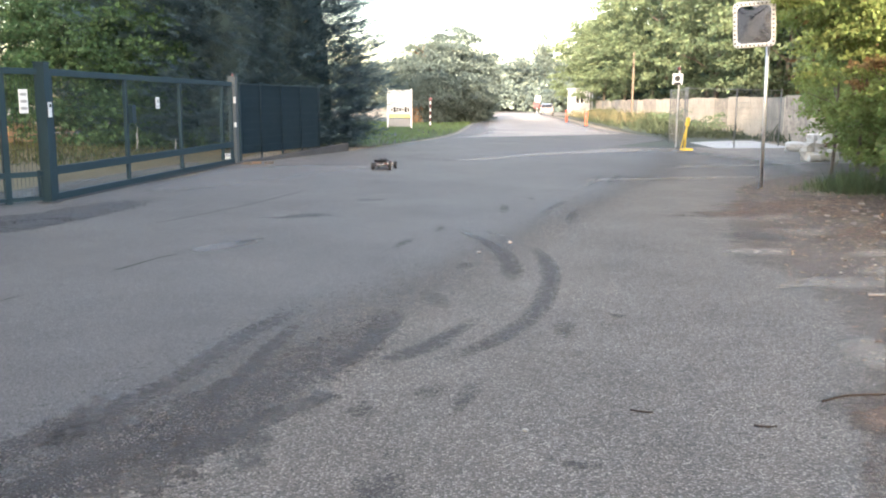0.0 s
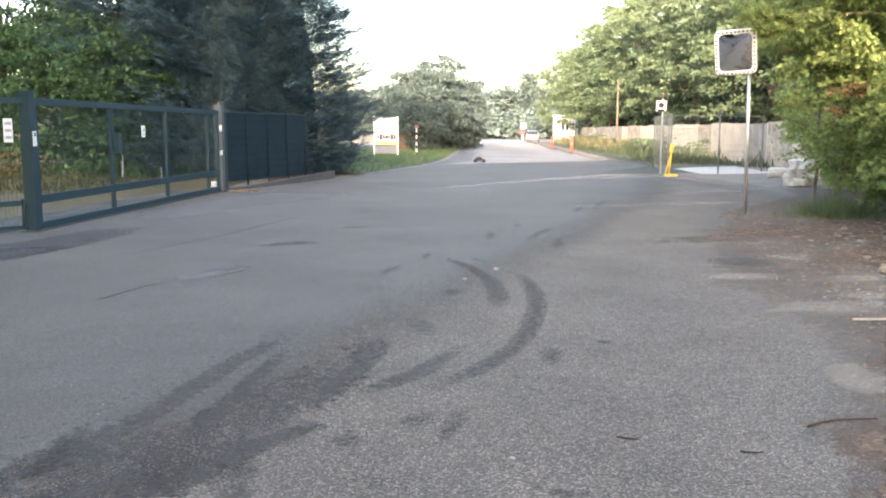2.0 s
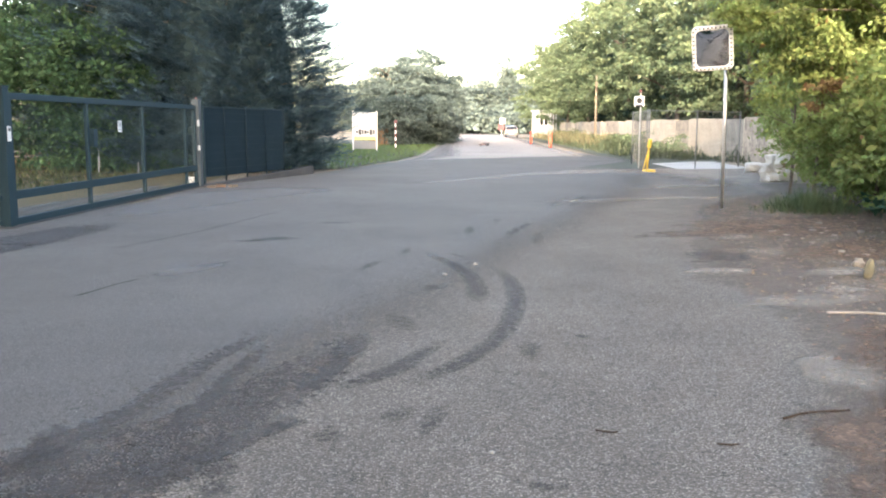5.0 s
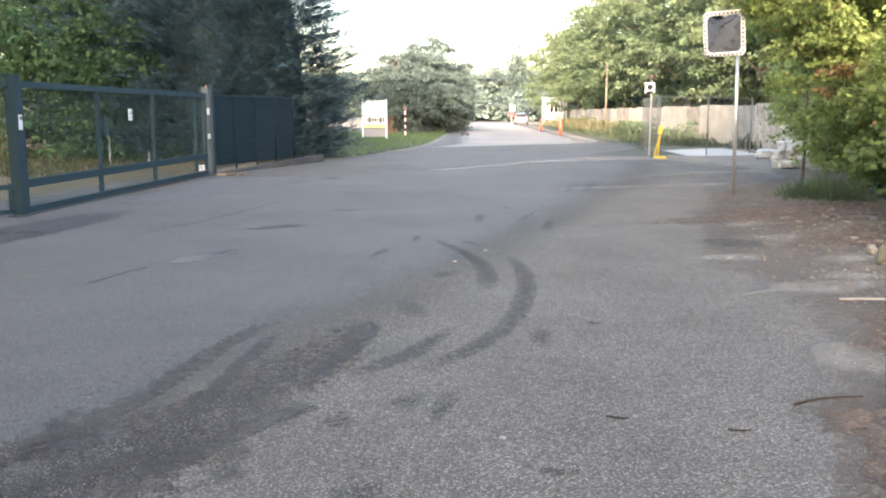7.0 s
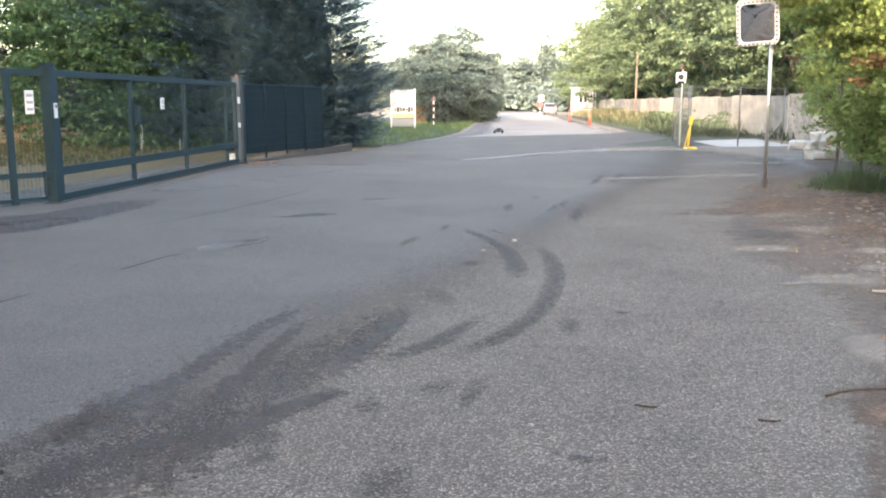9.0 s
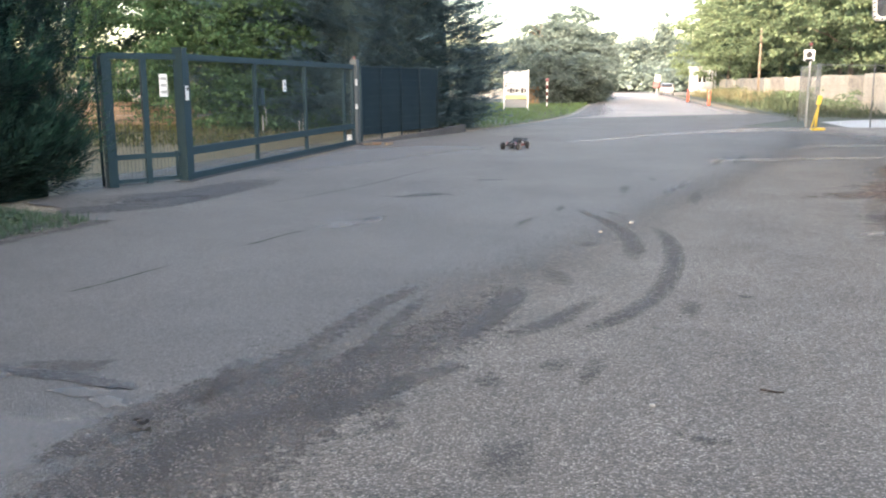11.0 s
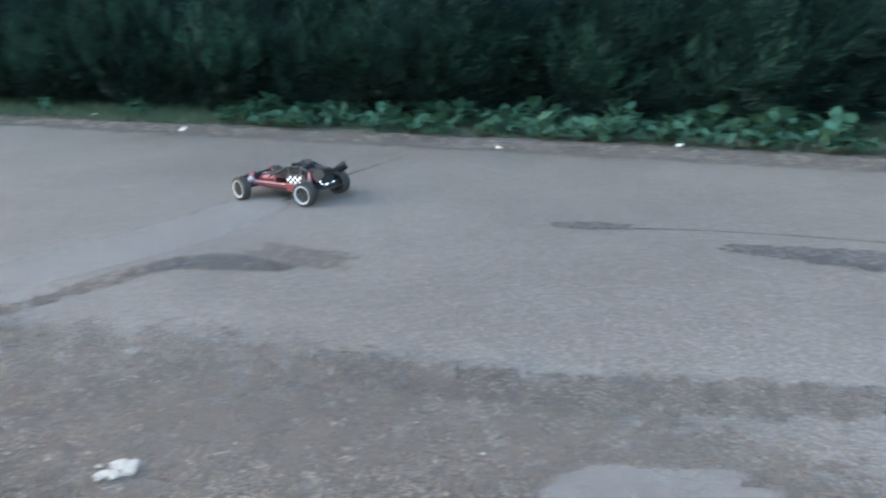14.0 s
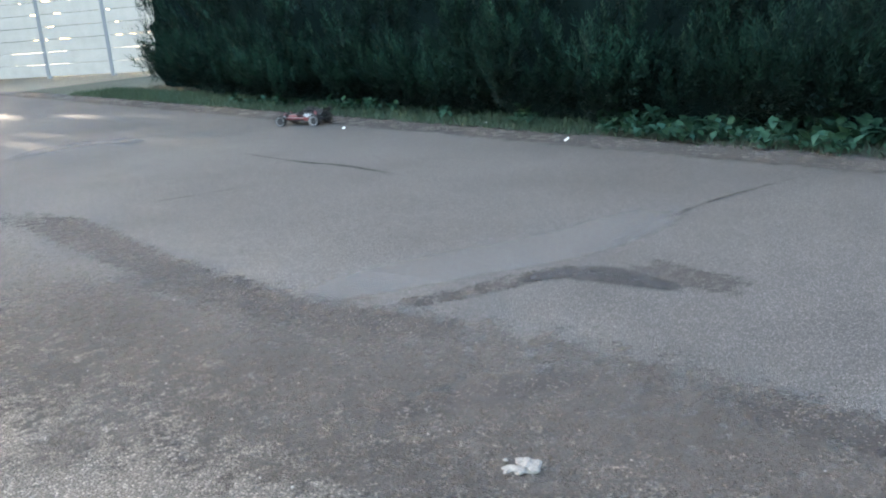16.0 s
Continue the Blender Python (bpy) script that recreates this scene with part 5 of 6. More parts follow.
for x, y, h, r, sd in ((-18, 37, 12, 4.2, 1), (-12.5, 36, 11.5, 3.4, 2), (-9.0, 36, 10.5, 3.0, 3), (-25, 36, 12, 4, 4), (-10.8, 32.5, 9.5, 2.4, 6)):
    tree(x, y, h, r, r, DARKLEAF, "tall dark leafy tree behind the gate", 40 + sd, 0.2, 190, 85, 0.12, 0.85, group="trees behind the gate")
for k in range(9):
    o_ = thing("yard_fence_panel", "weathered brown board fence panel in the yard", "fence", pose(-22.5 + 1.25 * k, 30.2, 0, 0, 0, 0), "board fence panels in the yard")
    for j in range(5):
        part("board", box(B(), (1.2, 0.025, 0.14), (0.6, 0, 0.15 + 0.17 * j), bevel=0.004), BARK, o_)
    part("post", box(B(), (0.08, 0.08, 1.0), (0, 0.03, 0.5), bevel=0.005), WOOD, o_)
for x, y, h in ((-9.3, 26.5, 0.55), (-8.3, 27.5, 0.6), (-7.6, 24.8, 0.45)):
    o_ = thing("marker_stake", "short white stake standing in the yard grass", "stake", pose(x, y, 0), "stakes in the yard")
    part("shaft", rod(B(), (0, 0, 0), (0, 0, h), 0.022, 0.018, 8), GREYP, o_)
rng = np.random.default_rng(33)
lb = thing("low_shrub", "low green shrub row in the yard, coloured as sunlit", "shrub")
p, o = clumps(rng, (-8.6, 28.3, 0.3), (3.2, 0.9, 0.35), 70, 0.28, 50)
leaves("foliage", p, o, 0.1, IVY, lb, rng=rng)
tagged(lb, kind="")


# ---- big conifer at the fence end ----
def conifer(x, y, h, r, seed, label, mat=CONIFER, count=1300, size=0.3, reach=1.1):
    rng = np.random.default_rng(seed)
    t = thing("conifer", label, "tree", pose(x, y, 0))
    bm = B()
    rod(bm, (0, 0, 0), (0, 0, h * 0.95), 0.26, 0.03, 10)
    for k in range(60):
        z, a = h * rng.uniform(0.05, 0.92), rng.uniform(0, 6.28)
        ln = r * (1 - (z / h) ** 1.6) * 0.8
        rod(bm, (0, 0, z), (math.cos(a) * ln, math.sin(a) * ln, z + 0.15 * ln), 0.05, 0.012, 6)
    part("trunk", bm, BARK, t, smooth=True)
    z = h * rng.uniform(0.0, 1.0, count) ** 1.25
    a = rng.uniform(0, 6.283, count)
    wob = np.array([1 + 0.2 * noise.noise((math.cos(b) * 2, math.sin(b) * 2, c * 0.7 + seed)) + 0.16 * noise.noise((math.cos(b) * 5, math.sin(b) * 5, c * 2.0)) for b, c in zip(a, z)])
    prof = (1 - (z / h) ** 2.2) * (0.82 + 0.18 * np.minimum(1, z / 1.5))
    rr = r * prof * wob * (0.92 - 0.3 * rng.random(count) ** 2)
    ctr = np.column_stack([np.cos(a) * rr, np.sin(a) * rr, z + 0.05])
    flat = np.column_stack([np.cos(a), np.sin(a), np.zeros(count)])
    axis = unit(flat + np.array([0, 0, 0.16]) + np.column_stack([-np.sin(a), np.cos(a), np.zeros(count)]) * (rng.normal(size=count) * 0.5)[:, None])
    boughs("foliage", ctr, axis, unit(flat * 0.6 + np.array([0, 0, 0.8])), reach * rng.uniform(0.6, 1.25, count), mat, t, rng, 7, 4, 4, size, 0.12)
    # inner mass of twigs, its shade put into a dark colour
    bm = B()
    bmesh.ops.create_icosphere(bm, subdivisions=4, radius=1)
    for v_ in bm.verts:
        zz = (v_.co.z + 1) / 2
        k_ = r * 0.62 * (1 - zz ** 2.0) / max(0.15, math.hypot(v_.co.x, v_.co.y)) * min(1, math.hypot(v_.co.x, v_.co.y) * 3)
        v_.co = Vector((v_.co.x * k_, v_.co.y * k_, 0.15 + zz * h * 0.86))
    part("dark_core", bm, CONIN, t, smooth=True)
    return t


conifer(-6.3, 30.3, 11.5, 3.6, 5, "huge dense blue-green conifer behind the screened fence", count=1700)
conifer(-9.2, 31.0, 11.3, 3.2, 6, "dense dark conifer behind the gate end", count=1200)
conifer(-4.75, 29.2, 9.4, 1.7, 7, "bushy blue-green conifer at the fence end", count=1150, size=0.24, reach=0.7)

# ---- sign board, marker post, far bushes ----
bd = thing("sign_board", "tall white sign board with yellow and grey bands on two posts", "sign", pose(-2.5, 50.6, 0, 0, 0, 2))
for x in (-0.68, 0.68):
    part("post", box(B(), (0.07, 0.07, 2.3), (x, 0, 1.15), bevel=0.008), WHITE, bd)
part("panel", box(B(), (1.28, 0.04, 1.5), (0, 0, 1.47), bevel=0.006), BOARDW, bd)
part("yellow_band", box(B(), (1.24, 0.012, 0.2), (0, -0.03, 0.74)), LIMEY, bd, "yellow-green printed band")
part("lower_panel", box(B(), (1.28, 0.04, 0.45), (0, 0, 0.36), bevel=0.006), GREYP, bd, "grey lower panel")
part("seam", box(B(), (1.26, 0.008, 0.03), (0, -0.025, 1.5)), GREYP, bd)
for k in range(7):
    part("logo_stroke", box(B(), (0.09 + 0.04 * (k % 2), 0.012, 0.12 + 0.06 * ((k * 3) % 4)), (-0.45 + 0.16 * k, -0.03, 1.1), bevel=0.002), BLACKP, bd)
for k in range(2):
    part("print_bar", box(B(), (0.9 - 0.2 * k, 0.006, 0.03), (0, -0.04, 0.78 - 0.07 * k)), GREYP, bd)

mk = thing("marker_post", "red and white banded marker post", "post", pose(-0.75, 52, 0))
for k in range(8):
    part("band", rod(B(), (0, 0, 0.2 * k), (0, 0, 0.2 * k + 0.2), 0.042, n=12), REDP if k % 2 == 0 else WHITE, mk, smooth=False)
part("round_head", rod(B(), (0, -0.03, 1.72), (0, 0.03, 1.7), 0.1, n=18), REDP, mk, "red round head")

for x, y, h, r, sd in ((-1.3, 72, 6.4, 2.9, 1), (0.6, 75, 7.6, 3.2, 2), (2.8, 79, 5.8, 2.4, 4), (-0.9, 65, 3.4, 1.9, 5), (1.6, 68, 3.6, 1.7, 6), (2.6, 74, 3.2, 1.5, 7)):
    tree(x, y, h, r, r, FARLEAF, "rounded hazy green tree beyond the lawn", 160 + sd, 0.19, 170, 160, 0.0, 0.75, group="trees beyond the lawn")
# stacked brown boards beside the bush
for k in range(4):
    o_ = thing("leaning_board", "brown board leaning in the bushes", "board", pose(-2.6 + 0.35 * k, 63.5, 0, -8, 0, 0), "boards in the bushes")
    part("plank", box(B(), (0.3, 0.04, 1.5 + 0.12 * k), (0, 0, 0.75 + 0.06 * k), bevel=0.005), WOOD, o_)
rng = np.random.default_rng(77)
p, o = [], []
for k in range(110):
    x = -60 + 150 * k / 109 + rng.normal() * 1.5
    y = 185 + 10 * rng.random()
    h = rng.uniform(8, 11.5)
    a, b = clumps(rng, (x, y, h * 0.5), (3.6, 3, h * 0.5), 34, 1.4, 26)
    p.append(a), o.append(b)
for k in range(70):
    x, y, h = -8 + 40 * rng.random(), 150 + 30 * rng.random(), rng.uniform(3, 6)
    a, b = clumps(rng, (x, y, h * 0.45), (2.5, 2.5, h * 0.5), 18, 1.0, 30)
    p.append(a), o.append(b)
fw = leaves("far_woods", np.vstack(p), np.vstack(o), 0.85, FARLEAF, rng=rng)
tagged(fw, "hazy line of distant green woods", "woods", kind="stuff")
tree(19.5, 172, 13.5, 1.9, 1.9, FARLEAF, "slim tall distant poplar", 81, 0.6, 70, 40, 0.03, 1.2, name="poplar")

# ---- car, posts and signs down the road ----
def car(x, y, yaw):
    t = thing("car", "white and red hatchback parked at the roadside", "car", pose(x, y, 0, 0, 0, yaw))
    prof = [(-1.85, 0.3), (-1.9, 0.75), (-1.75, 0.95), (-1.45, 1.38), (-0.9, 1.47), (0.3, 1.45), (0.95, 1.0), (1.75, 0.86), (1.95, 0.65), (1.95, 0.3)]
    bm = B()
    rows = []
    for yy, sc in ((-0.82, 0.93), (-0.74, 1.0), (0.74, 1.0), (0.82, 0.93)):
        rows.append([bm.verts.new((px * (0.985 if abs(yy) > 0.8 else 1), yy * (1 - 0.14 * max(0, pz - 0.9) / 0.55), 0.3 + (pz - 0.3) * sc)) for px, pz in prof])
    for a, b in zip(rows, rows[1:]):
        for i in range(len(prof) - 1):
            bm.faces.new((a[i], a[i + 1], b[i + 1], b[i]))
        bm.faces.new((a[-1], a[0], b[0], b[-1]))
    bm.faces.new(rows[0])
    bm.faces.new(rows[-1][::-1])
    bmesh.ops.recalc_face_normals(bm, faces=bm.faces)
    part("body", bm, SILVER, t)
    part("rear_window", box(B(), (0.03, 1.3, 0.48), (-1.66, 0, 1.17), pose(0, 0, 0, 0, 35, 0)), DARKGLASS, t, "dark rear window")
    part("windscreen", box(B(), (0.02, 1.1, 0.5), (0.68, 0, 1.22), pose(0, 0, 0, 0, -56, 0)), DARKGLASS, t, "dark windscreen")
    for s_ in (-1, 1):
        part("side_window", box(B(), (1.5, 0.02, 0.34), (-0.4, 0.76 * s_, 1.2), pose(0, 0, 0, 8 * s_, 0, 0)), DARKGLASS, t, "dark side window")
        part("tail_light", box(B(), (0.07, 0.22, 0.3), (-1.9, 0.66 * s_, 0.8), bevel=0.015), REDP, t, "red tail light")
        for px in (-1.2, 1.25):
            wh = part("wheel", rod(B(), (px, 0.66 * s_, 0.3), (px, 0.84 * s_, 0.3), 0.3, n=20), RUBBER, t)
            part("rim", rod(B(), (px, 0.845 * s_, 0.3), (px, 0.855 * s_, 0.3), 0.19, n=16), GALV, wh)
    part("bumper", box(B(), (0.16, 1.62, 0.3), (-1.9, 0, 0.45), bevel=0.04), BLACKP, t, "black bumper")
    part("tailgate", box(B(), (0.05, 1.25, 0.26), (-1.9, 0, 0.78), bevel=0.015), REDP, t, "red tailgate")
    part("plate_bar", box(B(), (0.02, 0.5, 0.11), (-1.99, 0, 0.5)), BOARDW, t)
    return t


car(13.3, 112, 82)
for x, y in ((10.0, 70.8), (9.6, 58.6)):
    o_ = thing("delineator_post", "orange plastic delineator post at the roadside", "post", pose(x, y, 0), "orange posts at the roadside")
    part("shaft", rod(B(), (0, 0, 0.05), (0, 0, 1.0), 0.085, 0.075, 14), ORANGE, o_, smooth=True)
    part("foot", rod(B(), (0, 0, 0), (0, 0, 0.06), 0.2, 0.17, 16), BLACKP, o_)
    part("collar", rod(B(), (0, 0, 0.8), (0, 0, 0.88), 0.088, 0.086, 14), REDP, o_, "red reflective band")
fs = thing("far_sign", "white road sign on a thin pole", "sign", pose(10.6, 99, 0, 0, 0, 5))
part("pole", rod(B(), (0, 0, 0), (0, 0, 2.3), 0.035), GALV, fs)
part("panel", box(B(), (0.6, 0.03, 0.62), (0.08, -0.04, 2.0), bevel=0.008), BOARDW, fs)
part("lower_panel", box(B(), (0.66, 0.03, 0.62), (-0.06, -0.04, 1.3), bevel=0.008), REDP, fs, "red lower panel")

wh = thing("white_building", "small white building with porch columns behind the wall", "building", pose(17.6, 112, 0, 0, 0, 5))
part("wall", box(B(), (2.0, 4, 3.3), (0.2, 2, 1.65), bevel=0.02), BOARDW, wh)
part("roof", box(B(), (2.3, 5.0, 0.2), (0.2, 1.6, 3.4), bevel=0.03), BOARDW, wh)
for k in range(4):
    part("column", rod(B(), (0.2 + 0.35 * k, -0.7, 0), (0.2 + 0.35 * k, -0.7, 3.3), 0.09, n=14), BOARDW, wh, smooth=True)
for k in range(3):
    part("window", box(B(), (0.42, 0.04, 0.9), (-0.45 + 0.6 * k, -0.01, 2.0)), DARKGLASS, wh)

# ---- concrete panel wall and the trees behind it ----
wall = tagged(new("concrete_wall"), "weathered beige concrete panel wall with dark streaks", "wall", kind="structure")
A0, A1 = Vector((13.7, 30.0, 0)), Vector((18.9, 108.0, 0))
wall_n = 26
STREAK = material("streaked_concrete", (0.10, 0.09, 0.08), 0.9, 0, (0.30, 0.27, 0.23), 1.4, 25, 0.4)
OLDCONC = material("stained_concrete", (0.36, 0.30, 0.24), 0.9, 0, (0.13, 0.11, 0.09), 1.6, 9, 0.4)
wd = (A1 - A0) / wall_n
wy = math.degrees(math.atan2(wd.y, wd.x))
for k in range(wall_n):
    at = A0 + wd * (k + 0.5)
    o_ = part("panel", box(B(), (wd.length - 0.03, 0.14, 1.9), (0, 0, 0.95), bevel=0.012), (CONCRETE, OLDCONC, CONCRETE, STREAK, CONCRETE, OLDCONC, OLDCONC)[(k * 5 + k // 3) % 7], wall)
    o_.matrix_basis = pose(at.x, at.y + 0.0, -0.03 + 0.04 * math.sin(k * 2.1), 0, 0, wy)
    o_ = part("joint_strip", box(B(), (0.1, 0.15, 1.86), (0, 0, 0.93), bevel=0.01), CONCRETE, wall)
    at = A0 + wd * k
    o_.matrix_basis = pose(at.x, at.y, 0, 0, 0, wy)
for k, (x, y, h, r) in enumerate(((19.5, 40, 12, 4.2), (17.8, 46, 11, 3.6), (20.0, 53, 13, 4.6), (18.6, 60, 14, 4.0), (20, 67, 15, 4.6), (18.8, 75, 15, 4.2), (19.8, 84, 15, 4.4), (19.3, 94, 14.5, 4.2), (19.0, 104, 13, 3.8), (18.5, 34, 11, 3.8), (18.8, 119, 12, 4))):
    tree(x, y, h, r, r, TREELEAF, "tall leafy green tree behind the concrete wall", 200 + k, 0.24, 190, 100, 0.1, 0.85, group="trees behind the wall")
rng = np.random.default_rng(92)
p, o = [], []
for k in range(26):
    a, b = clumps(rng, (24.5 + rng.normal(), 30 + 3.6 * k, 5.2), (3.2, 3.2, 5.2), 60, 1.3, 40)
    p.append(a), o.append(b)
tagged(leaves("thicket", np.vstack(p), np.vstack(o), 0.6, DARKLEAF, rng=rng), "dense dark thicket behind the wall's trees", "woods", kind="stuff")
for k in range(26):
    x, y, h = 13.0 + 0.066 * (44 + 2.3 * k - 38) + rng.normal() * 0.5, 44 + 2.3 * k, rng.uniform(0.5, 1.3)
    o_ = thing("wall_shrub", "low ragged weed shrub before the concrete wall", "shrub", pose(x, y, 0), "weed shrubs before the wall")
    p, o = clumps(rng, (0, 0, h * 0.4), (0.9, 0.9, h * 0.55), 22, 0.3, 34)
    p[:, 2] = np.maximum(p[:, 2], 0.02)
    leaves("foliage", p, o, 0.13, WALLG if k % 3 else TREELEAF, o_, rng=rng)
pole = thing("wooden_pole", "bare brown wooden utility pole", "pole", pose(15.3, 71, 0))
part("shaft", rod(B(), (0, 0, 0), (0, 0, 5.6), 0.09, 0.07, 12), BARK, pole, smooth=True)

# ---- temporary fence and yellow stand ----
mesh_fence((8.15, 29.4, 0), (9.0, 34.6, 0), 2.05, "temporary galvanised mesh fence panel at the site entrance", 3, MESHGREY, group="temporary fence panels")
mesh_fence((8.2, 29.35, 0), (12.5, 32.4, 0), 2.05, "temporary galvanised mesh fence panel at the site entrance", 3, MESHGREY, group="temporary fence panels")
ys = thing("yellow_stand", "yellow plastic pedestal stand tied to the fence foot", "stand", pose(8.05, 29.0, 0, 0, 0, 15))
part("foot", box(B(), (0.36, 0.26, 0.08), (0.08, 0, 0.04), bevel=0.02), YELLOW, ys)
part("stem", rod(B(), (0, 0, 0.1), (0.06, 0, 0.85), 0.034, 0.026, 12), YELLOW, ys, smooth=True)
part("brace", rod(B(), (-0.12, 0.02, 0.1), (0.03, 0, 0.7), 0.022, 0.022, 8), YELLOW, ys)
part("head", box(B(), (0.13, 0.1, 0.3), (0.07, 0, 0.95), pose(0, 0, 0, 0, 10, 0), bevel=0.04), YELLOW, ys)
sg = thing("warning_sign", "white square warning sign with black picture and red lamp", "sign", pose(8.35, 31.2, 0, 0, 0, -6))
part("pole", rod(B(), (0, 0, 0), (0, 0, 2.85), 0.03), GALV, sg)
part("panel", box(B(), (0.36, 0.02, 0.38), (-0.06, -0.04, 2.4), bevel=0.006), BOARDW, sg)
part("pictogram", rod(B(), (-0.06, -0.052, 2.42), (-0.06, -0.058, 2.42), 0.1, n=16), BLACKP, sg, "black picture")
part("print_bar", box(B(), (0.24, 0.006, 0.08), (-0.06, -0.055, 2.24)), BLACKP, sg)
lamp = part("lamp_head", rod(B(), (-0.02, -0.04, 2.76), (-0.02, 0.06, 2.76), 0.075, n=18), BLACKP, sg, "dark round lamp")
part("lamp_lens", rod(B(), (-0.02, -0.05, 2.76), (-0.02, -0.042, 2.76), 0.05, n=18), REDP, lamp)
rng = np.random.default_rng(91)
for k in range(13):
    bm = B()
    bmesh.ops.create_cube(bm, size=1.5)
    bmesh.ops.bevel(bm, geom=list(bm.edges), offset=0.22, segments=1, affect="EDGES")
    bmesh.ops.subdivide_edges(bm, edges=bm.edges, cuts=1, use_grid_fill=True)
    sx, sy_, sz = rng.uniform(0.16, 0.3, 3)
    for v_ in bm.verts:
        v_.co *= 1 + 0.45 * noise.noise(v_.co * 1.4 + Vector((k * 5, 0, 0)))
        v_.co = Vector((v_.co.x * sx, v_.co.y * sy_, v_.co.z * sz * 0.75))
    o_ = tagged(mesh_object("rubble_stone", bm, ROCK), "whitish lump of rubble in a pile by the bushes", "stone", "rubble pile stones")
    o_.matrix_basis = pose(10.2 + rng.normal() * 0.3 * (1 - 0.25 * (k % 3)), 23.8 + rng.normal() * 0.25, 0.14 + 0.24 * (k % 3), 0, 0, rng.uniform(0, 360))

# ---- convex traffic mirror ----
mir = thing("traffic_mirror", "convex traffic mirror in a dashed white frame on a post", "mirror", pose(5.86, 15.9, 0))
part("post", rod(B(), (0, 0, 0), (-0.05, 0, 2.95), 0.032, n=14), GALV, mir, smooth=True)
HEAD = pose(-0.34, -0.07, 2.93, 12, -3, -24)
W2, H2 = 0.36, 0.40


def rounded(w, h, r, n=6):
    pts = []
    for cx, cz, a0 in ((w - r, h - r, 0), (-(w - r), h - r, 90), (-(w - r), -(h - r), 180), (w - r, -(h - r), 270)):
        for i in range(n + 1):
            a = radians(a0 + 90 * i / n)
            pts.append((cx + r * math.cos(a), cz + r * math.sin(a)))
    return pts


bm = B()
loops = [[bm.verts.new(HEAD @ Vector((x, y, z))) for x, z in rounded(W2 + dw, H2 + dw, 0.09)] for dw, y in ((0, 0.05), (0, -0.02), (-0.015, -0.035), (-0.07, -0.035), (-0.075, -0.005))]
for a, b in zip(loops, loops[1:]):
    for i in range(len(a)):
        bm.faces.new((a[i], a[(i + 1) % len(a)], b[(i + 1) % len(a)], b[i]))
bm.faces.new(loops[0][::-1])
bmesh.ops.recalc_face_normals(bm, faces=bm.faces)
fr = part("frame", bm, BOARDW, mir, "white plastic frame")
for k in range(9):
    u = -0.28 + 0.07 * k
    for at, size in (((u, -0.038, -H2 + 0.036), (0.028, 0.008, 0.03)), ((u, -0.038, H2 - 0.036), (0.028, 0.008, 0.03)), ((-W2 + 0.036, -0.038, u * 1.1), (0.03, 0.008, 0.028)), ((W2 - 0.036, -0.038, u * 1.1), (0.03, 0.008, 0.028))):
        part("dash", box(B(), size, HEAD @ Vector(at), HEAD.to_3x3().to_4x4()), BLACKP, fr)
bm = B()
bmesh.ops.create_grid(bm, x_segments=20, y_segments=20, size=0.5)
for v_ in bm.verts:
    x, z = v_.co.x * 2 * (W2 - 0.066), v_.co.y * 2 * (H2 - 0.066)
    v_.co = HEAD @ Vector((x, -0.008 - 0.035 * (1 - (x / W2) ** 2) * (1 - (z / H2) ** 2), z))
part("mirror_face", bm, MIRROR, mir, "bulging mirror glass", smooth=True)
part("clamp", box(B(), (0.3, 0.06, 0.08), (-0.16, 0.02, 2.8), bevel=0.01), GALV, mir)

# ---- bushes along the shoulder ----
rng = np.random.default_rng(51)
BUSHES = ((9.2, 16.5, 1.1, 1.5, 1.05, 100), (8.1, 17.0, 3.7, 1.6, 1.3, 110), (10.1, 17.3, 2.9, 2.5, 2.2, 190), (8.9, 12.6, 1.7, 1.9, 1.8, 110), (12.4, 21.5, 3.2, 2.6, 3.4, 160), (14.4, 26.5, 3.8, 3.0, 4.0, 150), (8.6, 15.6, 4.1, 2.1, 1.7, 110), (7.3, 9.3, 1.2, 1.3, 1.1, 60), (9.4, 14.6, 0.7, 1.3, 0.75, 70), (12.2, 19.5, 0.8, 1.5, 0.9, 60), (8.7, 19.4, 4.3, 2.0, 1.2, 80), (7.6, 11.2, 0.6, 0.9, 0.6, 40), (10.5, 13.5, 4.5, 3, 2.4, 130), (13.2, 27.6, 1.6, 1.5, 1.6, 110), (12.6, 24.6, 1.3, 1.4, 1.4, 90), (14.6, 30.0, 3.2, 2.2, 3.0, 130), (11.4, 21.4, 0.5, 1.0, 0.6, 50), (8.5, 14.4, 1.5, 1.0, 0.9, 60))
for k, (x, y, z, r, rz, cnt) in enumerate(BUSHES):
    t = thing("bush", "large rambling yellow-green leafy bush on the shoulder", "bush", pose(x, y, 0), "bushes along the shoulder")
    part("stem", wood(rng, max(1.2, z), 0.04, r * 0.9, 8), BARK, t)
    p, o = clumps(rng, (0, 0, z), (r, r, rz), cnt, 0.45, 115, 0.6)
    k_ = p[:, 2] > 0.03
    leaves("foliage", p[k_], o[k_], 0.105, BUSHLEAF, t, rng=rng)
    m = rng.random(len(p)) < 0.008
    leaves("withered_leaves", p[m & k_], o[m & k_], 0.14, RUSTLEAF, t, rng=rng)
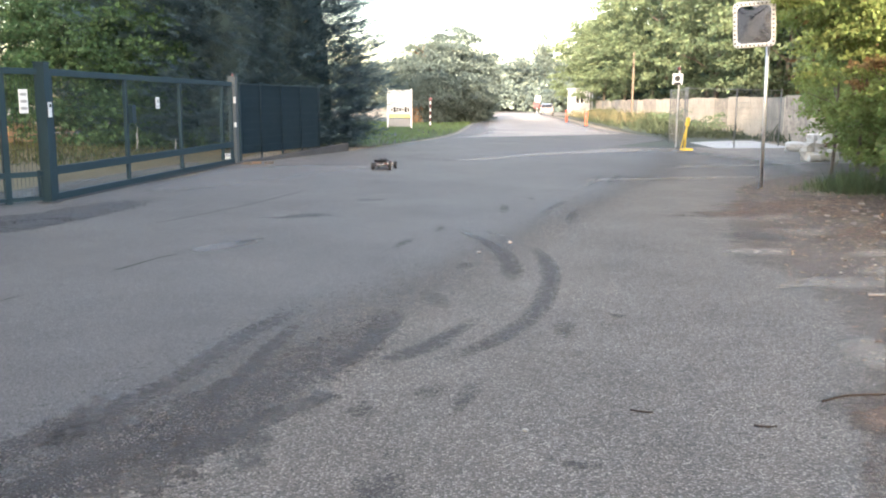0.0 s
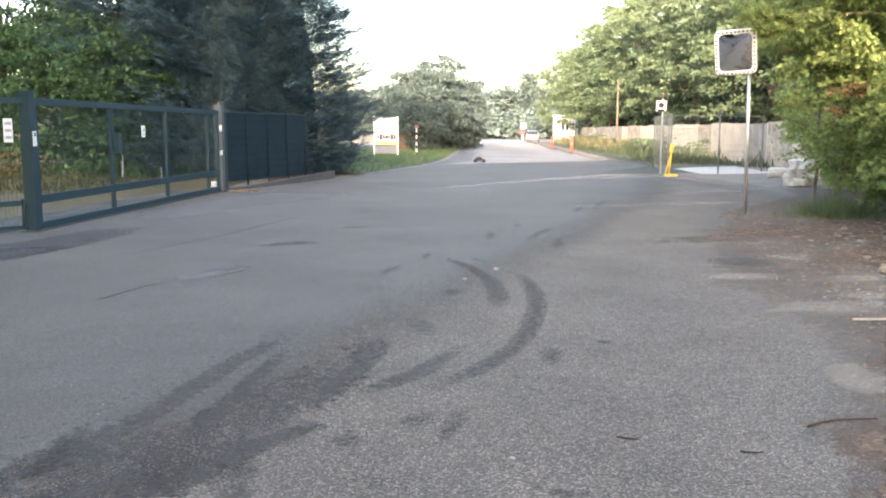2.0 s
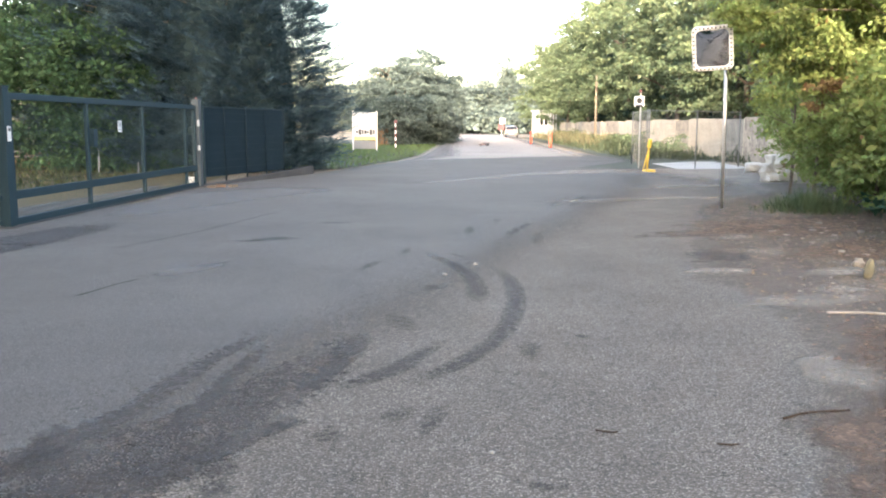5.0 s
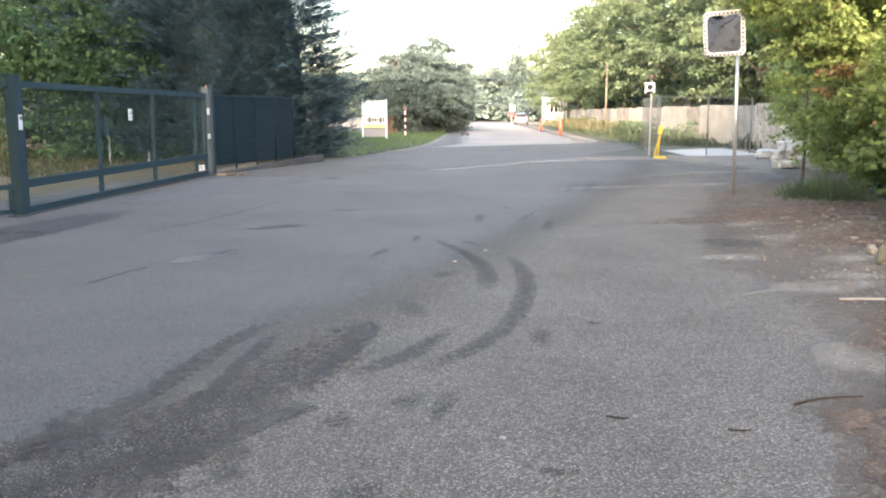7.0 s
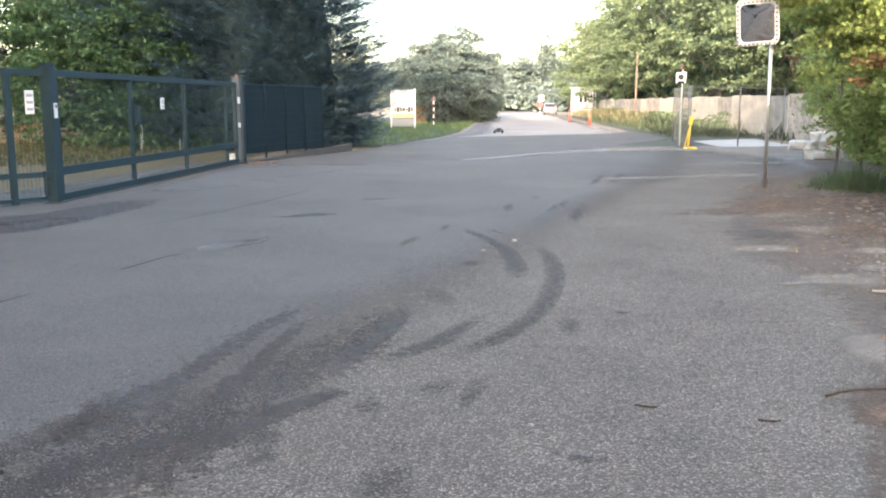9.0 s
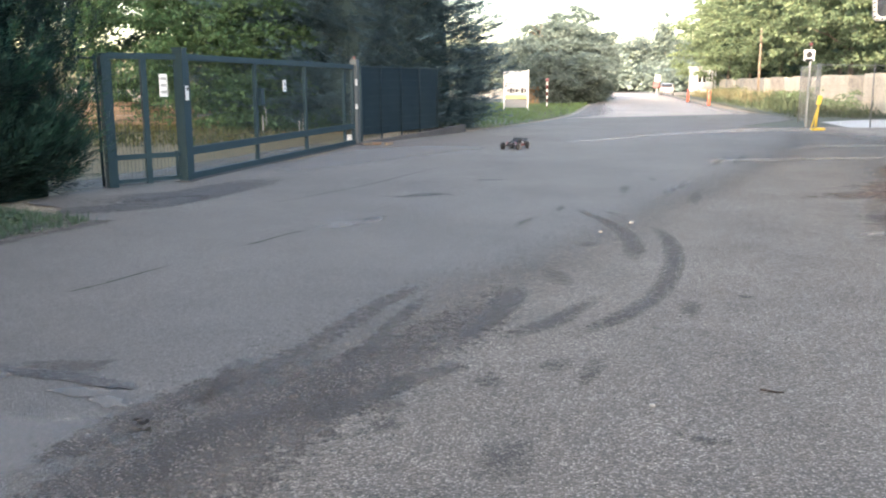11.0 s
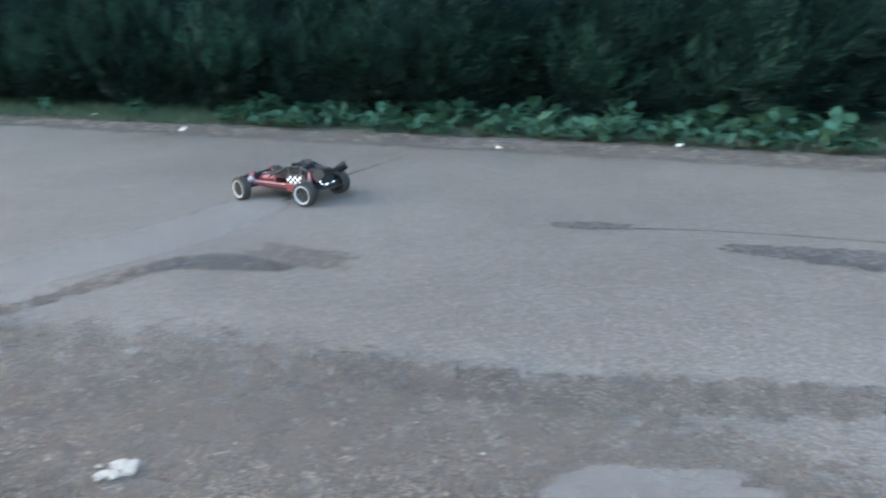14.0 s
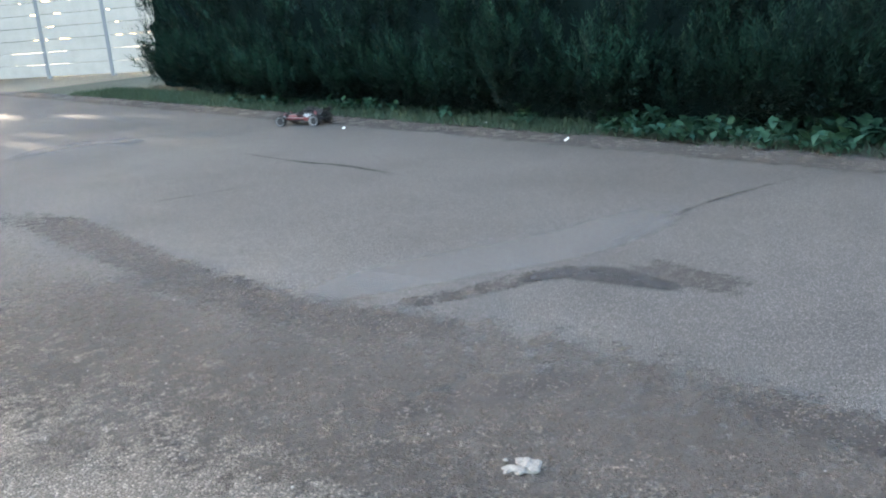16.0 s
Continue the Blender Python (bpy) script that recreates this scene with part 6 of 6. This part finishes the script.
for x, y, h in ((7.9, 14.2, 0.5), (7.4, 12.9, 0.42), (8.3, 15.3, 0.4)):
    w_ = thing("broadleaf_plant", "large-leaved pale green plant at the bushes' foot", "plant", pose(x, y, 0), "broad-leaved plants under the bushes")
    for at, turn, rise, ln in leaf_poses(11, h, rng):
        lf = new("leaf", LEAF_DATA)
        lf.parent = w_
        lf.matrix_basis = pose(*at, 0, -rise, turn) @ Matrix.Scale(ln, 4)
for x, y, sx, sz, tilt in ((4.72, 8.55, 0.05, 0.11, 14), (5.05, 8.3, 0.09, 0.06, 40), (5.3, 9.0, 0.1, 0.07, 70), (4.95, 9.2, 0.07, 0.05, 10), (5.6, 9.6, 0.1, 0.08, 25), (5.5, 8.6, 0.08, 0.06, 55)):
    bm = B()
    bmesh.ops.create_icosphere(bm, subdivisions=3, radius=1)
    for v_ in bm.verts:
        k_ = 1 + 0.35 * noise.noise(v_.co * 1.6 + Vector((x * 7, y * 3, 0)))
        v_.co = Vector((v_.co.x * sx * k_, v_.co.y * sx * 0.8 * k_, v_.co.z * sz * k_))
    st = tagged(mesh_object("field_stone", bm, MOSSY if sz > 0.1 else EARTHSTONE), "pale rough stone standing in the dirt" if sz > 0.1 else "grey-brown rough stone lying in the dirt", "stone", "stones on the dirt shoulder")
    st.matrix_basis = pose(x, y, sz * 0.75, 0, 8 if sz > 0.1 else 0, tilt)
rust = thing("withered_branch", "rust-brown withered branch hanging in the bush", "branch")
p, o = clumps(rng, (7.3, 15.0, 2.05), (0.35, 0.3, 0.3), 6, 0.14, 36)
leaves("foliage", p, o, 0.11, RUSTLEAF, rust, rng=rng)
part("twig", pipe([(7.9, 15.6, 1.7), (7.5, 15.2, 2.0), (7.2, 14.9, 2.3)], 0.012, 6), BARK, rust)

twig = thing("leafy_branch", "leafy branch hanging over the mirror's corner", "branch")
p, o = clumps(rng, (6.05, 15.6, 3.42), (0.55, 0.3, 0.28), 30, 0.16, 60)
leaves("foliage", p, o, 0.09, BUSHLEAF, twig, rng=rng)
part("twig", pipe([(8.0, 15.6, 3.6), (6.8, 15.6, 3.6), (5.9, 15.6, 3.4)], 0.015, 6), BARK, twig)

# ---- board fence beyond the hedge's far end, and unseen trees added to shade the road ----
bf = tagged(new("board_fence"), "pale grey horizontal board fence with posts beyond the hedge", "fence", kind="structure")
F0, F1 = Vector((-20.3, -26.1, 0)), Vector((-15.6, -43.4, 0))
fn = 6
fd = (F1 - F0) / fn
fy = math.degrees(math.atan2(fd.y, fd.x))
PALEBOARD = material("pale_board", (0.46, 0.42, 0.37), 0.85, 0, (0.36, 0.33, 0.29), 2, 30, 0.2)
for k in range(fn):
    a = F0 + fd * k
    o_ = part("post", box(B(), (0.14, 0.14, 3.3), (0, 0, 1.65), bevel=0.01), GREYP, bf)
    o_.matrix_basis = pose(a.x, a.y, 0, 0, 0, fy)
    for j in range(7):
        o_ = part("board", box(B(), (fd.length - 0.1, 0.06, 0.436), (fd.length / 2, 0, 0.3 + 0.45 * j), bevel=0.01), PALEBOARD, bf)
        o_.matrix_basis = pose(a.x, a.y, 0, 0, 0, fy)
# Added sun blockers; heights and crown bases set where sun gets through
for k in range(19):
    tree(-37.3 + 2.7 * k, -41 - 3.0 * (k % 2), (27 if k < 6 else 12.5 if k < 7 else 27.0 if k < 11 else 19.0 if k < 13 else 14.5) + 1.0 * math.sin(k * 1.9), 3.0, 3.0, DARKLEAF, "leafy tree added out of view to shade the road", 400 + k, 0.62, 110, 42, 0.24 if 7 < k < 11 else 0.03, 1.1, group="trees shading the road", trunk=0.3)
tree(-21.6, -46.5, 29, 3.4, 3.2, DARKLEAF, "leafy tree added out of view to shade the road", 450, 0.62, 120, 42, 0.56, 1.1, group="trees shading the road", trunk=0.3)
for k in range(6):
    tree(-21.5 + 3.0 * k, -48.5, 20.5 + math.sin(k * 2.3), 3.2, 3.0, DARKLEAF, "leafy tree added out of view to shade the road", 430 + k, 0.65, 110, 42, 0.37 if k in (2, 3) else 0.0, 1.1, group="trees shading the road", trunk=0.3)


# ---- the large-scale model buggy ----
def make_buggy():
    t = thing("model_buggy", "large red and black radio-controlled off-road buggy with white-rimmed wheels", "model car")
    WB, TR, R = 0.275, 0.20, 0.08
    # chassis tray, nose and side skirts
    bm = B()
    prof = [(-0.34, 0.07, 0.085), (-0.2, 0.11, 0.07), (0.05, 0.11, 0.065), (0.2, 0.06, 0.07), (0.35, 0.035, 0.09)]
    lo = [[bm.verts.new((x, s_ * w, z)) for x, w, z in prof] for s_ in (-1, 1)]
    hi = [[bm.verts.new((x, s_ * w * 1.05, z + 0.035)) for x, w, z in prof] for s_ in (-1, 1)]
    for i in range(len(prof) - 1):
        bm.faces.new((lo[0][i], lo[1][i], lo[1][i + 1], lo[0][i + 1]))
        bm.faces.new((hi[0][i], hi[0][i + 1], hi[1][i + 1], hi[1][i]))
        for k in (0, 1):
            bm.faces.new((lo[k][i], lo[k][i + 1], hi[k][i + 1], hi[k][i]))
    for i in (0, -1):
        bm.faces.new((lo[0][i], hi[0][i], hi[1][i], lo[1][i]))
    bmesh.ops.recalc_face_normals(bm, faces=bm.faces)
    part("chassis", bm, BLACKP, t)
    bm = B()
    secs = [(0.37, 0.025, 0.09, 0.11), (0.31, 0.038, 0.095, 0.13), (0.2, 0.055, 0.105, 0.148), (0.05, 0.09, 0.105, 0.168)]
    rings = [[bm.verts.new((x, w * c_, zl + (zh - zl) * h_)) for c_, h_ in ((-1, 0), (-1, 0.6), (-0.6, 1), (0.6, 1), (1, 0.6), (1, 0))] for x, w, zl, zh in secs]
    for a, b in zip(rings, rings[1:]):
        for i in range(5):
            bm.faces.new((a[i], a[i + 1], b[i + 1], b[i]))
    bm.faces.new(rings[0])
    bm.faces.new(rings[-1][::-1])
    bmesh.ops.recalc_face_normals(bm, faces=bm.faces)
    nose = part("nose", bm, REDP, t, "red nose panel")
    part("bonnet_panel", box(B(), (0.20, 0.075, 0.006), (0.20, 0, 0.152), pose(0, 0, 0, 0, 8.5, 0), bevel=0.002), BLACKP, nose, "black bonnet panel")
    part("nose_stripe", box(B(), (0.06, 0.035, 0.004), (0.22, 0, 0.1545), pose(0, 0, 0, 0, 7.5, 0)), RINGM, nose)
    for s_ in (-1, 1):
        sk = part("side_skirt", box(B(), (0.42, 0.026, 0.034), (0.03, s_ * 0.118, 0.11), pose(0, 0, 0, 0, 0, -4 * s_), bevel=0.008), REDP, t, "red side skirt")
        part("white_line", box(B(), (0.30, 0.004, 0.007), (0.08, s_ * 0.1325, 0.122), pose(0, 0, 0, 0, 0, -4 * s_)), RINGM, sk)
        part("side_pod", box(B(), (0.14, 0.03, 0.045), (-0.15, s_ * 0.122, 0.092), bevel=0.008), REDP, t, "red side pod before the rear wheel")
        pn = part("side_panel", box(B(), (0.16, 0.008, 0.07), (-0.15, s_ * 0.118, 0.155), bevel=0.003), BLACKP, t)
        for i in range(6):
            for j in range(3):
                if (i + j) % 2 == 0:
                    part("check", box(B(), (0.019, 0.003, 0.017), (-0.205 + 0.02 * i + 0.02, s_ * 0.1235, 0.134 + 0.018 * j)), BOARDW, pn)
    # cab: dark raked panels under a black tube cage
    bm = B()
    cs = [(0.08, 0.08, 0.15, 0.162), (-0.06, 0.088, 0.15, 0.222), (-0.16, 0.086, 0.15, 0.228), (-0.24, 0.065, 0.15, 0.19)]
    rings = [[bm.verts.new((x, w * c_, zl + (zh - zl) * h_)) for c_, h_ in ((-1, 0), (-0.8, 1), (0.8, 1), (1, 0))] for x, w, zl, zh in cs]
    for a, b in zip(rings, rings[1:]):
        for i in range(3):
            bm.faces.new((a[i], a[i + 1], b[i + 1], b[i]))
    bm.faces.new(rings[0])
    bm.faces.new(rings[-1][::-1])
    bmesh.ops.recalc_face_normals(bm, faces=bm.faces)
    part("cab", bm, CABDARK, t, "dark window panels")
    for s_ in (-1, 1):
        cg = tube(B(), [Vector(p) for p in ((0.11, s_ * 0.09, 0.152), (-0.06, s_ * 0.085, 0.232), (-0.17, s_ * 0.085, 0.238), (-0.27, s_ * 0.085, 0.19), (-0.31, s_ * 0.08, 0.12))], 0.007, 8)
        tube(cg, [Vector((-0.17, s_ * 0.085, 0.238)), Vector((-0.19, s_ * 0.11, 0.13))], 0.007, 8)
        tube(cg, [Vector((-0.06, s_ * 0.085, 0.232)), Vector((-0.10, s_ * 0.11, 0.13))], 0.006, 8)
        part("cage_tube", cg, BLACKP, t, smooth=True)
    cr = B()
    for x, z in ((-0.06, 0.232), (-0.17, 0.238), (-0.27, 0.19)):
        rod(cr, (x, -0.085, z), (x, 0.085, z), 0.007, n=8)
    part("cage_crossbar", cr, BLACKP, t, smooth=True)
    part("roof_hoop", tube(B(), [Vector(p) for p in ((-0.07, 0.05, 0.232), (-0.08, 0.05, 0.256), (-0.16, 0.05, 0.26), (-0.17, 0.05, 0.238), (-0.17, -0.05, 0.238), (-0.16, -0.05, 0.26), (-0.08, -0.05, 0.256), (-0.07, -0.05, 0.232))], 0.0065, 8), BLACKP, t, smooth=True)
    # engine, exhaust, shocks
    en = part("engine", box(B(), (0.13, 0.12, 0.09), (-0.27, 0.0, 0.135), bevel=0.012), BLACKP, t)
    for k in range(4):
        part("cooling_fin", box(B(), (0.10, 0.13, 0.008), (-0.27, 0, 0.182 + 0.011 * k), bevel=0.002), BLACKP, en)
    part("exhaust", tube(B(), [Vector(p) for p in ((-0.30, -0.10, 0.12), (-0.345, -0.09, 0.13), (-0.36, 0.0, 0.125), (-0.355, 0.08, 0.125), (-0.345, 0.115, 0.14), (-0.35, 0.12, 0.165))], 0.011, 10), CHROME, t, "polished exhaust pipe", smooth=True)
    part("rear_bumper", tube(B(), [Vector(p) for p in ((-0.33, 0.13, 0.09), (-0.38, 0.10, 0.10), (-0.39, 0, 0.10), (-0.38, -0.10, 0.10), (-0.33, -0.13, 0.09))], 0.006, 8), BLACKP, t, smooth=True)
    part("front_bumper", tube(B(), [Vector(p) for p in ((0.32, 0.07, 0.09), (0.375, 0.055, 0.10), (0.388, 0, 0.10), (0.375, -0.055, 0.10), (0.32, -0.07, 0.09))], 0.009, 8), BLACKP, t, smooth=True)
    part("bumper_plate", box(B(), (0.018, 0.17, 0.06), (0.378, 0, 0.105), pose(0, 0, 0, 0, -20, 0), bevel=0.006), BLACKP, t, "black front bumper plate")
    for x, top, xx in ((WB, 0.18, WB - 0.03), (-WB, 0.2, -WB + 0.03)):
        part("shock_tower", box(B(), (0.02, 0.17, 0.09), (xx, 0, top - 0.055), bevel=0.006), BLACKP if x > 0 else REDP, t, "" if x > 0 else "red shock tower")
        for s_ in (-1, 1):
            sh = part("shock", rod(B(), (xx, s_ * 0.085, top), (x, s_ * 0.135, 0.09), 0.017, n=12), REDP, t, "red shock absorber", smooth=True)
            part("spring", rod(B(), (xx, s_ * 0.1, top - 0.04), (x, s_ * 0.128, 0.11), 0.021, n=12), RINGM if x > 0 else BLACKP, sh, smooth=True)
            part("suspension_arm", box(B(), (0.07, 0.12, 0.016), (x - 0.01, s_ * 0.12, 0.082), bevel=0.005), BLACKP, t)
    # wing on two struts
    bm = B()
    secs = [(-0.305, 0.182), (-0.34, 0.19), (-0.375, 0.208), (-0.40, 0.232)]
    top = [[bm.verts.new((x, s_ * 0.135, z)) for x, z in secs] for s_ in (-1, 1)]
    bot = [[bm.verts.new((x + 0.003, s_ * 0.135, z - 0.008)) for x, z in secs] for s_ in (-1, 1)]
    for i in range(3):
        bm.faces.new((top[0][i], top[0][i + 1], top[1][i + 1], top[1][i]))
        bm.faces.new((bot[0][i], bot[1][i], bot[1][i + 1], bot[0][i + 1]))
        for k in (0, 1):
            bm.faces.new((top[k][i], top[k][i + 1], bot[k][i + 1], bot[k][i]))
    for i in (0, -1):
        bm.faces.new((top[0][i], top[1][i], bot[1][i], bot[0][i]))
    bmesh.ops.recalc_face_normals(bm, faces=bm.faces)
    wing = part("wing", bm, BLACKP, t, "black rear wing")
    for s_ in (-1, 1):
        part("end_plate", box(B(), (0.095, 0.006, 0.06), (-0.355, s_ * 0.137, 0.205), pose(0, 0, 0, 0, 30, 0), bevel=0.003), BLACKP, wing)
        part("wing_strut", rod(B(), (-0.29, s_ * 0.05, 0.15), (-0.345, s_ * 0.05, 0.192), 0.007), BLACKP, t)
    part("antenna", rod(B(), (0.17, 0.03, 0.16), (0.165, 0.03, 0.37), 0.0022, n=6), BLACKP, t)
    part("driver_seat_block", box(B(), (0.08, 0.09, 0.05), (-0.06, 0, 0.185), bevel=0.01), BLACKP, t)
    spun = []
    for x, wid in ((WB, 0.062), (-WB, 0.075)):
        for s_ in (-1, 1):
            wnode = new("wheel")
            wnode.parent = t
            # tyre: a rounded profile turned about the axle, with rows of studs
            bm = B()
            prof = [(0.052, -0.42), (0.062, -0.5), (R * 0.93, -0.48), (R * 0.985, -0.3), (R * 0.99, 0), (R * 0.985, 0.3), (R * 0.93, 0.48), (0.062, 0.5), (0.052, 0.42)]
            nseg = 28
            rg = [[bm.verts.new((r_ * math.cos(6.2832 * k / nseg), w_ * wid, r_ * math.sin(6.2832 * k / nseg))) for r_, w_ in prof] for k in range(nseg)]
            for k in range(nseg):
                a, b = rg[k], rg[(k + 1) % nseg]
                for i in range(len(prof) - 1):
                    bm.faces.new((a[i], b[i], b[i + 1], a[i + 1]))
            for k in range(nseg):
                for w_ in (-0.3, 0, 0.3):
                    a = 6.2832 * (k + (0.5 if w_ == 0 else 0)) / nseg
                    box(bm, (0.007, wid * 0.2, 0.009), (R * math.cos(a), w_ * wid, R * math.sin(a)), pose(0, 0, 0, 0, -math.degrees(a), 0))
            bmesh.ops.recalc_face_normals(bm, faces=bm.faces)
            ty = part("tyre", bm, RUBBER, wnode, "black studded tyre")
            bm = B()
            for r_, y_ in ((0.055, 0.46),):
                prof2 = [(0.0515, y_ * 0.7), (0.053, y_ + 0.02), (0.0635, y_ + 0.06), (0.065, y_ - 0.1)]
                rg = [[bm.verts.new((q_ * math.cos(6.2832 * k / nseg), s_ * w_ * wid, q_ * math.sin(6.2832 * k / nseg))) for q_, w_ in prof2] for k in range(nseg)]
                for k in range(nseg):
                    a, b = rg[k], rg[(k + 1) % nseg]
                    for i in range(len(prof2) - 1):
                        bm.faces.new((a[i], b[i], b[i + 1], a[i + 1]))
            bmesh.ops.recalc_face_normals(bm, faces=bm.faces)
            part("rim_ring", bm, RINGM, wnode, "white beadlock ring", smooth=True)
            bm = B()
            rod(bm, (0, s_ * wid * 0.05, 0), (0, s_ * wid * 0.25, 0), 0.053, 0.053, 20)
            for k in range(6):
                a = 6.2832 * k / 6
                box(bm, (0.046, wid * 0.12, 0.012), (0.026 * math.cos(a), s_ * wid * 0.3, 0.026 * math.sin(a)), pose(0, 0, 0, 0, -math.degrees(a), 0))
            rod(bm, (0, s_ * wid * 0.2, 0), (0, s_ * wid * 0.5, 0), 0.013, 0.011, 10)
            part("rim", bm, BLACKP, wnode, "dark six-spoke wheel centre")
            wnode.matrix_basis = pose(x, s_ * TR, R)
            spun.append((wnode, x, s_ * TR))
    return t, spun, R


buggy, buggy_wheels, WHEEL_R = make_buggy()
# seconds, x, y, heading in degrees from +x, steering
DRIVE = [
    (0.0, -1.34, 20.0, 80, 0), (0.5, -0.86, 23.5, 77, -6), (1.0, -0.10, 29.2, 80, -4), (1.5, 0.95, 34.3, 78, 0), (2.0, 2.40, 41.2, 78, 0),
    (2.5, 3.65, 47.8, 79, 0), (3.0, 4.55, 52.8, 80, 0), (3.5, 5.25, 57.9, 80, 0), (4.0, 5.85, 60.4, 85, 12), (4.6, 6.05, 63.0, 120, 18),
    (5.2, 5.1, 64.3, 185, 18), (5.8, 3.7, 62.6, 235, 16), (6.3, 2.95, 60.0, 262, 6), (6.5, 2.90, 59.2, 268, 0), (7.0, 3.13, 58.2, 274, 0), (7.5, 3.28, 55.8, 273, 0),
    (8.0, 3.45, 53.4, 270, 0), (9.0, 2.6, 43.5, 263, 0), (10.0, 0.75, 30.8, 258, 0), (10.5, -0.03, 25.3, 256, 0), (10.8, -0.75, 22.0, 254, -4), (11.0, -1.05, 20.3, 250, -4),
    (11.3, -1.75, 17.5, 246, 0), (11.5, -2.2, 15.2, 247, 4), (11.8, -2.95, 12.4, 250, 6), (12.0, -3.3, 10.6, 254, 5), (12.2, -3.6, 8.86, 258, 3), (12.5, -4.19, 6.47, 258, 0),
    (12.8, -4.70, 4.22, 257, 0), (13.0, -5.05, 2.83, 256, 0), (13.3, -5.45, 1.01, 257, 2), (13.5, -5.62, -0.14, 260, 2), (13.8, -5.76, -1.69, 261, -8), (14.0, -5.96, -2.75, 254, -14),
    (14.2, -6.31, -3.68, 243, -16), (14.5, -7.01, -4.78, 222, -14), (14.8, -7.80, -5.12, 206, 0), (15.0, -8.39, -5.62, 205, 18), (15.3, -9.08, -6.5, 238, 20), (15.5, -9.24, -7.25, 256, 20),
    (15.7, -9.45, -8.3, 272, 16), (15.9, -9.42, -9.15, 281, 8), (16.0, -9.42, -9.7, 286, 4)]


def motions():
    walk(buggy, [(t, pose(x, y, 0.001, 0, 0, h)) for t, x, y, h, _ in DRIVE])
    T = np.arange(0, 16.01, 0.1)
    tt = [r[0] for r in DRIVE]
    X, Y, ST = (np.interp(T, tt, [r[k] for r in DRIVE]) for k in (1, 2, 4))
    # the spin of the wheels, slowed to what one can follow
    step = np.minimum(np.degrees(np.hypot(np.diff(X), np.diff(Y)) / WHEEL_R), 78.0)
    spin = np.concatenate([[0], np.cumsum(step)])
    for ob, x, y in buggy_wheels:
        walk(ob, [(t, pose(x, y, WHEEL_R) @ pose(0, 0, 0, 0, 0, st if x > 0 else 0) @ pose(0, 0, 0, 0, a, 0)) for t, st, a in zip(T, ST, spin)])


motions()
